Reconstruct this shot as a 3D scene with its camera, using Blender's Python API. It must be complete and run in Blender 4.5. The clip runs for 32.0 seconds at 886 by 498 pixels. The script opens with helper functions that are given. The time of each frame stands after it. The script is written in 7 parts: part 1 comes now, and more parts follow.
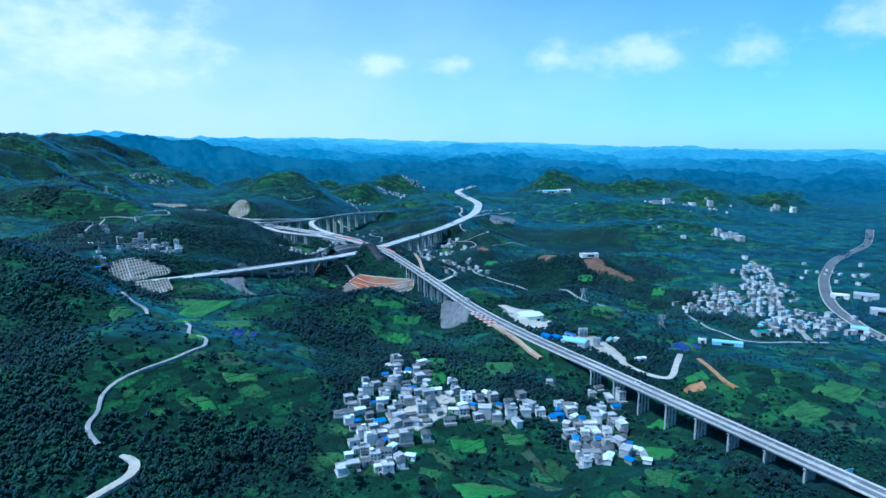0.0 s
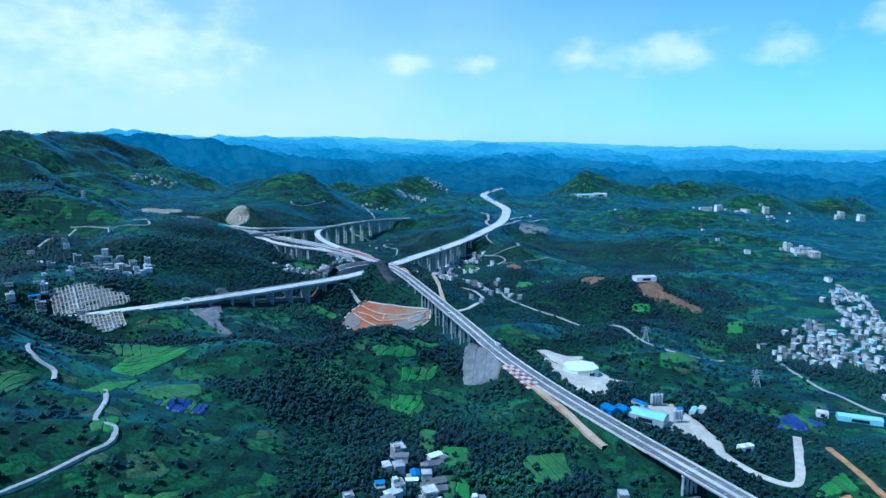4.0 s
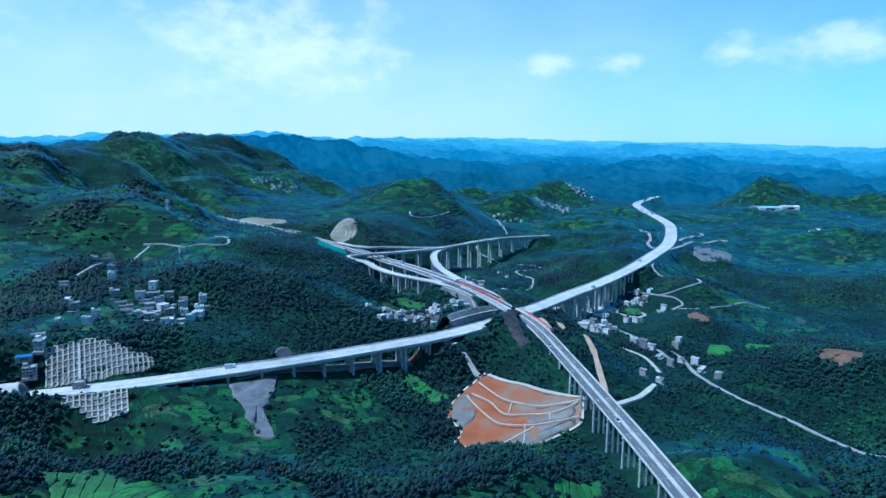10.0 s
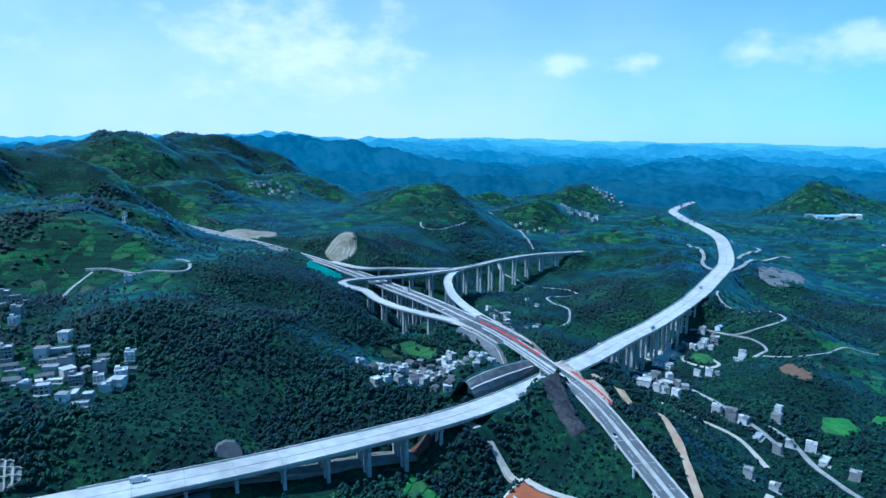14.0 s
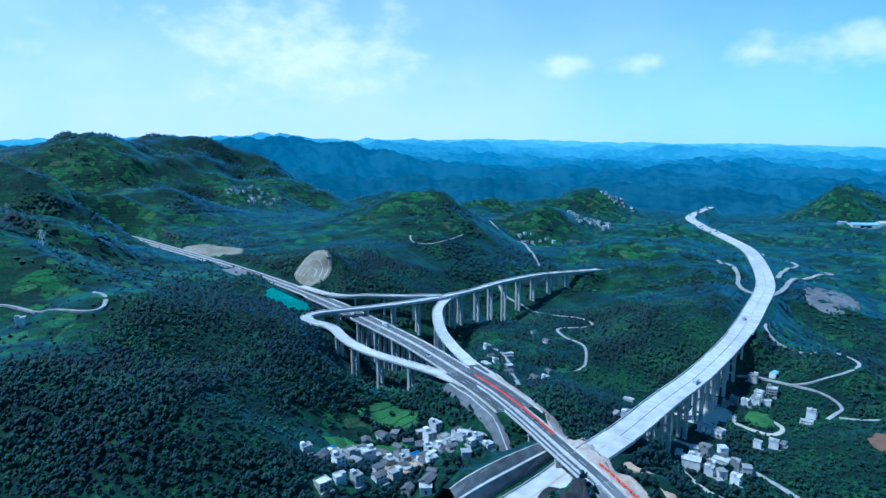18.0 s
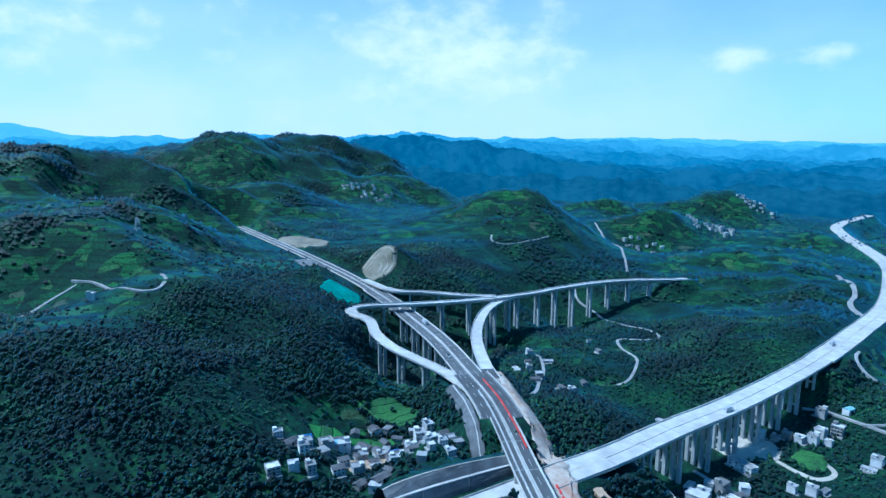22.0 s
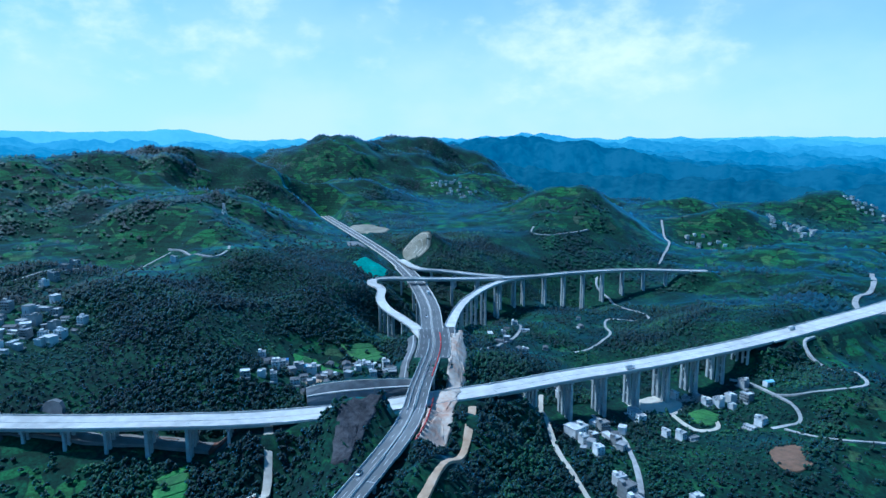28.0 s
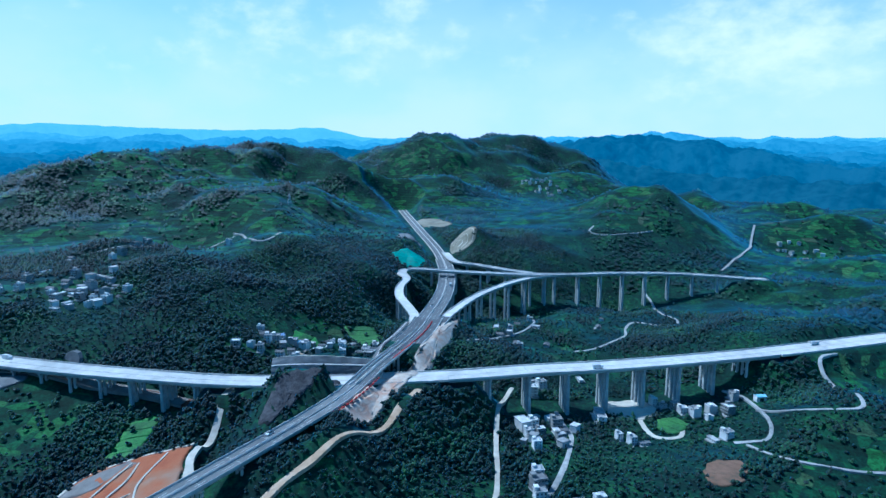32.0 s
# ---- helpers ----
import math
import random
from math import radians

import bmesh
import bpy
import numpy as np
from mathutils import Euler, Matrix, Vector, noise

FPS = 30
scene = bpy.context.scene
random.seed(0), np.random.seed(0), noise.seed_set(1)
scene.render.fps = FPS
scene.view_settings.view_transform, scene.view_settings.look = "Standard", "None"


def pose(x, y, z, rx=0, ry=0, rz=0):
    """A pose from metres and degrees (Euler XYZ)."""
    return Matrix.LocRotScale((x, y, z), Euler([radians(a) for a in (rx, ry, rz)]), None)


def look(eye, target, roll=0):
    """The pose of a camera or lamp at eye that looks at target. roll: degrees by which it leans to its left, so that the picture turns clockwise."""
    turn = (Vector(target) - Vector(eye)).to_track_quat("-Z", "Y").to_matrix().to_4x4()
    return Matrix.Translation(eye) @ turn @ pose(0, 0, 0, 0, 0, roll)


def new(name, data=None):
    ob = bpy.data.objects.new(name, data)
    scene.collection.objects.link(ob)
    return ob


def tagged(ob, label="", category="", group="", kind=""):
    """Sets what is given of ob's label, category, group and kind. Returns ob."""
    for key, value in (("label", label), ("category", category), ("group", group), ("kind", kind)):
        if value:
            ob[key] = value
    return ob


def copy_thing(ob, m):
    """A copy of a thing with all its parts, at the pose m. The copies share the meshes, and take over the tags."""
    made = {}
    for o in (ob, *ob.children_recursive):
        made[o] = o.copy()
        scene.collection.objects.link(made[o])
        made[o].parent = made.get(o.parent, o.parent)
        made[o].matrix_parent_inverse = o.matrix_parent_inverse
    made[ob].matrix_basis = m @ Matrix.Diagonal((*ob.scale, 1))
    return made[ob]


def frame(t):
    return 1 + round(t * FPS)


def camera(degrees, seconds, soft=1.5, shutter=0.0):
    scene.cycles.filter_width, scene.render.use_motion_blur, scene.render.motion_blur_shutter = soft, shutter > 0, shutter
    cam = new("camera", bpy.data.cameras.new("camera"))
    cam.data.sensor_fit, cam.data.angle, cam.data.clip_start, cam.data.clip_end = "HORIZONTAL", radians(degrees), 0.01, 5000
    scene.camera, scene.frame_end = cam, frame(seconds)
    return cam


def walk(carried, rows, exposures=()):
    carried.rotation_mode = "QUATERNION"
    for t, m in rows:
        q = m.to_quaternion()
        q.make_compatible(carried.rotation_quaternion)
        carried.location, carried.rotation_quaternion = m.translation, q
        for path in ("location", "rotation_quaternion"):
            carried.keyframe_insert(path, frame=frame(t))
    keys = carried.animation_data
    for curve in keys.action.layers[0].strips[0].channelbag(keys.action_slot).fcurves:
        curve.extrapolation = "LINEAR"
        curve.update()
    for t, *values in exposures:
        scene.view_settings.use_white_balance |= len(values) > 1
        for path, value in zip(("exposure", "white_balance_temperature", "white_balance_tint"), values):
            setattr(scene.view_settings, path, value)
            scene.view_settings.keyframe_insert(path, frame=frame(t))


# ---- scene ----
cam = camera(70.9, 32.0)
METRES, EYE, TILT, LEAN, TURN = 1000.0, 164.0, 0.4, 3.72, 0.0
ROWS = [
    (0.0, 0.0, 0.0, 0.0, 0.66, -10.01, -3.74),
    (0.5, 0.0, 0.0184, -0.0002, 0.66, -10.02, -3.7),
    (1.0, -0.0, 0.0366, -0.0004, 0.67, -10.04, -3.69),
    (1.5, -0.0, 0.0547, -0.0005, 0.66, -10.05, -3.7),
    (2.0, -0.0001, 0.0732, -0.0007, 0.62, -10.06, -3.68),
    (2.5, -0.0002, 0.0918, -0.001, 0.75, -10.08, -3.7),
    (4.5, -0.0028, 0.1664, -0.0019, 3.85, -10.24, -3.83),
    (5.0, -0.0039, 0.1846, -0.0022, 4.74, -10.26, -3.79),
    (5.5, -0.0051, 0.203, -0.0024, 5.69, -10.31, -3.78),
    (6.0, -0.0069, 0.221, -0.0027, 6.39, -10.38, -3.75),
    (6.5, -0.0088, 0.2391, -0.0029, 7.19, -10.45, -3.73),
    (7.0, -0.0111, 0.2572, -0.0034, 8.19, -10.5, -3.72),
    (7.5, -0.0136, 0.2751, -0.0036, 9.29, -10.57, -3.64),
    (8.0, -0.0166, 0.293, -0.0042, 10.44, -10.64, -3.65),
    (8.5, -0.0198, 0.3109, -0.0045, 11.65, -10.7, -3.64),
    (9.0, -0.0233, 0.3287, -0.005, 12.86, -10.75, -3.59),
    (9.5, -0.0272, 0.3463, -0.0053, 14.23, -10.81, -3.56),
    (10.0, -0.0318, 0.3642, -0.0058, 15.39, -10.9, -3.49),
    (10.5, -0.0365, 0.3816, -0.0065, 16.42, -10.97, -3.43),
    (11.0, -0.0415, 0.3989, -0.0071, 16.79, -10.99, -3.41),
    (11.5, -0.0463, 0.4162, -0.0075, 16.76, -10.97, -3.42),
    (12.0, -0.0512, 0.4337, -0.0078, 16.77, -10.97, -3.46),
    (12.5, -0.0565, 0.4511, -0.0083, 16.76, -10.96, -3.44),
    (13.0, -0.0616, 0.4685, -0.0087, 16.76, -10.94, -3.47),
    (13.5, -0.0667, 0.4861, -0.0092, 16.78, -10.92, -3.49),
    (14.0, -0.0719, 0.5035, -0.0096, 16.75, -10.93, -3.48),
    (14.5, -0.0772, 0.5212, -0.01, 16.72, -10.94, -3.49),
    (16.5, -0.098, 0.5906, -0.011, 16.68, -11.03, -3.52),
    (17.0, -0.1022, 0.6057, -0.0114, 16.64, -10.97, -3.34),
    (17.5, -0.0993, 0.6139, -0.0113, 16.51, -10.83, -3.24),
    (18.0, -0.0935, 0.6188, -0.011, 16.97, -10.81, -3.28),
    (18.5, -0.0874, 0.6221, -0.0107, 18.4, -10.92, -3.32),
    (19.0, -0.0801, 0.6252, -0.0103, 20.36, -11.09, -3.23),
    (19.5, -0.0713, 0.629, -0.0097, 22.9, -11.29, -3.18),
    (20.0, -0.0614, 0.6338, -0.0092, 25.68, -11.47, -3.07),
    (20.5, -0.0503, 0.6393, -0.0087, 26.92, -11.5, -2.99),
    (21.0, -0.0394, 0.6453, -0.008, 28.19, -11.57, -3.06),
    (21.5, -0.0284, 0.6516, -0.0074, 29.48, -11.63, -3.05),
    (22.0, -0.0176, 0.658, -0.007, 30.77, -11.68, -3.0),
    (22.5, -0.0069, 0.6647, -0.0065, 31.97, -11.73, -2.94),
    (23.0, 0.0034, 0.6714, -0.0061, 33.01, -11.79, -2.87),
    (23.5, 0.0136, 0.6779, -0.0057, 33.86, -11.77, -2.79),
    (24.0, 0.0245, 0.6818, -0.0051, 34.7, -11.66, -2.68),
    (24.5, 0.0365, 0.6812, -0.0046, 35.67, -11.63, -2.54),
    (25.0, 0.0496, 0.6782, -0.004, 36.89, -11.65, -2.44),
    (25.5, 0.0631, 0.6743, -0.0034, 38.12, -11.66, -2.33),
    (27.5, 0.1222, 0.6572, -0.0005, 42.45, -11.92, -2.03),
    (28.0, 0.1369, 0.656, 0.0001, 43.64, -12.1, -2.03),
    (28.5, 0.1509, 0.6589, 0.0006, 44.76, -12.23, -2.09),
    (29.0, 0.1638, 0.6657, 0.001, 45.77, -12.32, -2.13),
    (29.5, 0.1761, 0.6755, 0.0013, 46.84, -12.41, -2.21),
    (30.0, 0.1868, 0.686, 0.0015, 47.66, -12.41, -2.25),
    (30.5, 0.196, 0.6959, 0.0016, 49.16, -12.44, -2.14),
    (31.0, 0.2047, 0.7062, 0.0017, 51.42, -12.51, -2.01),
    (31.5, 0.2132, 0.7171, 0.0018, 53.66, -12.56, -1.89),
    (32.0, 0.2216, 0.7292, 0.0018, 56.43, -12.62, -1.75),
]
walk(cam, [(t, pose(0, 0, EYE, TILT, LEAN, TURN) @ pose(METRES * x, METRES * y, METRES * z, 90 + pitch, roll, yaw)) for t, x, y, z, yaw, pitch, roll in ROWS], exposures=[(0, 0.38, 4450, 1), (32, 0.38, 4450, 1)])

# ---- world and sun ----
SKY_TINT, SKY_HAZE, SKY_CLOUD = (0.35, 0.76, 0.86, 1), (5.5, 5.9, 6.4), (7.2, 6.8, 7.0)
SUN_AZ, SUN_EL = -118.0, 56.0          # degrees from +y towards +x, and above the horizon
world = bpy.data.worlds.new("world")
scene.world = world
world.use_nodes = True


def build_world():
    """A clear sky with a bank of soft cloud low down and some cumulus."""
    nt = world.node_tree
    nt.nodes.clear()
    make, link = nt.nodes.new, nt.links.new
    sky = make("ShaderNodeTexSky")
    sky.sky_type, sky.sun_disc = "NISHITA", False
    sky.sun_elevation, sky.sun_rotation = radians(SUN_EL), radians(SUN_AZ)
    sky.air_density, sky.dust_density, sky.ozone_density = 1.0, 0.3, 3.0
    way = make("ShaderNodeTexCoord").outputs["Generated"]
    stretch_ = make("ShaderNodeMapping")
    stretch_.inputs["Scale"].default_value, stretch_.inputs["Location"].default_value = (14.0, 14.0, 24.0), (2.3, 0.4, 0.0)
    link(way, stretch_.inputs["Vector"])
    puff, veil = make("ShaderNodeTexNoise"), make("ShaderNodeTexNoise")
    puff.inputs["Scale"].default_value, puff.inputs["Detail"].default_value, puff.inputs["Roughness"].default_value = 1.0, 9, 0.55
    veil.inputs["Scale"].default_value, veil.inputs["Detail"].default_value = 0.45, 4
    for n in (puff, veil):
        link(stretch_.outputs[0], n.inputs["Vector"])
    split = make("ShaderNodeSeparateXYZ")
    link(way, split.inputs[0])

    def ranged(value, lo, hi, a=0.0, b=1.0):
        m = make("ShaderNodeMapRange")
        m.interpolation_type = "SMOOTHSTEP"
        m.inputs["From Min"].default_value, m.inputs["From Max"].default_value, m.inputs["To Min"].default_value, m.inputs["To Max"].default_value = lo, hi, a, b
        link(value, m.inputs["Value"])
        return m.outputs[0]

    def times(a, b):
        m = make("ShaderNodeMath")
        m.operation = "MULTIPLY"
        for k, v in enumerate((a, b)):
            if isinstance(v, float):
                m.inputs[k].default_value = v
            else:
                link(v, m.inputs[k])
        return m.outputs[0]

    def math2(op, a, b=0.0, c=0.0):
        m = make("ShaderNodeMath")
        m.operation = op
        for k, v in enumerate((a, b, c)):
            if isinstance(v, (int, float)):
                m.inputs[k].default_value = v
            else:
                link(v, m.inputs[k])
        return m.outputs[0]

    def blend(share, under, over):
        m = make("ShaderNodeMix")
        m.data_type = "RGBA"
        link(share, m.inputs[0])
        link(under, m.inputs[6])
        m.inputs[7].default_value = (*over, 1)
        return m.outputs[2]

    east, north, high = split.outputs[0], split.outputs[1], split.outputs[2]
    bearing = math2("MULTIPLY", math2("ARCTAN2", east, north), 57.2958)
    rise = math2("MULTIPLY", math2("ARCSINE", high), 57.2958)
    # the banks of cloud: bearing, height, half width, half height in degrees, thickness
    body = None
    for az, el, w, h, thick in ((-30, 8.0, 12, 5.0, 0.8), (-66, 9.5, 20, 3.2, 0.5), (-6.5, 7.2, 3.2, 1.5, 0.95), (0.2, 6.9, 3.6, 1.3, 0.85), (9.5, 7.3, 4.2, 1.3, 0.8), (17.5, 7.4, 5.2, 2.0, 1.0), (25.5, 7.6, 3.8, 2.2, 0.95), (35, 9.6, 5.5, 2.6, 1.0), (50, 9.0, 7.0, 2.6, 0.9), (-30, 14.6, 26, 1.0, 0.55), (8, 14.4, 12, 0.8, 0.45)):
        u = math2("DIVIDE", math2("SUBTRACT", bearing, az), w)
        v = math2("DIVIDE", math2("SUBTRACT", rise, el), h)
        far = math2("SQRT", math2("ADD", math2("MULTIPLY", u, u), math2("MULTIPLY", v, v)))
        one = math2("MULTIPLY", math2("SUBTRACT", 1.0, far), thick)
        body = one if body is None else math2("MAXIMUM", body, one)
    lump = math2("MULTIPLY", math2("SUBTRACT", puff.outputs[0], 0.5), 2.4)
    cloud = ranged(math2("ADD", body, lump), 0.0, 1.0, 0.0, 0.8)
    tint = make("ShaderNodeMix")
    tint.data_type, tint.blend_type = "RGBA", "MULTIPLY"
    tint.inputs[0].default_value, tint.inputs[7].default_value = 1.0, SKY_TINT
    link(sky.outputs[0], tint.inputs[6])
    west = ranged(bearing, 40.0, -35.0, 0.3, 1.0)
    haze = times(west, times(ranged(veil.outputs[0], 0.3, 0.7, 0.8, 1.0), ranged(high, 0.46, 0.0, 0.0, 1.0)))
    col = blend(haze, tint.outputs[2], SKY_HAZE)
    col = blend(times(cloud, ranged(bearing, 30.0, -25.0, 0.75, 1.0)), col, SKY_CLOUD)
    bg = make("ShaderNodeBackground")
    bg.inputs["Strength"].default_value = 0.115
    link(col, bg.inputs[0])
    link(bg.outputs[0], make("ShaderNodeOutputWorld").inputs[0])


build_world()
sun = new("sun", bpy.data.lights.new("sun", "SUN"))
sun.data.energy, sun.data.angle, sun.data.color = 3.7, radians(5), (1.0, 0.95, 0.86)
a, e = radians(SUN_AZ), radians(SUN_EL)
sun.matrix_world = look((0, 0, 0), (-math.sin(a) * math.cos(e), -math.cos(a) * math.cos(e), -math.sin(e)))


# ---- terrain ----
def smooth(a, b, x):
    t = np.clip((x - a) / (b - a), 0, 1)
    return t * t * (3 - 2 * t)


MOUNDS = []


def mound(x, y, a, b, h, turn=0.0, p=1.0):
    MOUNDS.append((x, y, a, b, h, radians(turn), p))


# hills and hollows: place, half widths, height, turn, steepness
mound(-150, 565, 62, 78, 34, 20, 1.0)
mound(-195, 420, 80, 110, 32, 0, 1.0)
mound(-285, 612, 34, 34, -26, 0, 1.0)
mound(-370, 480, 90, 110, 40, 0, 1.0)
mound(-330, 880, 70, 75, 19, 0, 1.0)
mound(-440, 960, 75, 65, 23, 0, 1.0)
mound(-515, 905, 55, 55, -28, 0, 1.0)
mound(-350, 1080, 60, 50, -10, 0, 1.0)
mound(-30, 405, 110, 70, 20, 0, 1.0)
mound(-225, 850, 45, 45, 14, 0, 1.0)
mound(-614, 975, 100, 100, 43, 0, 1.0)
mound(-885, 1185, 150, 110, 90, 0, 1.0)
mound(-850, 1035, 140, 110, 71, 0, 1.0)
mound(-840, 870, 150, 130, 78, 0, 1.0)
mound(-790, 700, 160, 130, 49, 0, 1.0)
mound(-420, 1500, 100, 115, 48, 0, 0.85)
mound(-270, 1640, 90, 90, -23, 0, 1.0)
mound(-60, 1280, 75, 85, 18, 0, 1.0)
mound(65, 1130, 45, 45, 23, 0, 1.0)
mound(55, 1010, 35, 35, 13, 0, 1.0)
mound(198, 875, 55, 45, 23, 0, 1.0)
mound(300, 975, 70, 60, 32, 0, 1.0)
mound(125, 790, 50, 40, -15, 0, 1.0)
mound(225, 705, 60, 50, -10, 0, 1.0)
mound(150, 655, 45, 40, 12, 0, 1.0)
mound(-80, 1560, 110, 120, 42, 0, 1.0)
mound(180, 1640, 120, 100, 12, 0, 1.0)
mound(95, 1350, 60, 60, 12, 0, 1.0)
mound(480, 1560, 180, 140, 48, 0, 1.0)
mound(300, 1900, 200, 160, 35, 0, 1.0)
mound(420, 1250, 160, 110, 26, 0, 1.0)
mound(330, 480, 90, 70, 5, 0, 1.0)
mound(80, 560, 60, 60, 16, 0, 1.0)
mound(-80, 640, 40, 70, 34, 0, 1.0)
mound(-113, 868, 18, 24, 13, 30, 1.0)
mound(-118, 850, 30, 40, 34, 25, 1.0)
mound(-55, 835, 42, 60, 31, 0, 1.0)
mound(-270, 1005, 38, 30, -33, 0, 1.0)
mound(-232, 1255, 55, 65, -22, 0, 1.0)
mound(-258, 1130, 45, 60, -29, 0, 1.0)
mound(-285, 1062, 35, 35, -28, 0, 1.0)
mound(-320, 1130, 35, 35, -10, 0, 1.0)
mound(15, 1275, 45, 100, 24, 0, 1.0)
mound(65, 1530, 90, 170, 24, 0, 1.0)
mound(-1130, 1640, 150, 120, 35, -30, 1.0)
mound(-1215, 1510, 130, 110, 28, 0, 1.0)
mound(-735, 1180, 70, 75, 19, 0, 1.0)
mound(-930, 1700, 110, 110, 48, 0, 1.0)
mound(-1050, 1800, 160, 150, 60, 0, 1.0)
mound(-820, 1400, 130, 110, 52, 0, 1.0)
mound(-1500, 1980, 300, 260, 50, 0, 1.0)
mound(-1350, 1500, 240, 200, 45, 0, 1.0)
mound(-330, 1385, 70, 60, 2, 0, 1.0)
mound(-165, 895, 24, 30, 29, 0, 1.0)
mound(-80, 905, 30, 25, 22, 0, 1.0)

mound(-335, 1525, 65, 80, 20, 0, 1.0)
mound(-110, 846, 20, 28, 9, 25, 1.0)
mound(-332, 598, 32, 34, -23, 0, 1.0)
mound(-396, 1186, 24, 20, 17, 0, 1.0)
# knolls, spurs and hollows between the roads
mound(-310, 972, 48, 48, 16)
mound(-603, 1077, 65, 65, 37)
mound(-462, 967, 65, 65, -5)
mound(-482, 886, 65, 65, 7)
mound(-40, 1854, 110, 110, 33)
mound(-411, 929, 48, 48, -6)
mound(-156, 543, 48, 48, -7)
mound(-217, 537, 48, 48, -5)
mound(39, 694, 48, 48, 22)
mound(157, 737, 48, 48, 17)
mound(138, 900, 48, 48, 14)
mound(299, 979, 65, 65, -18)
mound(-74, 1156, 65, 65, 10)
mound(337, 1567, 110, 110, 5)
mound(-278, 456, 48, 48, 8)
mound(-219, 374, 48, 48, 12)
mound(-141, 360, 48, 48, 8)
mound(-144, 537, 48, 48, -4)
mound(23, 508, 48, 48, 6)
mound(167, 759, 48, 48, -4)
mound(238, 471, 48, 48, 5)
mound(127, 394, 48, 48, -10)
mound(-154, 341, 48, 48, -9)
mound(31, 353, 48, 48, -10)
mound(-488, 790, 48, 48, 15)
mound(-305, 847, 48, 48, 13)
mound(-361, 975, 48, 48, 8)
mound(-344, 780, 48, 48, -14)
mound(-18, 1198, 65, 65, 5)
mound(-7, 1421, 65, 65, 29)
mound(-146, 1002, 48, 48, 15)
mound(71, 1069, 48, 48, 6)
mound(-585, 1039, 65, 65, -12)
mound(-516, 953, 65, 65, 16)
mound(-377, 831, 48, 48, 11)
mound(-337, 864, 48, 48, -14)
mound(-344, 938, 48, 48, -25)
mound(-109, 1400, 65, 65, 21)
mound(-65, 1211, 65, 65, 10)
mound(-243, 924, 48, 48, -10)
mound(-1070, 1555, 130, 130, 86)
mound(-1114, 1828, 130, 130, 96)
mound(-1095, 1690, 130, 130, -11)
mound(-800, 1030, 130, 130, 7)
mound(-870, 900, 130, 130, 17)
mound(-960, 1960, 130, 130, 112)
mound(-1250, 1600, 130, 130, 37)
mound(-1400, 1620, 130, 130, 48)
mound(-1150, 1330, 110, 110, 44)
_low = np.random.RandomState(19)
for _ in range(26):
    _x, _y = _low.uniform(-900, 1000), _low.uniform(1720, 2350)
    if abs(_x - 60) > 170 and not (200 < _x < 420 and _y < 2050):
        mound(_x, _y, _low.uniform(70, 150), _low.uniform(60, 110), _low.uniform(22, 55), _low.uniform(0, 90))

_rng = np.random.RandomState(7)
_TAB = _rng.rand(256, 256)


def lattice(x, y):
    """Smooth value noise in -1..1."""
    xi, yi = np.floor(x).astype(int), np.floor(y).astype(int)
    fx, fy = x - xi, y - yi
    fx, fy = fx * fx * (3 - 2 * fx), fy * fy * (3 - 2 * fy)
    g = lambda i, j: _TAB[(xi + i) % 256, (yi + j) % 256]
    return 2 * ((g(0, 0) * (1 - fx) + g(1, 0) * fx) * (1 - fy) + (g(0, 1) * (1 - fx) + g(1, 1) * fx) * fy) - 1


def rough(x, y, size, octaves=4):
    total, amp = 0, 1.0
    for k in range(octaves):
        total = total + amp * lattice(x / size + 17.3 * k, y / size - 9.1 * k)
        size, amp = size * 0.47, amp * 0.5
    return total


def natural(x, y):
    """The lie of the land without the roads."""
    x, y = np.asarray(x, float), np.asarray(y, float)
    z = -18 + 62 * smooth(-80, -420, x) * (1 - 0.75 * smooth(1550, 2050, y))
    hills = np.zeros_like(x)
    for mx, my, a, b, h, r, p in MOUNDS:
        c, s = math.cos(r), math.sin(r)
        u, v = ((x - mx) * c + (y - my) * s) / a, ((y - my) * c - (x - mx) * s) / b
        hills = hills + h * np.exp(-np.power(u * u + v * v + 1e-9, p))
    steep = 0.25 + np.clip(np.abs(hills) / 60, 0, 1.3)
    z = z + hills + 9 * steep * rough(x, y, 110, 4) + 4.5 * steep * (rough(x - 210, y + 90, 46, 3) - 0.2)
    d = np.hypot(x + 50, y - 400)
    return z + smooth(900, 2600, d) * 15 * rough(x + 900, y, 420, 3)


# ---- the lines of the roads: x, y, height of the carriageway ----
def curve(points, step=6.0):
    """A smooth line through the points, as rows a step apart."""
    p = np.array(points, float)
    q = np.vstack([2 * p[0] - p[1], p, 2 * p[-1] - p[-2]])
    out = []
    for i in range(1, len(q) - 2):
        n = max(2, int(np.linalg.norm(q[i + 1] - q[i]) / 2))
        t = np.linspace(0, 1, n, endpoint=False)[:, None]
        out.append(0.5 * (2 * q[i] + (q[i + 1] - q[i - 1]) * t + (2 * q[i - 1] - 5 * q[i] + 4 * q[i + 1] - q[i + 2]) * t ** 2
                          + (3 * q[i] - q[i - 1] - 3 * q[i + 1] + q[i + 2]) * t ** 3))
    out = np.vstack(out + [p[-1:]])
    s = np.r_[0, np.cumsum(np.linalg.norm(np.diff(out, axis=0), axis=1))]
    at = np.linspace(0, s[-1], max(2, int(round(s[-1] / step)) + 1))
    return np.stack([np.interp(at, s, out[:, k]) for k in range(out.shape[1])], 1)


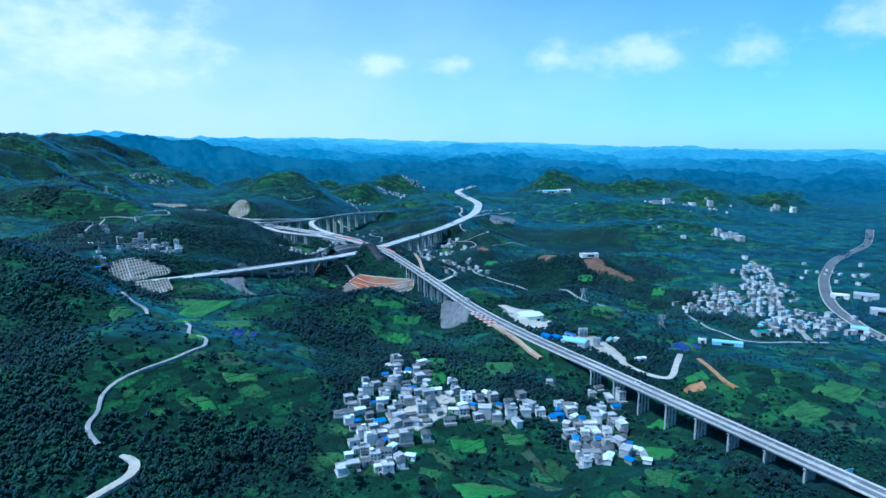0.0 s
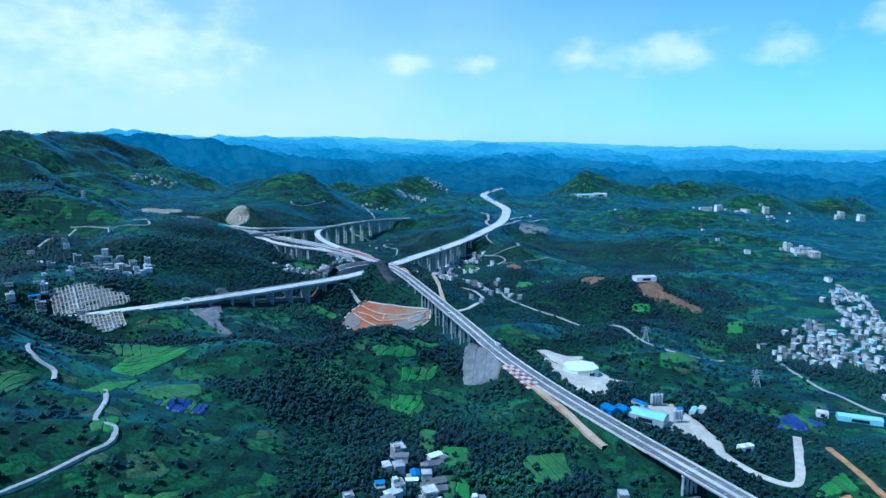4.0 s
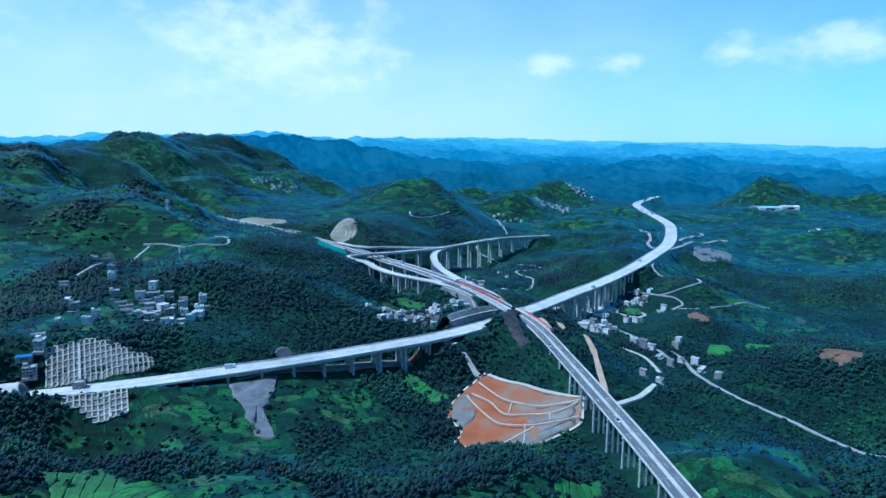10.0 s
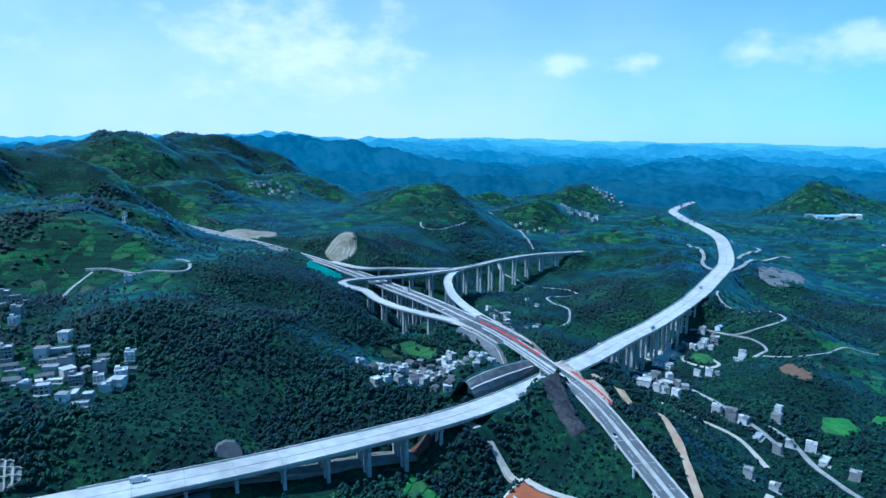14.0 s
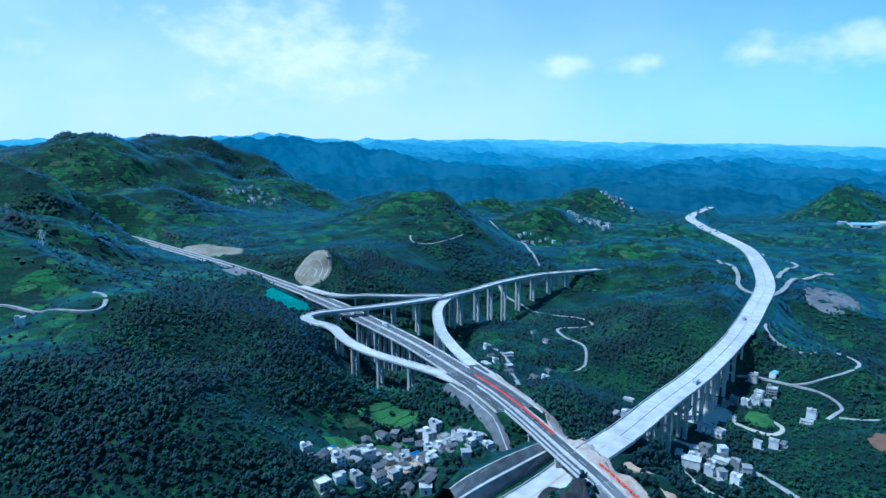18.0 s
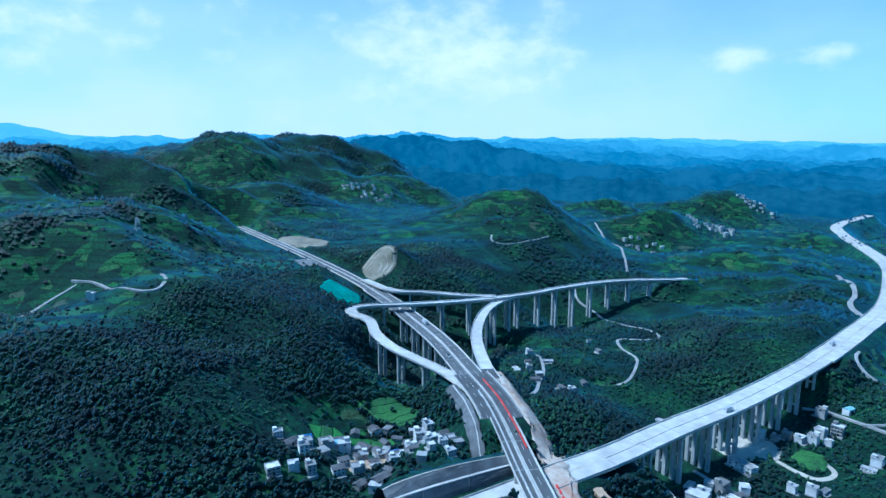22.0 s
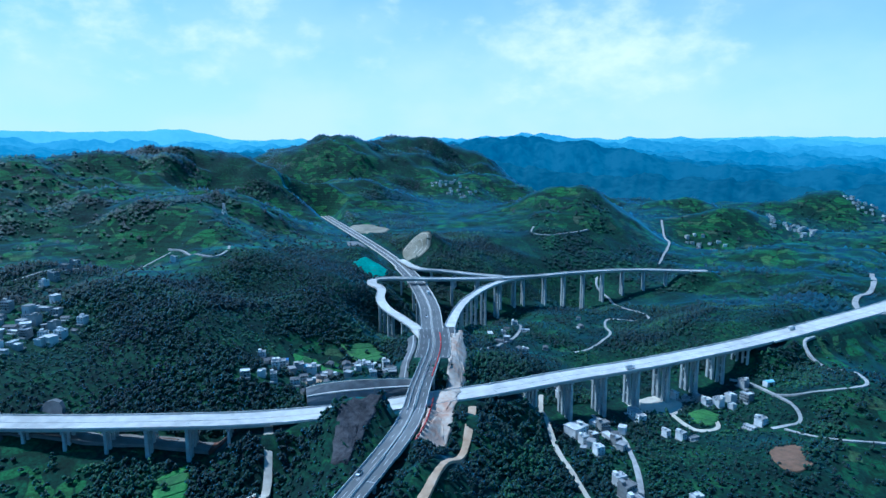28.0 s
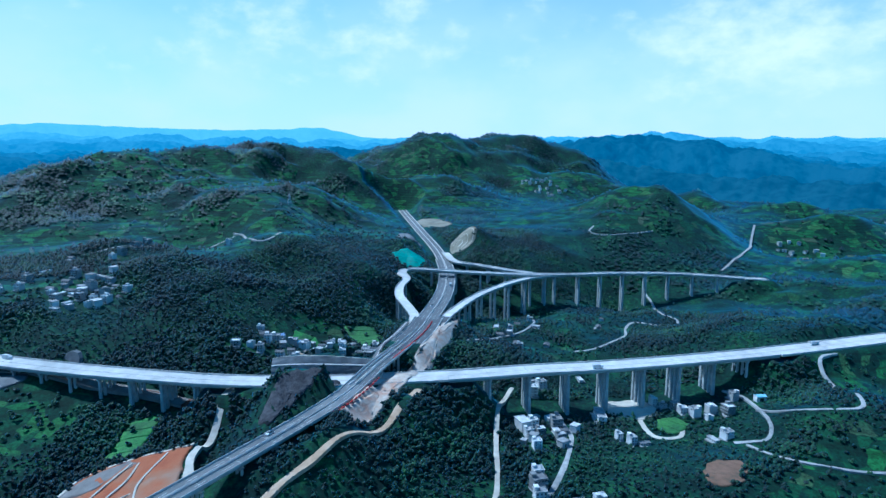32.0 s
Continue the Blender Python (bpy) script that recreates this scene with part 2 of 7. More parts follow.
MAIN = curve([(296, 158, -12), (231, 263, -9), (170, 361, -6), (121, 438, -3.4), (63, 530, 0), (22, 606, 3.4), (-16, 698, 7), (-59, 798, 11.5), (-90, 864, 15),
              (-122, 907, 17.5), (-165, 962, 18), (-203, 999, 18.5), (-247, 1040, 19), (-300, 1081, 20), (-350, 1113, 23.5), (-418, 1146, 30), (-520, 1185, 39), (-680, 1253, 46), (-730, 1276, 47)])
CROSS = curve([(-364, 630, 17), (-340, 646, 17), (-312, 667, 17), (-283, 692, 16.5), (-236, 734, 16), (-192, 780, 15), (-158, 820, 14), (-130, 870, 12), (-108, 918, 11), (-91, 950, 11.5),
               (-72, 993, 12), (-44, 1054, 12), (-8, 1150, 12), (24, 1258, 12), (52, 1369, 12), (68, 1510, 12), (72, 1626, 12), (54, 1769, 12), (32, 1918, 12), (30, 2066, 12), (91, 2279, 14)])
EAST_RAMP = curve([(-128, 1378, 17), (-146, 1357, 18), (-190, 1313, 20), (-222, 1253, 22), (-242, 1198, 23.5), (-268, 1152, 24.5), (-295, 1114, 26), (-317, 1090, 27), (-338, 1070, 27.5), (-344, 1056, 27), (-334, 1047, 26)])
HAIRPIN_RAMP = curve([(-334, 1047, 26), (-312, 1040, 25), (-292, 1021, 23), (-267, 1006, 21), (-240, 998, 19), (-213, 989, 18), (-186, 974, 17.6)])
CURVED_RAMP = curve([(-243, 1197, 23.5), (-255, 1168, 22.5), (-254, 1129, 21), (-237, 1080, 20), (-218, 1045, 19), (-192, 1008, 18.3), (-176, 990, 18)])
NORTH_RAMP = curve([(-262, 1166, 24.6), (-294, 1151, 25.5), (-326, 1138, 27), (-352, 1128, 27.5), (-400, 1146, 29.5)])
TOWN_ROAD = curve([(900, 1330, -16), (760, 1130, -17), (618, 985, -18), (540, 880, -18), (490, 800, -18), (440, 700, -18), (418, 620, -18), (412, 560, -18), (420, 480, -18)])

ROCK_CUTS = (1, 13)      # beds between steep rock faces
BEDS = []      # stretches that lie on the ground: rows, half width
SPANS = []     # stretches that stand on piers


def stretch(line, y0, y1):
    """The part of a northward line between two latitudes, cut off sharply at both."""
    y0, y1 = max(y0, line[0, 1]), min(y1, line[-1, 1])
    row = lambda y: np.array([[np.interp(y, line[:, 1], line[:, k]) for k in range(3)]])
    inner = line[(line[:, 1] > y0 + 0.8) & (line[:, 1] < y1 - 0.8)]
    return np.vstack([row(y0), inner, row(y1)])


BEDS += [(stretch(MAIN, 472, 638), 8), (stretch(MAIN, 838, 882), 8), (stretch(MAIN, 946, 994), 15), (stretch(MAIN, 1127, 3000), 14), (CURVED_RAMP[-5:], 6), (HAIRPIN_RAMP[-5:], 6), (EAST_RAMP[-4:], 5),
         (HAIRPIN_RAMP[:3], 5), (EAST_RAMP[:5], 6), (NORTH_RAMP[-8:], 6), (stretch(MAIN, 0, 298), 8), (TOWN_ROAD, 7), (stretch(CROSS, 0, 688), 12), (stretch(CROSS, 824, 943), 12), (stretch(CROSS, 1162, 3000), 13)]
SPANS += [(stretch(MAIN, 298, 472), 8), (stretch(MAIN, 638, 838), 8), (stretch(MAIN, 994, 1127), 11), (stretch(CROSS, 688, 824), 11), (stretch(CROSS, 943, 1162), 11),
          (EAST_RAMP[4:-3], 5), (HAIRPIN_RAMP[2:-4], 5), (CURVED_RAMP[:-4], 5), (NORTH_RAMP[:-7], 5)]


def near(x, y, line):
    """The distance of points from a line, and the line's height beside them."""
    best, high = np.full(x.shape, 1e9), np.zeros(x.shape)
    for a, b in zip(line[:-1], line[1:]):
        w = b[:2] - a[:2]
        t = np.clip(((x - a[0]) * w[0] + (y - a[1]) * w[1]) / max(w @ w, 1e-9), 0, 1)
        d = np.hypot(x - a[0] - t * w[0], y - a[1] - t * w[1])
        hit = d < best
        best, high = np.where(hit, d, best), np.where(hit, a[2] + t * (b[2] - a[2]), high)
    return best, high


RED = [(-117, 792), (-105, 784), (-89, 780), (-70, 771), (-46, 768), (-45, 753), (-47, 739), (-65, 721), (-77, 712), (-95, 703), (-106, 705), (-120, 713), (-118, 723), (-132, 739), (-131, 756), (-126, 772)]


def graded(x, y, z):
    """The filled slope of raw earth: an even face with steps, joined softly to the land round it."""
    box = (x > -175) & (x < -5) & (y > 660) & (y < 840)
    px, py = x[box], y[box]
    d = np.full(px.shape, 1e9)
    hit = np.zeros(px.shape, bool)
    for (ax, ay), (bx, by) in zip(RED, RED[1:] + RED[:1]):
        t = np.clip(((px - ax) * (bx - ax) + (py - ay) * (by - ay)) / ((bx - ax) ** 2 + (by - ay) ** 2), 0, 1)
        d = np.minimum(d, np.hypot(px - ax - t * (bx - ax), py - ay - t * (by - ay)))
        hit ^= ((ay > py) != (by > py)) & (px < (bx - ax) * (py - ay) / ((by - ay) or 1e-9) + ax)
    d = np.where(hit, 0, d)
    face = -11 + 0.04 * (px + 46) + 0.2 * (py - 739)
    z[box] = z[box] + (face - z[box]) * (1 - smooth(1.0, np.where(py > 775, 9.0, 26.0), d))
    return z


def ground(x, y):
    """The height of the ground: the land, cut and filled along the roads."""
    x, y = np.asarray(x, float), np.asarray(y, float)
    shape = x.shape
    x, y = x.ravel(), y.ravel()
    z = graded(x, y, natural(x, y))
    for k, (line, half) in enumerate(BEDS):
        box = (x > line[:, 0].min() - 70) & (x < line[:, 0].max() + 70) & (y > line[:, 1].min() - 70) & (y < line[:, 1].max() + 70)
        d, h = near(x[box], y[box], line)
        out = np.clip(d - half - 1, 0, None)
        z[box] = np.where(d < 70, np.clip(z[box], h - 0.35 - out * 1.0, h - 0.35 + out * (2.4 if k in ROCK_CUTS else 1.0)), z[box])
    for line, half in SPANS:
        box = (x > line[:, 0].min() - 50) & (x < line[:, 0].max() + 50) & (y > line[:, 1].min() - 50) & (y < line[:, 1].max() + 50)
        d, h = near(x[box], y[box], line)
        z[box] = np.minimum(z[box], np.where(d < 50, h - 5 + np.clip(d - half, 0, None) * 0.6, 1e9))
    return z.reshape(shape)


# ---- materials ----
def material(name):
    m = bpy.data.materials.new(name)
    m.use_nodes = True
    return m, m.node_tree, m.node_tree.nodes["Principled BSDF"]


def wander(nt, where, colours, scale, lo=0.36, hi=0.64, detail=6.0):
    """A colour that wanders between the given ones at two scales."""
    big, fine = nt.nodes.new("ShaderNodeTexNoise"), nt.nodes.new("ShaderNodeTexNoise")
    big.inputs["Scale"].default_value, fine.inputs["Scale"].default_value = scale * 0.13, scale
    big.inputs["Detail"].default_value, fine.inputs["Detail"].default_value = 4, detail
    ramp, mix = nt.nodes.new("ShaderNodeValToRGB"), nt.nodes.new("ShaderNodeMath")
    mix.operation = "MULTIPLY_ADD"
    mix.inputs[1].default_value = 0.5
    half = nt.nodes.new("ShaderNodeMath")
    half.operation, half.inputs[1].default_value = "MULTIPLY", 0.5
    els = ramp.color_ramp.elements
    while len(els) < len(colours):
        els.new(0.5)
    for k, c in enumerate(colours):
        els[k].position = lo + (hi - lo) * k / max(1, len(colours) - 1)
        els[k].color = (*c, 1)
    for n in (big, fine):
        nt.links.new(where, n.inputs["Vector"])
    nt.links.new(fine.outputs[0], half.inputs[0])
    nt.links.new(big.outputs[0], mix.inputs[0])
    nt.links.new(half.outputs[0], mix.inputs[2])
    nt.links.new(mix.outputs[0], ramp.inputs[0])
    return ramp.outputs[0]


def relief(nt, bsdf, where, scale, depth):
    b, n = nt.nodes.new("ShaderNodeBump"), nt.nodes.new("ShaderNodeTexNoise")
    n.inputs["Scale"].default_value, n.inputs["Detail"].default_value = scale, 5
    b.inputs["Strength"].default_value, b.inputs["Distance"].default_value = 1.0, depth
    nt.links.new(where, n.inputs["Vector"])
    nt.links.new(n.outputs[0], b.inputs["Height"])
    nt.links.new(b.outputs[0], bsdf.inputs["Normal"])


def noisy(name, colours, scale=1.0, gloss=0.85, bump=0.0, bump_scale=None, sheen=0.0, metal=0.0, per_object=0.0):
    m, nt, bsdf = material(name)
    at = nt.nodes.new("ShaderNodeNewGeometry").outputs["Position"]
    col = wander(nt, at, colours, scale)
    if per_object:
        info, hsv, span = nt.nodes.new("ShaderNodeObjectInfo"), nt.nodes.new("ShaderNodeHueSaturation"), nt.nodes.new("ShaderNodeMapRange")
        span.inputs["To Min"].default_value, span.inputs["To Max"].default_value = 1 - per_object, 1 + per_object * 0.4
        nt.links.new(info.outputs["Random"], span.inputs["Value"])
        nt.links.new(span.outputs[0], hsv.inputs["Value"])
        nt.links.new(col, hsv.inputs["Color"])
        col = hsv.outputs[0]
    nt.links.new(col, bsdf.inputs["Base Color"])
    bsdf.inputs["Roughness"].default_value, bsdf.inputs["Metallic"].default_value, bsdf.inputs["Sheen Weight"].default_value = gloss, metal, sheen
    if bump:
        relief(nt, bsdf, at, bump_scale or scale * 2, bump)
    return m


def haze_sheen(nt, bsdf, most):
    """Sheen that stands in for distance haze, growing towards a grazing view."""
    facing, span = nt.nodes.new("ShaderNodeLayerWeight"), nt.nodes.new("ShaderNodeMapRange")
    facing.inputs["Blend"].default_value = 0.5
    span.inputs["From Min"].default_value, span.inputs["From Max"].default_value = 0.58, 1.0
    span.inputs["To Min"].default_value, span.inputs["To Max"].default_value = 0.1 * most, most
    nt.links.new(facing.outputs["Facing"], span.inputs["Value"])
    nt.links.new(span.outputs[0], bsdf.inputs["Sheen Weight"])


def leafy(name, colours, sheen=0.0, haze_tint=(0.14, 0.52, 1.0)):
    """Foliage: every clump has its own green, under a blue sheen that imitates haze."""
    m, nt, bsdf = material(name)
    geo = nt.nodes.new("ShaderNodeNewGeometry")
    ramp = nt.nodes.new("ShaderNodeValToRGB")
    els = ramp.color_ramp.elements
    while len(els) < len(colours):
        els.new(0.5)
    for k, c in enumerate(colours):
        els[k].position, els[k].color = k / (len(colours) - 1), (*c, 1)
    stand = nt.nodes.new("ShaderNodeTexNoise")
    stand.inputs["Scale"].default_value, stand.inputs["Detail"].default_value, stand.inputs["Roughness"].default_value = 0.018, 6, 0.65
    span = nt.nodes.new("ShaderNodeMapRange")
    span.inputs["From Min"].default_value, span.inputs["From Max"].default_value = 0.36, 0.66
    mix = nt.nodes.new("ShaderNodeMath")
    mix.operation, mix.inputs[1].default_value = "MULTIPLY_ADD", 0.34
    half = nt.nodes.new("ShaderNodeMath")
    half.operation, half.inputs[1].default_value = "MULTIPLY", 0.62
    nt.links.new(geo.outputs["Position"], stand.inputs["Vector"])
    nt.links.new(stand.outputs[0], span.inputs["Value"])
    nt.links.new(span.outputs[0], half.inputs[0])
    nt.links.new(geo.outputs["Random Per Island"], mix.inputs[0])
    nt.links.new(half.outputs[0], mix.inputs[2])
    nt.links.new(mix.outputs[0], ramp.inputs[0])
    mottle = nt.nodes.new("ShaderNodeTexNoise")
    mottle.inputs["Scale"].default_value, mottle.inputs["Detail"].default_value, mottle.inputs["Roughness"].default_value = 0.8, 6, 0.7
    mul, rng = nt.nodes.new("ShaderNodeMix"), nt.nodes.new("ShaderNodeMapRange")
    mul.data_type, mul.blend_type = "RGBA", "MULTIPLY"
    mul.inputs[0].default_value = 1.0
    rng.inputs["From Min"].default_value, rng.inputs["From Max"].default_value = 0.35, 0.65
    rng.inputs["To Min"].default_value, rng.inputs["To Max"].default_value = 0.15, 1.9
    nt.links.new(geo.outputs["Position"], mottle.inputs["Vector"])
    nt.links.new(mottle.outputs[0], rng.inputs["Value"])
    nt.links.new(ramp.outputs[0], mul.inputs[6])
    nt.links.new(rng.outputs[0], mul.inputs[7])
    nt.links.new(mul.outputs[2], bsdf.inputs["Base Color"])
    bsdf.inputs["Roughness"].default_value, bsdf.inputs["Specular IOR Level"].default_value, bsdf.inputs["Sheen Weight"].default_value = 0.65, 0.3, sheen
    # blue sheen tint puts haze on far leaves
    bsdf.inputs["Sheen Tint"].default_value, bsdf.inputs["Sheen Roughness"].default_value = (*haze_tint, 1), 0.5
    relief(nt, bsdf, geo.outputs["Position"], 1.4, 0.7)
    haze_sheen(nt, bsdf, sheen)
    return m


def farmland(name):
    """Open ground: a patchwork of small terraced fields among scrub."""
    m, nt, bsdf = material(name)
    geo = nt.nodes.new("ShaderNodeNewGeometry")
    at = geo.outputs["Position"]
    warp, bend = nt.nodes.new("ShaderNodeTexNoise"), nt.nodes.new("ShaderNodeVectorMath")
    warp.inputs["Scale"].default_value = 0.02
    bend.operation = "MULTIPLY_ADD"
    bend.inputs[1].default_value = (60, 60, 0)
    nt.links.new(at, warp.inputs["Vector"])
    nt.links.new(warp.outputs["Color"], bend.inputs[0])
    nt.links.new(at, bend.inputs[2])
    plots, edge = nt.nodes.new("ShaderNodeTexVoronoi"), nt.nodes.new("ShaderNodeTexVoronoi")
    edge.feature = "DISTANCE_TO_EDGE"
    for v in (plots, edge):
        v.inputs["Scale"].default_value = 0.085
        nt.links.new(bend.outputs[0], v.inputs["Vector"])
    tone, ramp = nt.nodes.new("ShaderNodeSeparateColor"), nt.nodes.new("ShaderNodeValToRGB")
    nt.links.new(plots.outputs["Color"], tone.inputs[0])
    nt.links.new(tone.outputs[0], ramp.inputs[0])
    els = ramp.color_ramp.elements
    for k, (p, c) in enumerate(((0.0, (0.005, 0.023, 0.014)), (0.4, (0.0085, 0.038, 0.018)), (0.65, (0.016, 0.065, 0.024)), (0.86, (0.029, 0.108, 0.028)), (0.97, (0.045, 0.105, 0.035)), (1.0, (0.05, 0.07, 0.045)))):
        if k > 1:
            els.new(p)
        els[k].position, els[k].color = p, (*c, 1)
    scrub = wander(nt, at, [(0.0025, 0.012, 0.01), (0.0045, 0.021, 0.0145), (0.0085, 0.036, 0.019), (0.019, 0.066, 0.023)], 0.3, 0.38, 0.62, 9)
    ridge = nt.nodes.new("ShaderNodeMapRange")
    ridge.inputs["From Max"].default_value = 0.05
    ridge.inputs["To Min"].default_value = 0.0
    nt.links.new(edge.outputs["Distance"], ridge.inputs["Value"])
    tilled = nt.nodes.new("ShaderNodeAttribute")
    tilled.attribute_name = "tilled"
    both = nt.nodes.new("ShaderNodeMath")
    both.operation = "MULTIPLY"
    nt.links.new(ridge.outputs[0], both.inputs[0])
    nt.links.new(tilled.outputs["Fac"], both.inputs[1])
    mix = nt.nodes.new("ShaderNodeMix")
    mix.data_type = "RGBA"
    nt.links.new(both.outputs[0], mix.inputs[0])
    nt.links.new(scrub, mix.inputs[6])
    nt.links.new(ramp.outputs[0], mix.inputs[7])
    # terrace risers follow the contour lines
    xyz, wave, cut = nt.nodes.new("ShaderNodeSeparateXYZ"), nt.nodes.new("ShaderNodeMath"), nt.nodes.new("ShaderNodeMapRange")
    wave.operation, wave.inputs[1].default_value = "PINGPONG", 2.2
    cut.inputs["From Min"].default_value, cut.inputs["From Max"].default_value, cut.inputs["To Min"].default_value = 0.3, 0.9, 0.6
    nt.links.new(at, xyz.inputs[0])
    drift, sway = nt.nodes.new("ShaderNodeTexNoise"), nt.nodes.new("ShaderNodeMath")
    drift.inputs["Scale"].default_value, drift.inputs["Detail"].default_value = 0.03, 3
    sway.operation, sway.inputs[1].default_value = "MULTIPLY_ADD", 9.0
    nt.links.new(at, drift.inputs["Vector"])
    nt.links.new(drift.outputs[0], sway.inputs[0])
    nt.links.new(xyz.outputs[2], sway.inputs[2])
    nt.links.new(sway.outputs[0], wave.inputs[0])
    nt.links.new(wave.outputs[0], cut.inputs["Value"])
    dark = nt.nodes.new("ShaderNodeMix")
    dark.data_type, dark.blend_type = "RGBA", "MULTIPLY"
    nt.links.new(tilled.outputs["Fac"], dark.inputs[0])
    nt.links.new(mix.outputs[2], dark.inputs[6])
    nt.links.new(cut.outputs[0], dark.inputs[7])
    speck, span, fine = nt.nodes.new("ShaderNodeTexNoise"), nt.nodes.new("ShaderNodeMapRange"), nt.nodes.new("ShaderNodeMix")
    speck.inputs["Scale"].default_value, speck.inputs["Detail"].default_value, speck.inputs["Roughness"].default_value = 0.55, 6, 0.7
    span.inputs["From Min"].default_value, span.inputs["From Max"].default_value, span.inputs["To Min"].default_value, span.inputs["To Max"].default_value = 0.35, 0.65, 0.4, 1.6
    fine.data_type, fine.blend_type = "RGBA", "MULTIPLY"
    fine.inputs[0].default_value = 1.0
    nt.links.new(at, speck.inputs["Vector"])
    nt.links.new(speck.outputs[0], span.inputs["Value"])
    nt.links.new(dark.outputs[2], fine.inputs[6])
    nt.links.new(span.outputs[0], fine.inputs[7])
    nt.links.new(fine.outputs[2], bsdf.inputs["Base Color"])
    bsdf.inputs["Roughness"].default_value, bsdf.inputs["Specular IOR Level"].default_value = 0.95, 0.2
    # the same blue sheen imitates haze over distant ground
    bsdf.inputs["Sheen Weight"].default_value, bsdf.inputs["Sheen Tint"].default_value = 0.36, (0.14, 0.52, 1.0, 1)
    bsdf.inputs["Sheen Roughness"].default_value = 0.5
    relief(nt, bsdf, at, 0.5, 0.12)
    haze_sheen(nt, bsdf, 0.32)
    return m


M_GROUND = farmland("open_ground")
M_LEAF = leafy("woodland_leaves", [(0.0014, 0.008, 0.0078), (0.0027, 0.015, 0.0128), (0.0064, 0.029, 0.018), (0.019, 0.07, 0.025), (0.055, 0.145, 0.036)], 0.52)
M_CROP = noisy("paddy_rice", [(0.022, 0.1, 0.02), (0.035, 0.16, 0.024), (0.06, 0.22, 0.035)], 0.6, 0.8, 0.25, 1.5)
M_MEADOW = noisy("terrace_crops", [(0.018, 0.07, 0.022), (0.035, 0.12, 0.028), (0.06, 0.18, 0.036)], 0.5, 0.85, 0.4, 0.8)
M_ASPHALT = noisy("asphalt", [(0.05, 0.054, 0.058), (0.075, 0.08, 0.085), (0.1, 0.105, 0.11)], 0.12, 0.8, 0.01, 6)
M_WORN = noisy("worn_asphalt", [(0.085, 0.09, 0.093), (0.115, 0.12, 0.123), (0.155, 0.16, 0.162)], 0.12, 0.8, 0.01, 6)
M_LANE = noisy("village_lane_concrete", [(0.2, 0.2, 0.195), (0.3, 0.295, 0.285), (0.4, 0.39, 0.375)], 0.3, 0.9, 0.01, 3)
M_POND = noisy("blue_plastic_film", [(0.012, 0.025, 0.1), (0.02, 0.04, 0.16), (0.03, 0.05, 0.2)], 0.5, 0.45, 0.1, 0.8)
M_RAWBANK = noisy("raw_pinkish_bank", [(0.4, 0.24, 0.17), (0.46, 0.38, 0.31), (0.56, 0.5, 0.44)], 0.25, 0.95, 0.5, 0.5)
M_CONCRETE = noisy("pale_concrete", [(0.36, 0.35, 0.33), (0.48, 0.465, 0.44), (0.6, 0.585, 0.56)], 0.15, 0.85, 0.01, 3)
M_PIER = noisy("pier_concrete", [(0.26, 0.27, 0.27), (0.36, 0.37, 0.36), (0.45, 0.46, 0.44)], 0.3, 0.85, 0.02, 2)
M_PAINT = noisy("road_paint", [(0.42, 0.42, 0.41), (0.6, 0.6, 0.58)], 0.5, 0.7)
M_RAIL = noisy("galvanised_rail", [(0.4, 0.42, 0.43), (0.55, 0.57, 0.58)], 0.5, 0.5, metal=0.4)
M_DUST = noisy("dusty_track", [(0.36, 0.32, 0.26), (0.46, 0.42, 0.35), (0.56, 0.52, 0.44)], 0.2, 0.95, 0.1, 0.8)
M_SOILROAD = noisy("earth_track", [(0.3, 0.2, 0.12), (0.42, 0.3, 0.2), (0.5, 0.4, 0.3)], 0.2, 0.95, 0.1, 0.8)
M_REDSOIL = noisy("red_soil", [(0.24, 0.06, 0.02), (0.3, 0.092, 0.034), (0.27, 0.13, 0.07), (0.25, 0.18, 0.135)], 0.07, 0.95, 0.5, 0.5)
M_BROWN = noisy("bare_brown_earth", [(0.07, 0.06, 0.04), (0.15, 0.085, 0.05), (0.2, 0.11, 0.07)], 0.3, 0.95, 0.4, 0.6)
M_ORANGE = noisy("raw_orange_earth", [(0.2, 0.1, 0.04), (0.4, 0.2, 0.085), (0.5, 0.3, 0.15)], 0.3, 0.95, 0.3, 0.6)
M_RUST = noisy("rusty_rock", [(0.06, 0.04, 0.035), (0.1, 0.05, 0.035), (0.15, 0.06, 0.035)], 0.3, 0.95, 0.5, 0.5)
M_GREYSOIL = noisy("grey_sprayed_slope", [(0.12, 0.105, 0.095), (0.18, 0.165, 0.15), (0.25, 0.235, 0.22)], 0.15, 0.95, 0.4, 0.6)
M_SCREE = noisy("grey_concrete_slope", [(0.08, 0.085, 0.09), (0.13, 0.135, 0.14), (0.19, 0.195, 0.2)], 0.2, 0.9, 0.3, 0.6)
M_ROCK = noisy("dark_rock_cut", [(0.012, 0.012, 0.014), (0.03, 0.029, 0.034), (0.065, 0.062, 0.068)], 0.25, 0.9, 1.2, 0.45)
M_OCHRE = noisy("ochre_slope", [(0.16, 0.145, 0.1), (0.22, 0.2, 0.15), (0.3, 0.28, 0.22)], 0.2, 0.95, 0.3, 0.5)
M_NET = noisy("teal_netting", [(0.01, 0.13, 0.1), (0.02, 0.22, 0.17), (0.03, 0.3, 0.24)], 0.3, 0.7, 0.2, 0.7)
M_WHITEWASH = noisy("whitewash", [(0.42, 0.42, 0.41), (0.58, 0.575, 0.56), (0.74, 0.73, 0.71)], 0.35, 0.85, 0.02, 2, per_object=0.38)
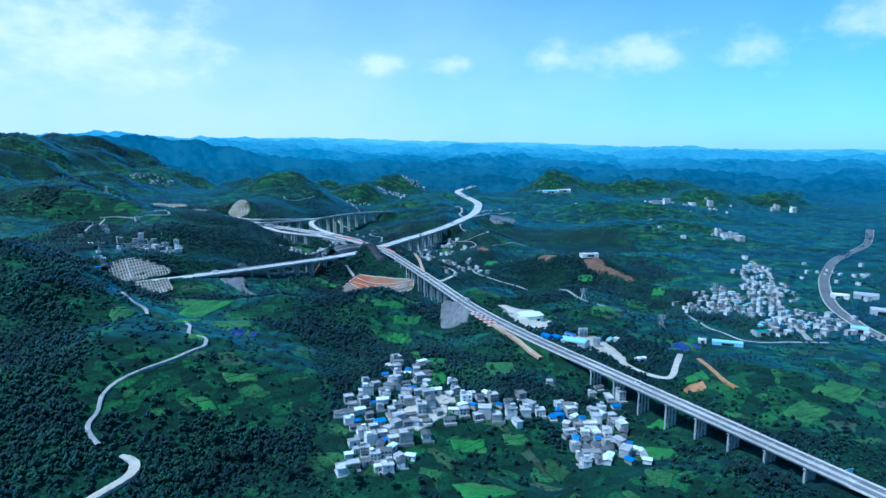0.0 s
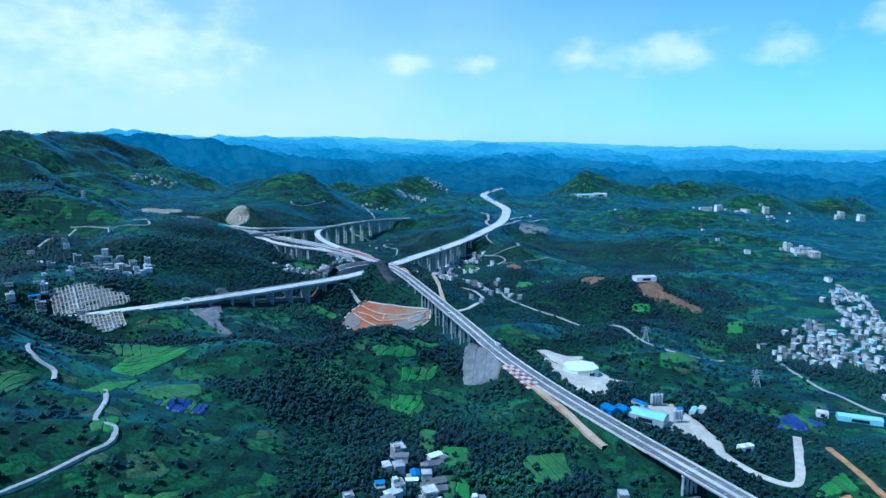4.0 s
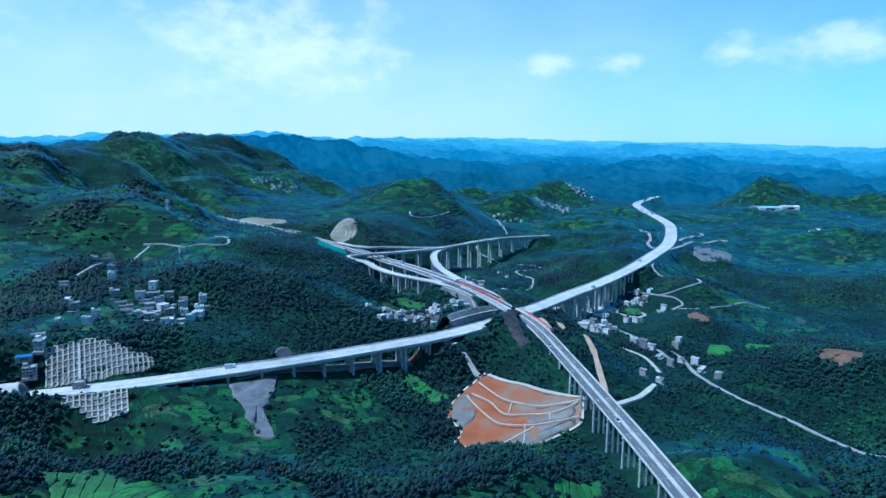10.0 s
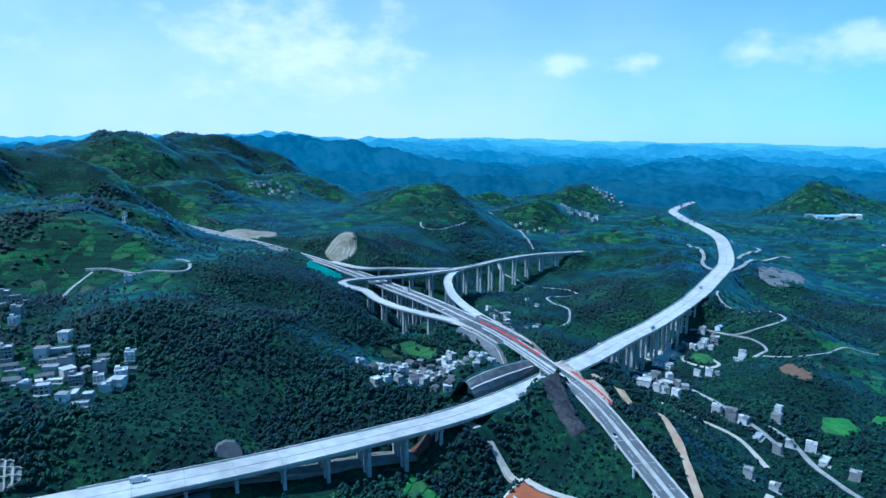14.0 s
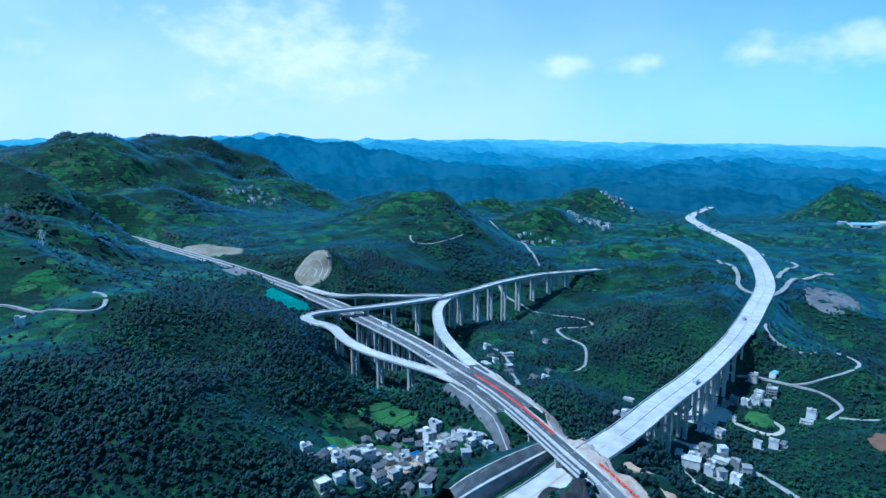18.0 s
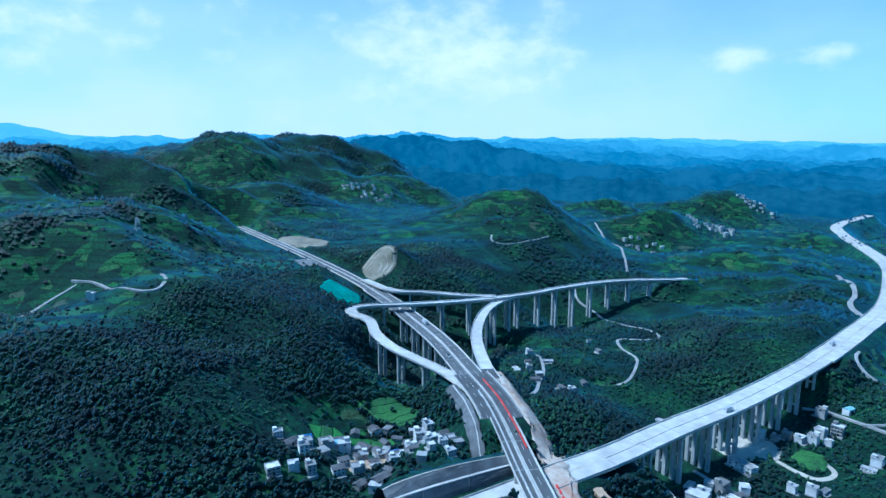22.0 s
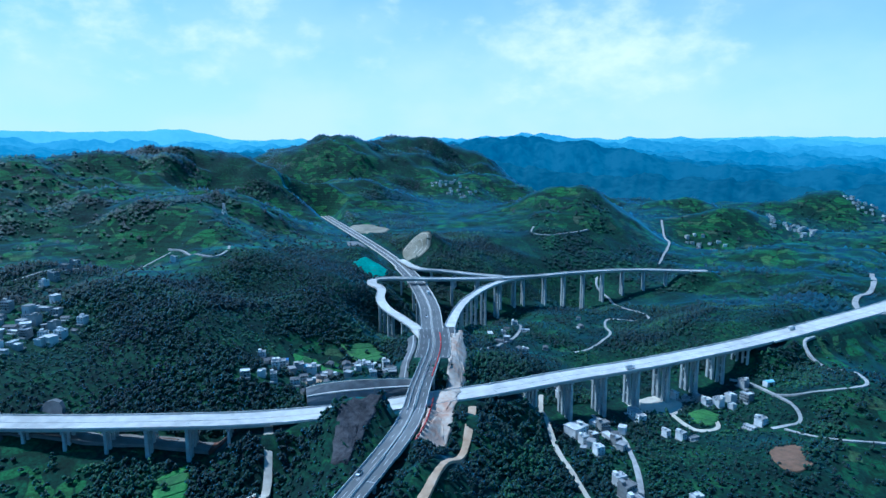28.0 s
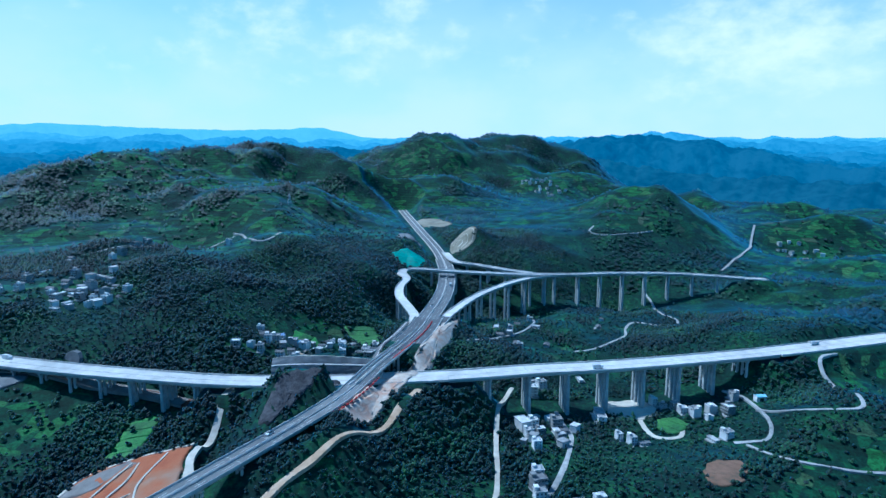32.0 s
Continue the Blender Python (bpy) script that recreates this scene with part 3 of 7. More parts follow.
M_TILEWALL = noisy("tiled_wall", [(0.62, 0.615, 0.6), (0.76, 0.75, 0.73)], 0.4, 0.55, per_object=0.35)
M_RAW = noisy("raw_concrete_wall", [(0.2, 0.2, 0.2), (0.3, 0.3, 0.29), (0.38, 0.37, 0.35)], 0.4, 0.9, 0.02, 2, per_object=0.3)
M_FLATROOF = noisy("flat_roof_screed", [(0.26, 0.265, 0.27), (0.42, 0.425, 0.43), (0.62, 0.62, 0.61)], 0.3, 0.85, 0.02, 2, per_object=0.65)
M_TILES = noisy("grey_roof_tiles", [(0.06, 0.062, 0.068), (0.1, 0.1, 0.105), (0.15, 0.15, 0.15)], 0.8, 0.85, 0.05, 5)
M_BLUE = noisy("blue_sheet_roof", [(0.03, 0.14, 0.38), (0.05, 0.19, 0.46)], 0.3, 0.45, per_object=0.3)
M_SKYBLUE = noisy("pale_blue_sheet", [(0.25, 0.5, 0.65), (0.35, 0.6, 0.72)], 0.3, 0.5)
M_CREAM = noisy("cream_sheet_roof", [(0.62, 0.68, 0.58), (0.72, 0.78, 0.68)], 0.2, 0.5)
M_STEEL = noisy("silo_steel", [(0.4, 0.42, 0.44), (0.55, 0.57, 0.58)], 0.5, 0.5, metal=0.3)
M_RED = noisy("red_plastic", [(0.55, 0.03, 0.03), (0.68, 0.06, 0.05)], 0.5, 0.6)
M_MAROON = noisy("maroon_panel", [(0.22, 0.04, 0.05), (0.28, 0.06, 0.07)], 0.5, 0.8)
M_CARPAINT = noisy("white_car_paint", [(0.7, 0.7, 0.7), (0.78, 0.78, 0.78)], 0.5, 0.3)
# tyre black, also painted as the shade inside the tunnels
M_TYRE_BORE_SHADE = noisy("rubber_and_bore_shade", [(0.02, 0.02, 0.02), (0.03, 0.03, 0.03)], 2, 0.8)
M_GLASS, _nt, _b = material("window_glass")
_b.inputs["Base Color"].default_value = (0.02, 0.03, 0.035, 1)
_b.inputs["Roughness"].default_value = 0.08
M_BARK = noisy("bark", [(0.08, 0.06, 0.045), (0.14, 0.11, 0.085)], 2, 0.95)


# ---- mesh helpers ----
class Shape:
    """Gathers plain solids into one mesh; each solid has the number of its material."""

    def __init__(self):
        self.v, self.f, self.m = [], [], []

    def add(self, verts, faces, mat=0):
        n = len(self.v)
        self.v += [tuple(p) for p in verts]
        self.f += [tuple(n + i for i in f) for f in faces]
        self.m += [mat] * len(faces)
        return self

    def box(self, x0, x1, y0, y1, z0, z1, mat=0):
        p = [(x, y, z) for z in (z0, z1) for x, y in ((x0, y0), (x1, y0), (x1, y1), (x0, y1))]
        return self.add(p, [(3, 2, 1, 0), (4, 5, 6, 7), (0, 1, 5, 4), (1, 2, 6, 5), (2, 3, 7, 6), (3, 0, 4, 7)], mat)

    def tube(self, x, y, z0, z1, r0, r1=None, n=10, mat=0):
        r1 = r0 if r1 is None else r1
        p = [(x + r * math.cos(2 * math.pi * i / n), y + r * math.sin(2 * math.pi * i / n), z) for z, r in ((z0, r0), (z1, r1)) for i in range(n)]
        return self.add(p, [(i, (i + 1) % n, n + (i + 1) % n, n + i) for i in range(n)] + [tuple(range(n))[::-1], tuple(range(n, 2 * n))], mat)

    def beam(self, a, b, w, mat=0):
        """A square bar from a to b."""
        a, b = Vector(a), Vector(b)
        d = (b - a).normalized()
        u = d.cross(Vector((0, 0, 1)) if abs(d.z) < 0.9 else Vector((1, 0, 0))).normalized() * w / 2
        v = d.cross(u).normalized() * w / 2
        p = [q + s * u + t * v for q in (a, b) for s, t in ((-1, -1), (1, -1), (1, 1), (-1, 1))]
        return self.add(p, [(3, 2, 1, 0), (4, 5, 6, 7), (0, 1, 5, 4), (1, 2, 6, 5), (2, 3, 7, 6), (3, 0, 4, 7)], mat)

    def gable(self, x0, x1, y0, y1, z, rise, mat=0, over=0.4):
        """A pitched roof with the ridge along x."""
        x0, x1, y0, y1, ym, t = x0 - over, x1 + over, y0 - over, y1 + over, (y0 + y1) / 2, 0.18
        p = [(x, y, h) for x in (x0, x1) for y, h in ((y0, z), (ym, z + rise), (y1, z), (y1, z - t), (ym, z + rise - t), (y0, z - t))]
        return self.add(p, [(0, 1, 7, 6), (1, 2, 8, 7), (2, 3, 9, 8), (3, 4, 10, 9), (4, 5, 11, 10), (5, 0, 6, 11), (0, 5, 4, 3, 2, 1), (6, 7, 8, 9, 10, 11)], mat)

    def data(self, name, mats, flat=True):
        me = bpy.data.meshes.new(name)
        me.from_pydata(self.v, [], self.f)
        for m in mats:
            me.materials.append(m)
        me.polygons.foreach_set("material_index", self.m)
        me.update()
        return me

    def make(self, name, *mats, parent=None, label=""):
        ob = new(name, self.data(name, mats))
        if parent:
            ob.parent = parent
        return tagged(ob, label)


def empty(name, m=None, label="", category="", group="", kind=""):
    ob = new(name)
    ob.empty_display_size = 1
    if m is not None:
        ob.matrix_world = m
    return tagged(ob, label, category, group, kind)


def axis_rows(lo, mid0, mid1, hi, fine, growth):
    """Coordinates that lie a fine step apart between mid0 and mid1 and ever wider beyond."""
    rows = list(np.arange(mid0, mid1 + 0.1, fine))
    step = fine
    while rows[-1] < hi:
        step *= growth
        rows.append(rows[-1] + step)
    step = fine
    while rows[0] > lo:
        step *= growth
        rows.insert(0, rows[0] - step)
    return np.array(rows)


# ---- the ground, one sheet to the horizon ----
GX, GY = axis_rows(-4300, -720, 460, 3600, 4.5, 1.035), axis_rows(-900, 150, 1420, 4700, 4.5, 1.03)
_X, _Y = np.meshgrid(GX, GY)

ZONES = [(250, 420, 80), (310, 500, 75), (245, 610, 55), (135, 645, 55), (-190, 560, 45), (90, 470, 40), (-170, 400, 75), (-235, 510, 60), (-50, 590, 55), (290, 430, 90), (230, 560, 70), (190, 700, 60), (40, 700, 60), (-250, 640, 70), (-200, 710, 45), (-540, 960, 110), (-640, 1120, 110), (-480, 1080, 70),
         (430, 900, 200), (560, 1300, 300), (250, 1400, 160), (-230, 1720, 200), (0, 1850, 200), (-600, 1650, 180), (-240, 905, 30), (-390, 700, 60), (20, 330, 70), (120, 330, 70), (60, 1240, 60), (120, 1050, 60), (-700, 1700, 220), (900, 2000, 600), (200, 2300, 500), (-700, 1060, 130), (-790, 900, 140), (-600, 860, 70), (-900, 1320, 130), (-560, 780, 80), (-1000, 1500, 160), (-760, 1250, 90)]


def tilled_share(x, y):
    """How far the ground is farmed, 0 to 1."""
    z = np.zeros_like(x)
    for zx, zy, r in ZONES:
        z = np.maximum(z, np.exp(-(((x - zx) ** 2 + (y - zy) ** 2) / (r * r)) ** 1.5))
    z = z + 0.45 * rough(x + 333, y - 77, 90, 3) + 0.42 * smooth(900, 1500, np.hypot(x, y - 200)) * (x > -700)
    return smooth(0.25, 0.6, z)


def terraced(x, y, z, step=2.3):
    """Farmed slopes are cut into level steps with short risers."""
    q = z / step + 0.25 * rough(x, y, 60, 2)
    k = np.floor(q)
    flat = step * (k + smooth(0.62, 1.0, q - k) - 0.25 * rough(x, y, 60, 2))
    return z + (flat - z) * 0.85 * smooth(0.3, 0.8, tilled_share(x, y)) * (np.hypot(x + 50, y - 700) < 1100)


GZ = ground(_X, _Y)
GZ = terraced(_X, _Y, GZ)
for _line, _half in BEDS:
    _box = (_X > _line[:, 0].min() - 30) & (_X < _line[:, 0].max() + 30) & (_Y > _line[:, 1].min() - 30) & (_Y < _line[:, 1].max() + 30)
    _d, _h = near(_X[_box], _Y[_box], _line)
    GZ[_box] = np.where(_d < _half + 4, np.minimum(GZ[_box], _h - 0.35), GZ[_box])


def build_ground():
    n, m = len(GX), len(GY)
    me = bpy.data.meshes.new("ground")
    me.vertices.add(n * m)
    me.vertices.foreach_set("co", np.stack([_X, _Y, GZ], -1).astype(np.float32).ravel())
    i = (np.arange(m - 1)[:, None] * n + np.arange(n - 1)[None]).ravel()
    quads = np.stack([i, i + 1, i + n + 1, i + n], 1)
    me.loops.add(len(quads) * 4)
    me.loops.foreach_set("vertex_index", quads.ravel().astype(np.int32))
    me.polygons.add(len(quads))
    me.polygons.foreach_set("loop_start", np.arange(0, len(quads) * 4, 4, dtype=np.int32))
    me.polygons.foreach_set("use_smooth", np.ones(len(quads), bool))
    me.update(calc_edges=True)
    me.attributes.new("tilled", "FLOAT", "POINT").data.foreach_set("value", tilled_share(_X, _Y).astype(np.float32).ravel())
    me.materials.append(M_GROUND)
    return tagged(new("ground", me), "hilly green land of scrub, woods and terraced fields", "ground", kind="structure")


build_ground()


def gz(x, y):
    """The height of the sheet of ground at a place or places."""
    x, y = np.asarray(x, float), np.asarray(y, float)
    i, j = np.clip(np.searchsorted(GX, x) - 1, 0, len(GX) - 2), np.clip(np.searchsorted(GY, y) - 1, 0, len(GY) - 2)
    u, v = (x - GX[i]) / (GX[i + 1] - GX[i]), (y - GY[j]) / (GY[j + 1] - GY[j])
    return (GZ[j, i] * (1 - u) + GZ[j, i + 1] * u) * (1 - v) + (GZ[j + 1, i] * (1 - u) + GZ[j + 1, i + 1] * u) * v


# cleared ground, on which no tree stands: a raster of 2 m
CX0, CY0, CN, CM = -800, 120, 680, 800
CLEAR = np.zeros((CM, CN), bool)
_cx, _cy = np.meshgrid(CX0 + 2 * np.arange(CN), CY0 + 2 * np.arange(CM))


def clear_disc(x, y, r):
    CLEAR[(_cx - x) ** 2 + (_cy - y) ** 2 < r * r] = True


def clear_line(line, r):
    box = (_cx > line[:, 0].min() - r) & (_cx < line[:, 0].max() + r) & (_cy > line[:, 1].min() - r) & (_cy < line[:, 1].max() + r)
    if box.any():
        d, _ = near(_cx[box], _cy[box], np.c_[line[:, :2], np.zeros(len(line))])
        CLEAR[box] |= d < r


def inside(x, y, poly):
    hit = np.zeros(x.shape, bool)
    for (ax, ay), (bx, by) in zip(poly, poly[1:] + poly[:1]):
        cross = ((ay > y) != (by > y)) & (x < (bx - ax) * (y - ay) / ((by - ay) or 1e-9) + ax)
        hit ^= cross
    return hit


def clear_poly(poly):
    CLEAR[inside(_cx, _cy, poly)] = True


for _line, _half in BEDS:
    clear_line(_line, _half + 3)
for _line, _half in SPANS:
    clear_line(_line, _half + 1)


# ---- roads and viaducts ----
def sides(line):
    """Unit vectors to the left of a line, row by row."""
    d = np.gradient(line[:, :2], axis=0)
    d /= np.linalg.norm(d, axis=1)[:, None] + 1e-9
    return np.stack([-d[:, 1], d[:, 0]], 1)


def ribbon(name, line, profile, mat, parent=None, side=None, label=""):
    """A closed profile of (offset to the right, height) drawn along a line."""
    s, k = sides(line) if side is None else side, len(profile)
    verts = [(p[0] - o * q[0], p[1] - o * q[1], p[2] + h) for p, q in zip(line, s) for o, h in profile]
    faces = [(i * k + j, (i + 1) * k + j, (i + 1) * k + (j + 1) % k, i * k + (j + 1) % k) for i in range(len(line) - 1) for j in range(k)]
    faces += [tuple(range(k)), tuple((len(line) - 1) * k + j for j in range(k))[::-1]]
    return Shape().add(verts, faces).make(name, mat, parent=parent, label=label)


def slab(w0, w1, top, bottom):
    return [(w0, top), (w1, top), (w1, bottom), (w0, bottom)]


def lane_marks(name, line, side, offsets, dashed, parent):
    """Painted lines along a road, a few millimetres proud: dashes of 6 m or whole lines."""
    sh = Shape()
    s = np.r_[0, np.cumsum(np.linalg.norm(np.diff(line[:, :2], axis=0), axis=1))]
    for o, dash in zip(offsets, dashed):
        runs = [(a, min(a + 6, s[-1])) for a in np.arange(0, s[-1] - 2, 15)] if dash else [(a, min(a + 12, s[-1])) for a in np.arange(0, s[-1] - 0.5, 12)]
        for a, b in runs:
            q = []
            for at in (a, b):
                p, w = [np.interp(at, s, line[:, k]) for k in range(3)], [np.interp(at, s, side[:, k]) for k in range(2)]
                q += [(p[0] - (o + e) * w[0], p[1] - (o + e) * w[1], p[2] + 0.075) for e in (-0.11, 0.11)]
            sh.add(q, [(0, 2, 3, 1)])
    return tagged(sh.make(name, M_PAINT, parent=parent), kind="stuff")


def pier(parent, x, y, top, along, width, style, footing=None):
    """A pier: a cap beam on two columns, tied when they are tall. along: the direction of the road."""
    base = float(gz(x, y)) - 1.0
    m = Matrix.Translation((x, y, 0)) @ Matrix.Rotation(math.atan2(along[1], along[0]), 4, "Z")
    cap = Shape().add([(sx, sy, z) for sx in (-0.9, 0.9) for sy, z in ((-width / 2 + 0.6, top), (width / 2 - 0.6, top), (width / 2 - 0.6, top - 0.7), (width / 2 - 1.8, top - 1.5), (-width / 2 + 1.8, top - 1.5), (-width / 2 + 0.6, top - 0.7))],
                      [(5, 4, 3, 2, 1, 0), (6, 7, 8, 9, 10, 11)] + [(i, (i + 1) % 6, 6 + (i + 1) % 6, 6 + i) for i in range(6)]).make("pier", M_PIER, parent=parent)
    cap.matrix_local = m
    high = top - 1.5 - base
    if high < 0.6:
        return
    for s in (-1, 1):
        if style == "round":
            col = Shape().tube(0, s * width * 0.27, base, top - 1.5, 0.75, n=12)
        else:
            w, d = (1.15, 0.9) if high > 14 else (0.8, 0.7)
            col = Shape()
            y0 = s * width * 0.24
            col.add([(px, y0 + py, z) for z, k in ((base, 1.25), (top - 1.5, 1.0)) for px, py in ((-d * k, -w + 0.2), (-d * k + 0.2, -w), (d * k - 0.2, -w), (d * k, -w + 0.2), (d * k, w - 0.2), (d * k - 0.2, w), (-d * k + 0.2, w), (-d * k, w - 0.2))],
                    [tuple(range(8))[::-1], tuple(range(8, 16))] + [(i, (i + 1) % 8, 8 + (i + 1) % 8, 8 + i) for i in range(8)])
        col.make("column", M_PIER, parent=cap)
    if high > 9:
        for k in range(1, int(high // 10) + 1):
            z = base + k * high / (int(high // 10) + 1)
            Shape().box(-0.5, 0.5, -width * 0.2, width * 0.2, z - 0.6, z + 0.6).make("tie_beam", M_PIER, parent=cap)


def viaduct(name, label, line, decks, top_mat, style, span=30.0, marks=None):
    """A bridge of equal spans: each a girder deck with two parapets, on piers at the joints."""
    thing = empty(name, label=label, category="bridge")
    s = np.r_[0, np.cumsum(np.linalg.norm(np.diff(line[:, :2], axis=0), axis=1))]
    count = max(1, int(round(s[-1] / span)))
    step = s[-1] / count
    side_all = sides(line)
    for k in range(count):
        at = np.linspace(k * step + 0.04, (k + 1) * step - 0.04, 6)
        rows = np.stack([np.interp(at, s, line[:, j]) for j in range(3)], 1)
        side = np.stack([np.interp(at, s, side_all[:, j]) for j in range(2)], 1)
        for o0, o1 in decks:
            prof = [(o0, 0), (o1, 0), (o1, -0.35), (o1 - 1.1, -0.6), (o1 - 1.5, -2.0), (o0 + 1.5, -2.0), (o0 + 1.1, -0.6), (o0, -0.35)]
            deck = ribbon("deck", rows, prof, M_PIER, thing, side)
            ribbon("carriageway", rows, slab(o0 + (0.5 if abs(o0) > 1 else 0.02), o1 - (0.5 if abs(o1) > 1 else 0.02), 0.06, 0.004), top_mat, deck, side)
            for e in [e for e in (o0 + 0.03, o1 - 0.45) if abs(e) > 1.0 or top_mat is not M_CONCRETE]:
                ribbon("parapet", rows, [(e, 0.004), (e, 0.85), (e + 0.1, 1.0), (e + 0.32, 1.0), (e + 0.42, 0.85), (e + 0.42, 0.004)][::-1], M_CONCRETE, deck, side)
            ribbon("joint", rows[:2] * [[1], [0]] + (rows[:1] + (rows[1:2] - rows[:1]) * 0.04) * [[0], [1]], slab(o0 + 0.5, o1 - 0.5, 0.09, 0.062), M_PAINT if top_mat is not M_CONCRETE else M_PIER, deck, side[:2])
        if 0 < k:
            p, q = rows[0], side[0]
            for o0, o1 in decks:
                c = (o0 + o1) / 2
                pier(thing, p[0] - c * q[0], p[1] - c * q[1], p[2] - 2.0, (q[1], -q[0]), o1 - o0, style)
    if marks:
        lane_marks("lane_marking", line, side_all, *marks, thing)
    return thing


def roadbed(name, label, line, lanes, mat, rails=(), marks=None, base=None, category="road", median=None):
    """A road on the ground: a base with one or more carriageways on it, barriers and painted lines."""
    thing = tagged(ribbon(name, line, slab(min(a for a, b in lanes) - 0.8, max(b for a, b in lanes) + 0.8, -0.03, -0.5), base or M_DUST), label, category, kind="structure")
    for a, b in lanes:
        ribbon("carriageway", line, slab(a, b, 0.06, -0.026), mat, thing)
    if median:
        ribbon("median", line, slab(median[0], median[1], 0.09, -0.026), M_DUST, thing)
    for e in rails:
        ribbon("barrier", line, [(e - 0.22, -0.026), (e - 0.12, 0.85), (e + 0.12, 0.85), (e + 0.22, -0.026)], M_CONCRETE, thing)
    if marks:
        lane_marks("lane_marking", line, sides(line), *marks, thing)
    return thing


DUAL = [(-8.8, -0.15), (0.15, 8.8)]
SLIM = [(-6.5, -0.25), (0.25, 6.5)]
SLIM_MARKS = ([-5.9, -3.2, -0.9, 0.9, 3.2, 5.9], [False, True, False, False, True, False])
HIGHWAY_MARKS = ([-8.1, -4.6, -1.1, 1.1, 4.6, 8.1], [False, True, False, False, True, False])
viaduct("viaduct", "grey highway viaduct on slender round columns above the fields", stretch(MAIN, 298, 472), SLIM, M_WORN, "round", 24, SLIM_MARKS)
viaduct("viaduct", "grey highway viaduct on tall paired columns beside a red earth slope", stretch(MAIN, 638, 838), SLIM, M_WORN, "round", 22, SLIM_MARKS)
viaduct("viaduct", "curved grey highway viaduct on tall columns in the interchange", stretch(MAIN, 994, 1127), DUAL, M_WORN, "square", 28, HIGHWAY_MARKS)
viaduct("viaduct", "pale unfinished concrete viaduct on low columns over a gully", stretch(CROSS, 688, 824), DUAL, M_CONCRETE, "square", 22)
viaduct("viaduct", "pale unfinished concrete viaduct on tall piers over a village", stretch(CROSS, 943, 1162), DUAL, M_CONCRETE, "square", 27)
viaduct("ramp_bridge", "pale concrete ramp bridge on tall paired piers crossing the highway", EAST_RAMP[4:-3], [(-4.4, 4.4)], M_CONCRETE, "square", 27)
viaduct("ramp_bridge", "narrow pale concrete ramp bridge bending sharply on paired piers", HAIRPIN_RAMP[2:-4], [(-4.2, 4.2)], M_CONCRETE, "square", 24)
viaduct("ramp_bridge", "pale concrete ramp bridge in a wide curve on tall piers", CURVED_RAMP[:-4], [(-4.4, 4.4)], M_CONCRETE, "square", 26)
viaduct("ramp_bridge", "narrow pale concrete ramp bridge joining the highway", NORTH_RAMP[:-7], [(-4.0, 4.0)], M_CONCRETE, "square", 26)
viaduct("overpass", "short dark asphalt overpass carrying the highway across the pale road", stretch(MAIN, 882, 946), SLIM, M_ASPHALT, "square", 32, SLIM_MARKS)

roadbed("road", "grey asphalt highway on a low bank beside the batching plant", stretch(MAIN, 472, 638), [(-6.1, -0.35), (0.35, 6.1)], M_WORN, (-6.4, 0, 6.4), SLIM_MARKS)
roadbed("road", "grey asphalt highway on its embankment", stretch(MAIN, 0, 298), [(-6.1, -0.35), (0.35, 6.1)], M_WORN, (-6.4, 0, 6.4), SLIM_MARKS)
roadbed("road", "dark new asphalt highway on a wooded knoll", stretch(MAIN, 838, 882), [(-6.1, -0.35), (0.35, 6.1)], M_WORN, (-6.4, 0, 6.4), SLIM_MARKS)
roadbed("road", "dark new asphalt highway with white arrows where the ramps join", stretch(MAIN, 946, 994), [(-11, -0.4), (0.4, 12)], M_ASPHALT, (-11.3, 0, 12.3), ([-10.4, -7.4, -4.4, -1.0, 1.0, 4.6, 8.0, 11.3], [False, True, True, False, False, True, True, False]))
roadbed("road", "grey highway running up the valley between the hills", stretch(MAIN, 1127, 3000), [(-6.1, -0.35), (0.35, 6.1)], M_WORN, (-6.4, 0, 6.4), SLIM_MARKS)
roadbed("road", "pale concrete road under construction in a cutting", stretch(CROSS, 0, 688), [(-8.5, -0.5), (0.5, 8.5)], M_CONCRETE, (8.8,), median=(-0.7, 0.7))
roadbed("road", "pale concrete road passing below the highway", stretch(CROSS, 824, 943), [(-8.5, -0.5), (0.5, 8.5)], M_CONCRETE, (-8.8, 8.8), median=(-0.7, 0.7))
roadbed("road", "broad pale concrete road curving away over the hills", stretch(CROSS, 1162, 3000), [(-9, -0.5), (0.5, 9)], M_CONCRETE, (-9.3, 9.3), median=(-0.7, 0.7))
roadbed("road", "grey concrete town road in a long bend", TOWN_ROAD, [(-6, 6)], M_WORN, (-6.4, 6.4), ([-5.4, 0, 5.4], [False, True, False]))
roadbed("ramp", "earth-covered head of a ramp", EAST_RAMP[:5], [(-4.2, 4.2)], M_CONCRETE, (-4.5, 4.5))
roadbed("ramp", "bend of a pale concrete ramp on the hillside", np.vstack([EAST_RAMP[-4:-1], HAIRPIN_RAMP[:3]]), [(-4.2, 4.2)], M_CONCRETE, (-4.5, 4.5))
roadbed("ramp", "end of a ramp with fresh asphalt", CURVED_RAMP[-5:], [(-4.2, 4.2)], M_ASPHALT, (-4.5,))
roadbed("ramp", "end of a narrow ramp with dusty concrete", HAIRPIN_RAMP[-5:], [(-4.0, 4.0)], M_CONCRETE, (4.3,))
roadbed("ramp", "end of a ramp beside the highway", NORTH_RAMP[-8:], [(-3.8, 3.8)], M_CONCRETE, (-4.1,))


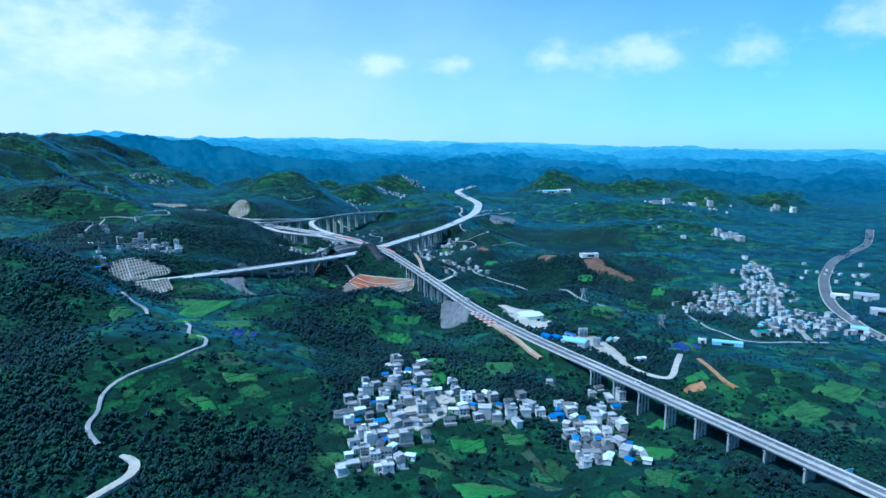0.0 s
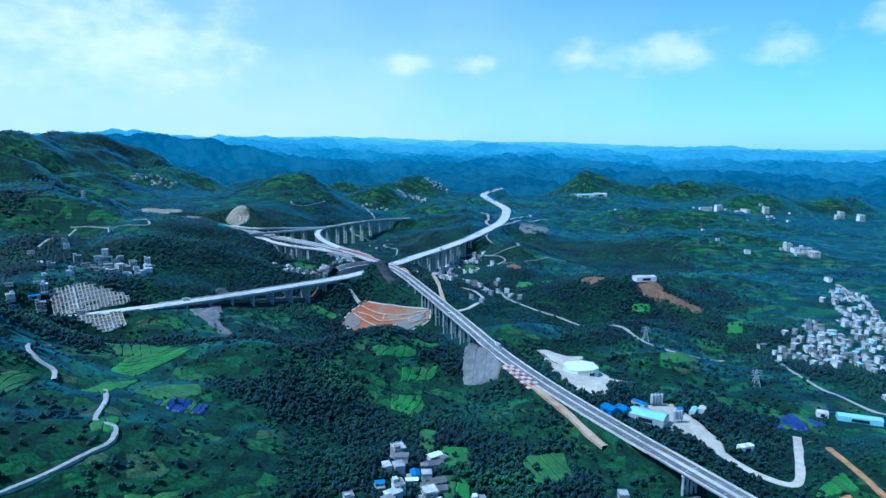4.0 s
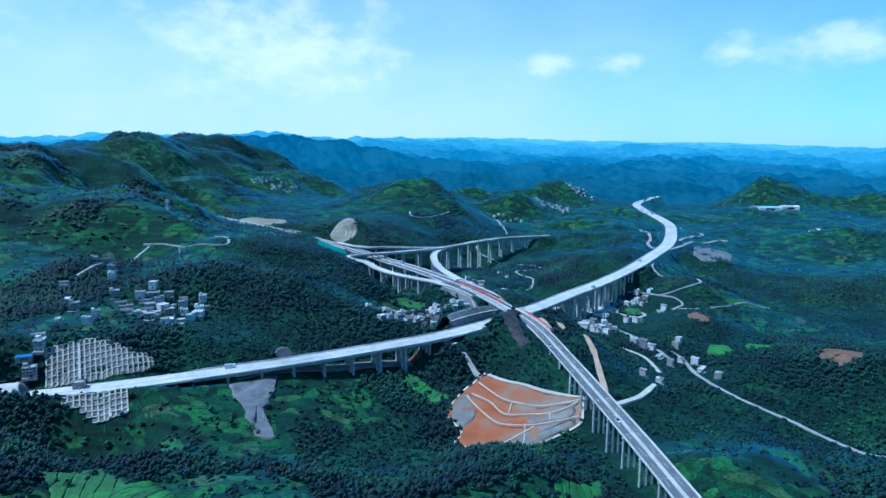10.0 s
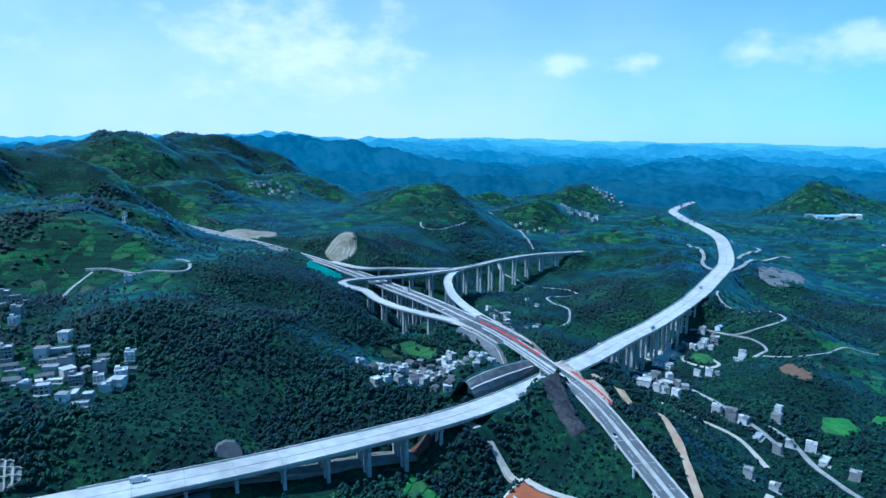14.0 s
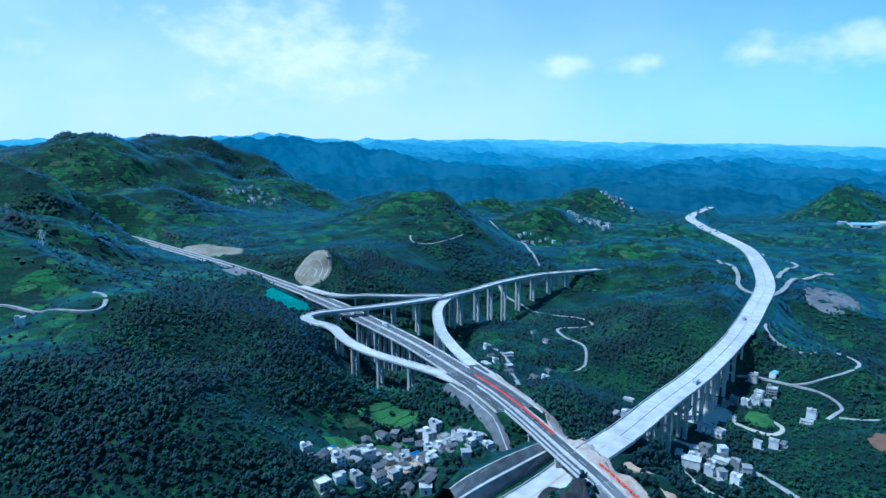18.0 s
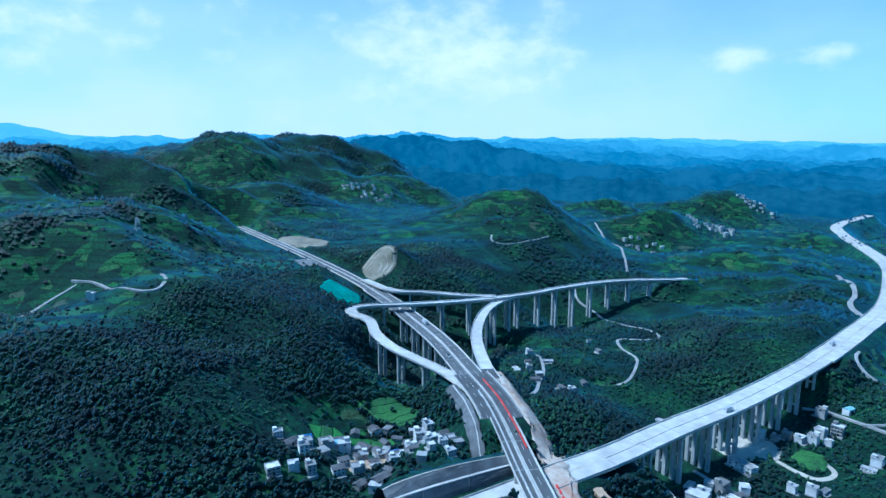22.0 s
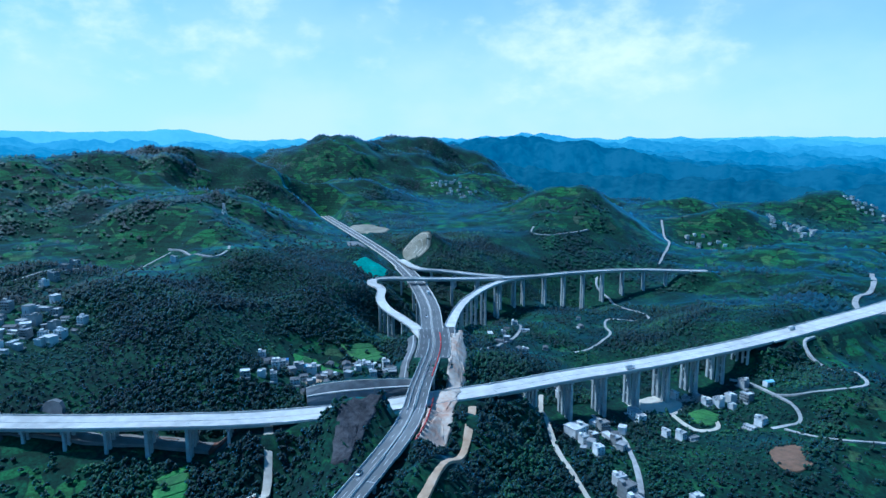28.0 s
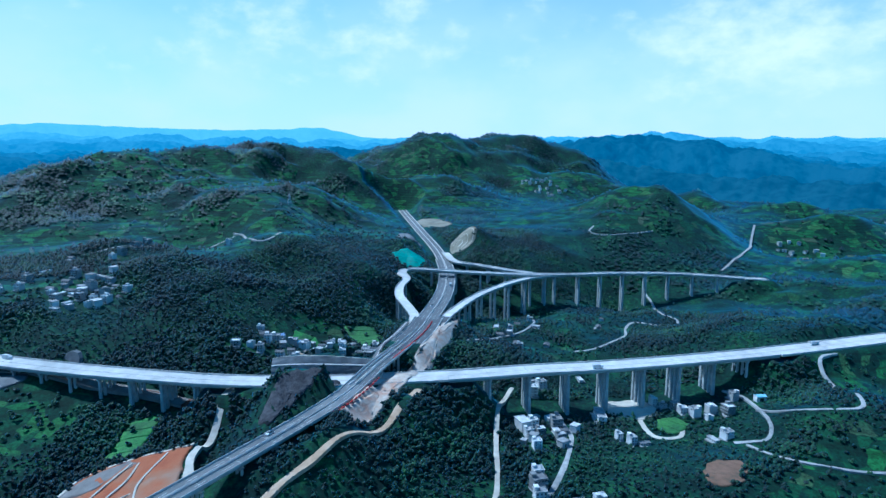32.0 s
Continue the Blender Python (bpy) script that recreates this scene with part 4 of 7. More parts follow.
# ---- lanes and tracks on the ground ----
def lane(label, points, width, mat, category="lane"):
    line = curve([(x, y, 0) for x, y in points], 3.0)
    width *= 0.8 if mat is M_LANE else 1.0
    clear_line(line, width / 2 + 2.0)
    side = sides(line)
    wob = width / 2 * (1 + 0.18 * lattice(line[:, 0] / 9, line[:, 1] / 9))
    sh, rows = Shape(), []
    cross = [(line[:, 0] - o * wob * side[:, 0], line[:, 1] - o * wob * side[:, 1]) for o in (-1.0, -0.33, 0.33, 1.0)]
    bed = np.max([gz(x, y) for x, y in cross], 0)
    for _ in range(3):
        bed = np.maximum(np.convolve(np.pad(bed, 2, "edge"), np.array([1, 2, 3, 2, 1]) / 9, "valid"), bed - 0.2)
    for k, (x, y) in enumerate(cross):
        rows.append(np.stack([x, y, bed + (0.4 if k in (1, 2) else 0.3)], 1))
    n = len(line)
    v = np.concatenate([*rows, rows[0] - (0, 0, 2.0), rows[3] - (0, 0, 2.0)])
    f = [(k * n + i, k * n + i + 1, (k + 1) * n + i + 1, (k + 1) * n + i) for k in range(3) for i in range(n - 1)]
    f += [(4 * n + i, 4 * n + i + 1, i + 1, i) for i in range(n - 1)] + [(3 * n + i, 3 * n + i + 1, 5 * n + i + 1, 5 * n + i) for i in range(n - 1)]
    sh.add(v, [q[::-1] for q in f])
    return tagged(sh.make("lane", mat), label, category, kind="structure")


PALE = "pale concrete village lane winding between fields"
lane("dusty earth track on a wooded slope", [(-178, 262), (-170, 280), (-164, 294), (-166, 303), (-174, 306)], 5.0, M_DUST)
lane(PALE, [(-186, 306), (-195, 313), (-198, 319), (-197, 326), (-200, 337), (-197, 346), (-187, 362), (-176, 378), (-170, 395), (-167, 406), (-172, 418), (-185, 424), (-195, 449), (-208, 470)], 3.2, M_LANE)
lane(PALE, [(-236, 468), (-242, 477), (-252, 478), (-261, 484), (-270, 498), (-268, 512)], 3.4, M_LANE)
lane("long pale lane along the foot of the eastern knolls", [(225, 698), (196, 676), (171, 667), (152, 684), (140, 730), (126, 770), (112, 800), (80, 822), (52, 850), (38, 885), (31, 914), (22, 930)], 3.6, M_LANE)
lane(PALE, [(267, 690), (262, 630), (271, 575), (283, 555), (315, 555), (345, 548)], 3.2, M_LANE)
lane("pale main street of the small town", [(482, 983), (462, 900), (450, 862), (410, 770), (380, 700), (362, 650), (346, 600), (335, 560)], 7.0, M_LANE)
lane("dusty white works road beside the batching plant", [(132, 552), (138, 532), (141, 513), (147, 490), (157, 472), (172, 464), (188, 494), (201, 522)], 5.0, M_DUST)
lane("brown earth track winding down the knoll", [(-91, 919), (-78, 903), (-62, 878), (-50, 850), (-42, 830), (-38, 812), (-33, 795), (-30, 780)], 4.2, M_SOILROAD)
lane("dusty white track along the head of the red slope", [(-168, 827), (-155, 822), (-134, 809), (-120, 798), (-106, 788), (-89, 783), (-70, 775), (-46, 771), (-30, 775), (-10, 800), (4, 832)], 4.2, M_DUST)
lane("pale lane climbing past the valley houses", [(-12, 1117), (2, 1117), (21, 1104), (40, 1084), (46, 1070), (41, 1064), (34, 1056)], 3.2, M_LANE)
lane("pale lane climbing past the valley houses", [(21, 1102), (40, 1101), (58, 1105), (70, 1122), (64, 1138), (39, 1163), (24, 1176), (19, 1184), (22, 1200)], 3.0, M_LANE)
lane("pale lane climbing past the valley houses", [(41, 1058), (62, 1055), (87, 1067), (113, 1095), (140, 1105)], 2.6, M_LANE)
lane("pale lane below the tall viaduct", [(-60, 1046), (-39, 1047), (-29, 1048), (-12, 1037), (-1, 1034), (6, 1046), (-4, 1062)], 3.2, M_DUST)
lane("pale lane through the valley hamlet", [(-62, 1008), (-48, 1000), (-32, 992), (-21, 980), (-8, 963), (4, 944), (14, 925), (22, 905)], 3.6, M_LANE)
lane("narrow dusty lane on the knoll's flank", [(-98, 1000), (-80, 975), (-61, 957), (-40, 940), (-20, 925), (0, 905), (10, 870)], 3.0, M_DUST)
lane("pale lane looping below the ramps", [(-210, 1120), (-194, 1106), (-180, 1079), (-172, 1050), (-164, 1025), (-160, 1005)], 3.2, M_LANE)
lane("pale lane looping below the ramps", [(-240, 1322), (-232, 1308), (-218, 1296), (-202, 1285), (-180, 1266), (-160, 1248), (-136, 1236), (-125, 1220), (-135, 1207), (-156, 1200), (-148, 1178), (-129, 1153), (-124, 1112), (-130, 1094)], 3.0, M_LANE)
lane("pale path on the flank of the round hill", [(-366, 1368), (-358, 1350), (-346, 1346), (-330, 1358), (-318, 1392), (-310, 1420)], 3.0, M_LANE)
lane("pale lane behind the round hill", [(-339, 1716), (-300, 1641), (-255, 1560), (-232, 1500), (-205, 1416)], 4.0, M_LANE)
lane("pale lane on the western slopes", [(-461, 773), (-468, 799), (-475, 830), (-500, 870), (-518, 902), (-520, 930)], 3.2, M_LANE)
lane("pale lane on the western slopes", [(-528, 929), (-500, 932), (-447, 924), (-425, 930), (-435, 948), (-461, 963)], 3.2, M_LANE)
lane("broad pale branch road", [(40, 1300), (62, 1340), (97, 1440), (140, 1510), (163, 1539), (158, 1560)], 7.0, M_LANE)
lane("pale branch road", [(36, 1300), (22, 1350), (27, 1400), (14, 1475)], 6.0, M_LANE)
lane("pale branch road", [(72, 1409), (100, 1500), (126, 1560), (120, 1600), (95, 1640)], 6.0, M_LANE)


# ---- patches of earth, crop and sprayed slope ----
def patch(name, label, category, poly, mat, lift=0.35, rings=14, wobble=2.2, kind="structure", bumps=0.0, straight=False):
    """A piece of ground with its own surface, laid on the land within a rounded outline."""
    clear_poly(poly)
    if straight:
        p = np.concatenate([np.linspace(a, b, max(2, int(math.dist(a, b) / 2.5)), endpoint=False) for a, b in zip(poly, poly[1:] + poly[:1])])
    else:
        p = curve([(x, y, 0) for x, y in poly + poly[:1]], 3.0)[:-1, :2]
    p = p + wobble * np.stack([lattice(p[:, 0] / 5, p[:, 1] / 5), lattice(p[:, 0] / 5 + 40, p[:, 1] / 5)], 1)
    c = p.mean(0)
    n = len(p)
    sh = Shape()
    pts = np.concatenate([c + (p - c) * (k / rings) for k in range(1, rings + 1)] + [c[None]])
    z = gz(pts[:, 0], pts[:, 1]) + lift + 0.25 + bumps * rough(pts[:, 0], pts[:, 1], 9, 2)
    edge = np.c_[p, gz(p[:, 0], p[:, 1]) - 0.6]
    v = np.concatenate([np.c_[pts, z], edge])
    f = [((k) * n + i, (k) * n + (i + 1) % n, (k + 1) * n + (i + 1) % n, (k + 1) * n + i) for k in range(rings - 1) for i in range(n)]
    f += [(rings * n, (i + 1) % n, i) for i in range(n)]
    f += [((rings - 1) * n + i, (rings - 1) * n + (i + 1) % n, rings * n + 1 + (i + 1) % n, rings * n + 1 + i) for i in range(n)]
    area = 0.5 * sum(a[0] * b[1] - b[0] * a[1] for a, b in zip(p, np.roll(p, -1, 0)))
    sh.add(v, [q[::-1] for q in f] if area > 0 else f)
    ob = sh.make(name, mat)
    if label:
        tagged(ob, label, category, kind=kind)
    ob.data.polygons.foreach_set("use_smooth", np.ones(len(ob.data.polygons), bool))
    return ob


def strip(parent, name, points, width, mat, lift=0.75):
    """A narrow raised band (a drain, a rib, a bench edge) that follows the land."""
    line = curve([(x, y, 0) for x, y in points], 2.5)
    line[:, 2] = gz(line[:, 0], line[:, 1]) + lift
    return ribbon(name, line, [(-width / 2, 0), (width / 2, 0), (width / 2, -0.9), (-width / 2, -0.9)], mat, parent)


def sliced(poly, nx, ny, lo, hi):
    """The part of an outline between two parallel lines."""
    for sign, level in ((1, lo), (-1, -hi)):
        out = []
        for (ax, ay), (bx, by) in zip(poly, poly[1:] + poly[:1]):
            da, db = sign * (ax * nx + ay * ny) - level, sign * (bx * nx + by * ny) - level
            if da >= 0:
                out.append((ax, ay))
            if da * db < 0:
                t = da / (da - db)
                out.append((ax + t * (bx - ax), ay + t * (by - ay)))
        poly = out
        if len(poly) < 3:
            return []
    return poly


def paddy(label, poly, mat, width=6.5):
    """A field of several narrow terraces that follow the lie of the land, with bunds between them."""
    cx, cy = sum(p[0] for p in poly) / len(poly), sum(p[1] for p in poly) / len(poly)
    gx, gy = float(natural(cx + 15, cy) - natural(cx - 15, cy)), float(natural(cx, cy + 15) - natural(cx, cy - 15))
    g = math.hypot(gx, gy) or 1.0
    nx, ny = (gx / g, gy / g) if g > 0.6 else (0.3, 0.95)
    span = [p[0] * nx + p[1] * ny for p in poly]
    lo, bands = min(span), max(1, round((max(span) - min(span)) / width))
    step = (max(span) - lo) / bands
    thing = empty("paddy_field", label=label, category="field", kind="structure")
    for k in range(bands):
        q = sliced(list(poly), nx, ny, lo + k * step + 0.2, lo + (k + 1) * step - 0.2)
        if len(q) >= 3:
            ob = patch("terrace", "", "", q, mat if (k * 7 + int(abs(cx))) % 4 else M_MEADOW, 0.3 + 0.12 * (k % 3), 4, 1.0, kind="", straight=True)
            ob.parent = thing
    return thing


RICE = "bright green rice paddy on a terrace"
paddy(RICE, [(2, 311), (14, 317), (30, 313), (38, 306), (30, 302), (8, 302)], M_CROP)
paddy("yellow-green ripening paddy beside the village", [(33, 364), (46, 366), (51, 361), (46, 357), (35, 357)], M_MEADOW)
paddy("round green paddy below the viaduct", [(114, 360), (126, 369), (140, 362), (139, 352), (126, 347), (115, 351)], M_CROP)
paddy("long green paddy in the hollow behind the hamlet", [(-247, 898), (-240, 912), (-229, 913), (-214, 931), (-205, 924), (-212, 905), (-224, 900), (-236, 892)], M_CROP)
paddy(RICE, [(-77, 595), (-64, 614), (-48, 633), (-46, 619), (-58, 600), (-72, 582)], M_CROP, 5)
paddy(RICE, [(-53, 588), (-40, 604), (-29, 617), (-31, 594), (-54, 568)], M_CROP, 5)
paddy(RICE, [(-54, 645), (-32, 676), (-30, 662), (-36, 645), (-50, 630)], M_CROP, 4)
paddy(RICE, [(-57, 548), (-37, 561), (-34, 546), (-38, 530), (-55, 532)], M_CROP, 5)
paddy(RICE, [(-19, 475), (-4, 471), (-2, 445), (-17, 441)], M_CROP, 9)
paddy(RICE, [(-16, 432), (-2, 434), (-3, 405), (-15, 402)], M_CROP, 9)
paddy("dark green vegetable plot above the village", [(-34, 508), (-23, 500), (-22, 460), (-30, 467)], M_MEADOW, 8)
paddy("olive fallow terrace above the village", [(29, 470), (50, 479), (51, 449), (32, 438), (24, 452)], M_MEADOW, 9)
paddy("bright green vegetable terraces below the village", [(0, 351), (22, 358), (23, 347), (3, 343)], M_CROP, 4)
paddy("bright green plot beside the lane", [(-159, 353), (-149, 358), (-139, 354), (-149, 348)], M_CROP, 5)
paddy("pale green terrace on the farmed slope", [(-146, 378), (-128, 391), (-124, 384), (-140, 372)], M_MEADOW, 5)
paddy("bright green grass bank beside the lane", [(-184, 420), (-179, 434), (-170, 414), (-177, 408)], M_CROP, 5)
paddy("green terraces on the western slope", [(-251, 440), (-249, 455), (-241, 462), (-234, 440), (-238, 425)], M_MEADOW, 6)
paddy("bright green terraces on the hillside", [(-234, 518), (-237, 538), (-235, 556), (-223, 574), (-200, 562), (-207, 547), (-216, 515)], M_CROP, 5)
paddy("bright green terraces on the hillside", [(-219, 465), (-218, 488), (-209, 509), (-206, 490), (-203, 462)], M_CROP, 5)
paddy("green terraced plot on the hillside", [(-196, 478), (-186, 497), (-168, 500), (-160, 486), (-176, 472)], M_MEADOW)
paddy("green terraced plot on the hillside", [(-262, 556), (-250, 575), (-226, 566), (-222, 552), (-244, 545)], M_MEADOW)
paddy(RICE, [(-172, 768), (-174, 786), (-160, 778), (-133, 760), (-146, 751)], M_CROP)
paddy("green plot among the eastern houses", [(52, 930), (58, 948), (72, 950), (76, 934), (64, 924)], M_CROP)
paddy("green plot among the eastern houses", [(84, 946), (92, 962), (110, 962), (112, 950), (98, 942)], M_CROP)
paddy("dark green plot ringed by a lane", [(-16, 1052), (-10, 1064), (2, 1062), (2, 1046), (-8, 1042)], M_MEADOW)
paddy("yellow-green scrub clearing on the hill", [(-248, 940), (-236, 962), (-214, 962), (-210, 948), (-228, 938)], M_MEADOW)
paddy("dark blue plastic-covered seed beds on the hillside", [(-178, 466), (-168, 478), (-152, 476), (-150, 466), (-164, 460)], M_POND, 3.5)
paddy("dark blue plastic-covered plots beside the shed", [(202, 549), (214, 558), (227, 538), (210, 532), (196, 534)], M_POND, 4.0)
paddy("bright green plot on the eastern slope", [(174, 831), (195, 830), (190, 814), (173, 818)], M_CROP, 5)
paddy("green fields beside the long lane", [(153, 651), (172, 666), (189, 678), (186, 650), (168, 638), (152, 630)], M_MEADOW, 7)
paddy("bright green plot on the eastern slope", [(264, 790), (284, 799), (268, 762), (254, 766)], M_CROP, 5)
patch("bare_soil", "brown bare garden plot", "soil", [(44, 1021), (56, 1029), (66, 1010), (60, 999), (50, 1002)], M_BROWN)
patch("bare_soil", "reddish bare earth round a farm shed", "soil", [(184, 878), (190, 842), (214, 834), (242, 816), (250, 830), (218, 848), (208, 872), (200, 892)], M_BROWN, 0.4, 9, 5.0)
patch("bare_soil", "reddish bare earth on a knoll", "soil", [(126, 884), (132, 898), (144, 910), (158, 906), (164, 890), (150, 876), (138, 870)], M_BROWN, 0.4, 9, 6.0)
lane("eroded orange earth on the edge of a field", [(210, 504), (208, 483), (208, 468), (208, 449), (211, 436)], 4.0, M_ORANGE, "soil")
patch("bare_soil", "raw orange earth among the bean fields", "soil", [(173, 440), (180, 447), (189, 452), (195, 449), (186, 439), (177, 437)], M_ORANGE, 0.4, 9, 3.0)
paddy("lush green bean terraces beside the highway", [(173, 450), (186, 464), (200, 472), (200, 456), (189, 454)], M_CROP, 4)
paddy("pale green field on the open slope", [(222, 398), (250, 418), (262, 404), (236, 384)], M_MEADOW, 6)
paddy("pale green field on the open slope", [(262, 430), (290, 452), (306, 436), (280, 414)], M_MEADOW, 7)
paddy("round green paddy below the highway viaduct", [(134, 395), (144, 405), (150, 397), (146, 393)], M_CROP, 5)
paddy("small bright green plot beside the highway viaduct", [(189, 400), (190, 406), (199, 401), (195, 397)], M_CROP, 5)
patch("quarry_floor", "grey stone stockpile beside the branch road", "quarry", [(84, 1322), (96, 1390), (128, 1430), (150, 1425), (140, 1350), (110, 1308)], M_SCREE, bumps=1.5)
YARD = [(50, 653), (61, 656), (75, 651), (90, 656), (84, 634), (99, 622), (105, 602), (120, 601), (98, 580), (88, 554), (71, 555), (64, 579), (61, 610), (60, 636)]
patch("works_yard", "white dusty yard round the pale hall", "yard", YARD, M_DUST, 0.6, 22, 3.0)
patch("works_yard", "white dusty yard of the batching plant", "yard", [(112, 546), (135, 557), (142, 543), (147, 524), (151, 505), (143, 495), (133, 512), (116, 522)], M_DUST, 0.3)
patch("works_yard", "dusty yard below the tall viaduct", "yard", [(-56, 1040), (-44, 1066), (-26, 1064), (-20, 1050), (-40, 1034)], M_DUST)
patch("works_yard", "pale forecourt among the hamlet's houses", "yard", [(-208, 886), (-200, 902), (-190, 908), (-184, 896), (-192, 884), (-202, 878)], M_SOILROAD)
patch("works_yard", "pale forecourts between the village houses", "yard", [(-30, 372), (-16, 380), (0, 398), (6, 392), (-8, 366), (-24, 356)], M_DUST)

red_slope = patch("earth_slope", "terraced slope of raw red earth edged with white drains", "slope", RED, M_REDSOIL, 0.5, 16, 0.8, bumps=0.5)
BENCHES = [[(-119, 779), (-101, 763), (-88, 758), (-73, 756), (-61, 760), (-48, 766)], [(-121, 765), (-107, 757), (-95, 745), (-80, 746), (-66, 749), (-56, 756), (-49, 764)],
           [(-124, 762), (-114, 750), (-103, 739), (-94, 734), (-77, 735), (-61, 741), (-47, 748)], [(-116, 710), (-106, 708), (-96, 710), (-86, 720), (-74, 734)]]
for pts in BENCHES:
    strip(red_slope, "drain", pts, 0.9, M_DUST, 1.3)
    strip(red_slope, "bench", [(x - 0.3, y - 1.6) for x, y in pts], 1.8, M_REDSOIL, 1.0)
strip(red_slope, "rim", RED[4:12], 1.5, M_DUST, 1.1)
strip(red_slope, "rim", RED[11:] + RED[:1], 1.3, M_DUST, 1.1)
for pts in ([(-92, 757), (-92, 746)], [(-80, 736), (-79, 728), (-78, 716)], [(-66, 750), (-65, 742)]):
    strip(red_slope, "chute", pts, 0.6, M_DUST, 1.2)
patch("sprayed_slope", "grey sprayed lower face of the earth slope", "slope", [(-50, 746), (-50, 738), (-66, 723), (-78, 715), (-95, 706), (-104, 707), (-88, 717), (-76, 732), (-62, 739)], M_GREYSOIL, 0.75, 6, 0.8)
patch("sprayed_slope", "grey sprayed flank of the earth slope", "slope", [(-129, 772), (-129, 757), (-129, 741), (-119, 728), (-113, 740), (-118, 752), (-122, 764)], M_GREYSOIL, 0.75, 6, 0.8)
patch("sprayed_slope", "grey sprayed flank of the earth slope", "slope", [(-52, 762), (-50, 750), (-62, 743), (-78, 737), (-80, 744), (-66, 747), (-57, 753)], M_GREYSOIL, 0.75, 6, 0.8)

SLAB = [(-7, 652), (4, 636), (14, 606), (20, 590), (17, 580), (3, 588), (-8, 594), (-10, 612), (-9, 632)]
grey = patch("concrete_slope", "grey concrete-faced slope with dark joints below the highway", "slope", SLAB, M_SCREE, 0.6, 8, 0.5, straight=True)
for p, q in (((-9, 630), (6, 632)), ((-10, 612), (11, 614)), ((-8, 597), (16, 601)), ((3, 640), (-2, 592)), ((10, 618), (7, 588))):
    strip(grey, "joint", [p, q], 0.5, M_ROCK, 0.85)


def beside(line, y0, y1, o0, o1, n=7):
    """The outline of a strip beside a road: between two latitudes and two offsets to its right."""
    rows = stretch(line, y0, y1)[:: 1]
    q = sides(rows)
    pick = np.linspace(0, len(rows) - 1, n).round().astype(int)
    side = lambda o: [(float(rows[i, 0] - o * q[i, 0]), float(rows[i, 1] - o * q[i, 1])) for i in pick]
    return side(o0) + side(o1)[::-1]


rock = patch("rock_cutting", "dark purple-grey rock face above the road", "slope", [(-88, 824), (-94, 836), (-104, 856), (-114, 873), (-121, 880), (-127, 872), (-121, 852), (-108, 832), (-97, 822)], M_ROCK, 0.6, 9, 1.5, bumps=0.9)


def cut_wall():
    """Two steep tiers of netted rock beside the lower road, with pale benches between them."""
    thing = empty("rock_cutting", label="dark netted rock cutting in two tiers with white bench lines", category="slope")
    rows = stretch(CROSS, 842, 908)
    q, n = sides(rows), len(rows)
    f = np.sin(np.linspace(0.1, 0.95, n) * math.pi) ** 0.35 * np.linspace(1.0, 0.62, n)

    def rail(o, h, jag=0.0):
        h = h * f + jag * lattice(rows[:, 1] / 4.0 + o, rows[:, 1] * 0 + o)
        return np.stack([rows[:, 0] + o * q[:, 0], rows[:, 1] + o * q[:, 1], rows[:, 2] + h], 1)

    def sheet(name, rails, mat):
        v = np.concatenate(rails)
        Shape().add(v, [(k * n + i, (k + 1) * n + i, (k + 1) * n + i + 1, k * n + i + 1) for k in range(len(rails) - 1) for i in range(n - 1)]).make(name, mat, parent=thing)

    sheet("lower_face", [rail(12.6, -1.0), rail(13.2, 2.2, 0.3), rail(14.0, 4.2, 0.4), rail(14.8, 6.0)], M_SCREE)
    sheet("bench", [rail(14.8, 6.2), rail(14.8, 6.8), rail(16.0, 6.9)], M_CONCRETE)
    sheet("upper_face", [rail(16.0, 6.8), rail(17.2, 8.6, 0.4), rail(18.6, 10.4, 0.5), rail(19.6, 11.4, 0.6)], M_SCREE)
    sheet("coping", [rail(19.6, 11.3), rail(19.6, 11.8), rail(20.2, 11.8)], M_DUST)
    back = rail(36, 0)
    back[:, 2] = gz(back[:, 0], back[:, 1]) - 0.5
    sheet("crown", [rail(20.2, 11.7), rail(25, 10.0, 0.8), back], M_GROUND)
    for i in range(3, n - 2, 4):
        p = [rail(o, h)[i] for o, h in ((13.0, 0.5), (14.7, 6.2), (16.0, 7.0), (19.5, 11.5))]
        Shape().beam(p[0], p[1], 0.5).beam(p[2], p[3], 0.5).make("rib", M_SCREE, parent=thing)
    clear_poly(beside(CROSS, 840, 910, -12, -30))


cut_wall()
cut_w = patch("sprayed_slope", "grey sprayed bank with white ribs beside the merging ramps", "slope", beside(MAIN, 925, 985, -13.0, -20), M_SCREE, 0.6, 7, 0.6)
strip(cut_w, "rib", beside(MAIN, 928, 984, -15.5, -16.5, 6)[:6], 0.7, M_CONCRETE, 1.0)
patch("earth_bank", "pale pinkish raw bank beside the highway", "slope", beside(MAIN, 912, 1012, 13.0, 24), M_RAWBANK, 0.6, 7, 1.2, bumps=0.4)
patch("earth_bank", "pale rubble bank beside the highway's new lanes", "slope", beside(MAIN, 858, 912, 8.0, 22), M_RAWBANK, 0.6, 7, 1.2, bumps=0.5)
ochre = patch("sprayed_slope", "ochre cut slope in rounded terraces above the highway", "slope", [(-420, 1168), (-412, 1182), (-396, 1187), (-381, 1178), (-379, 1160), (-392, 1152), (-408, 1158)], M_OCHRE, 0.8, 9, 0.8)
for k in (0.35, 0.6, 0.85):
    strip(ochre, "bench", [(-399 + (x + 399) * k, 1160 + (y - 1160) * k) for x, y in ((-420, 1168), (-412, 1182), (-396, 1187), (-381, 1178), (-379, 1160))], 0.9, M_DUST, 1.2)
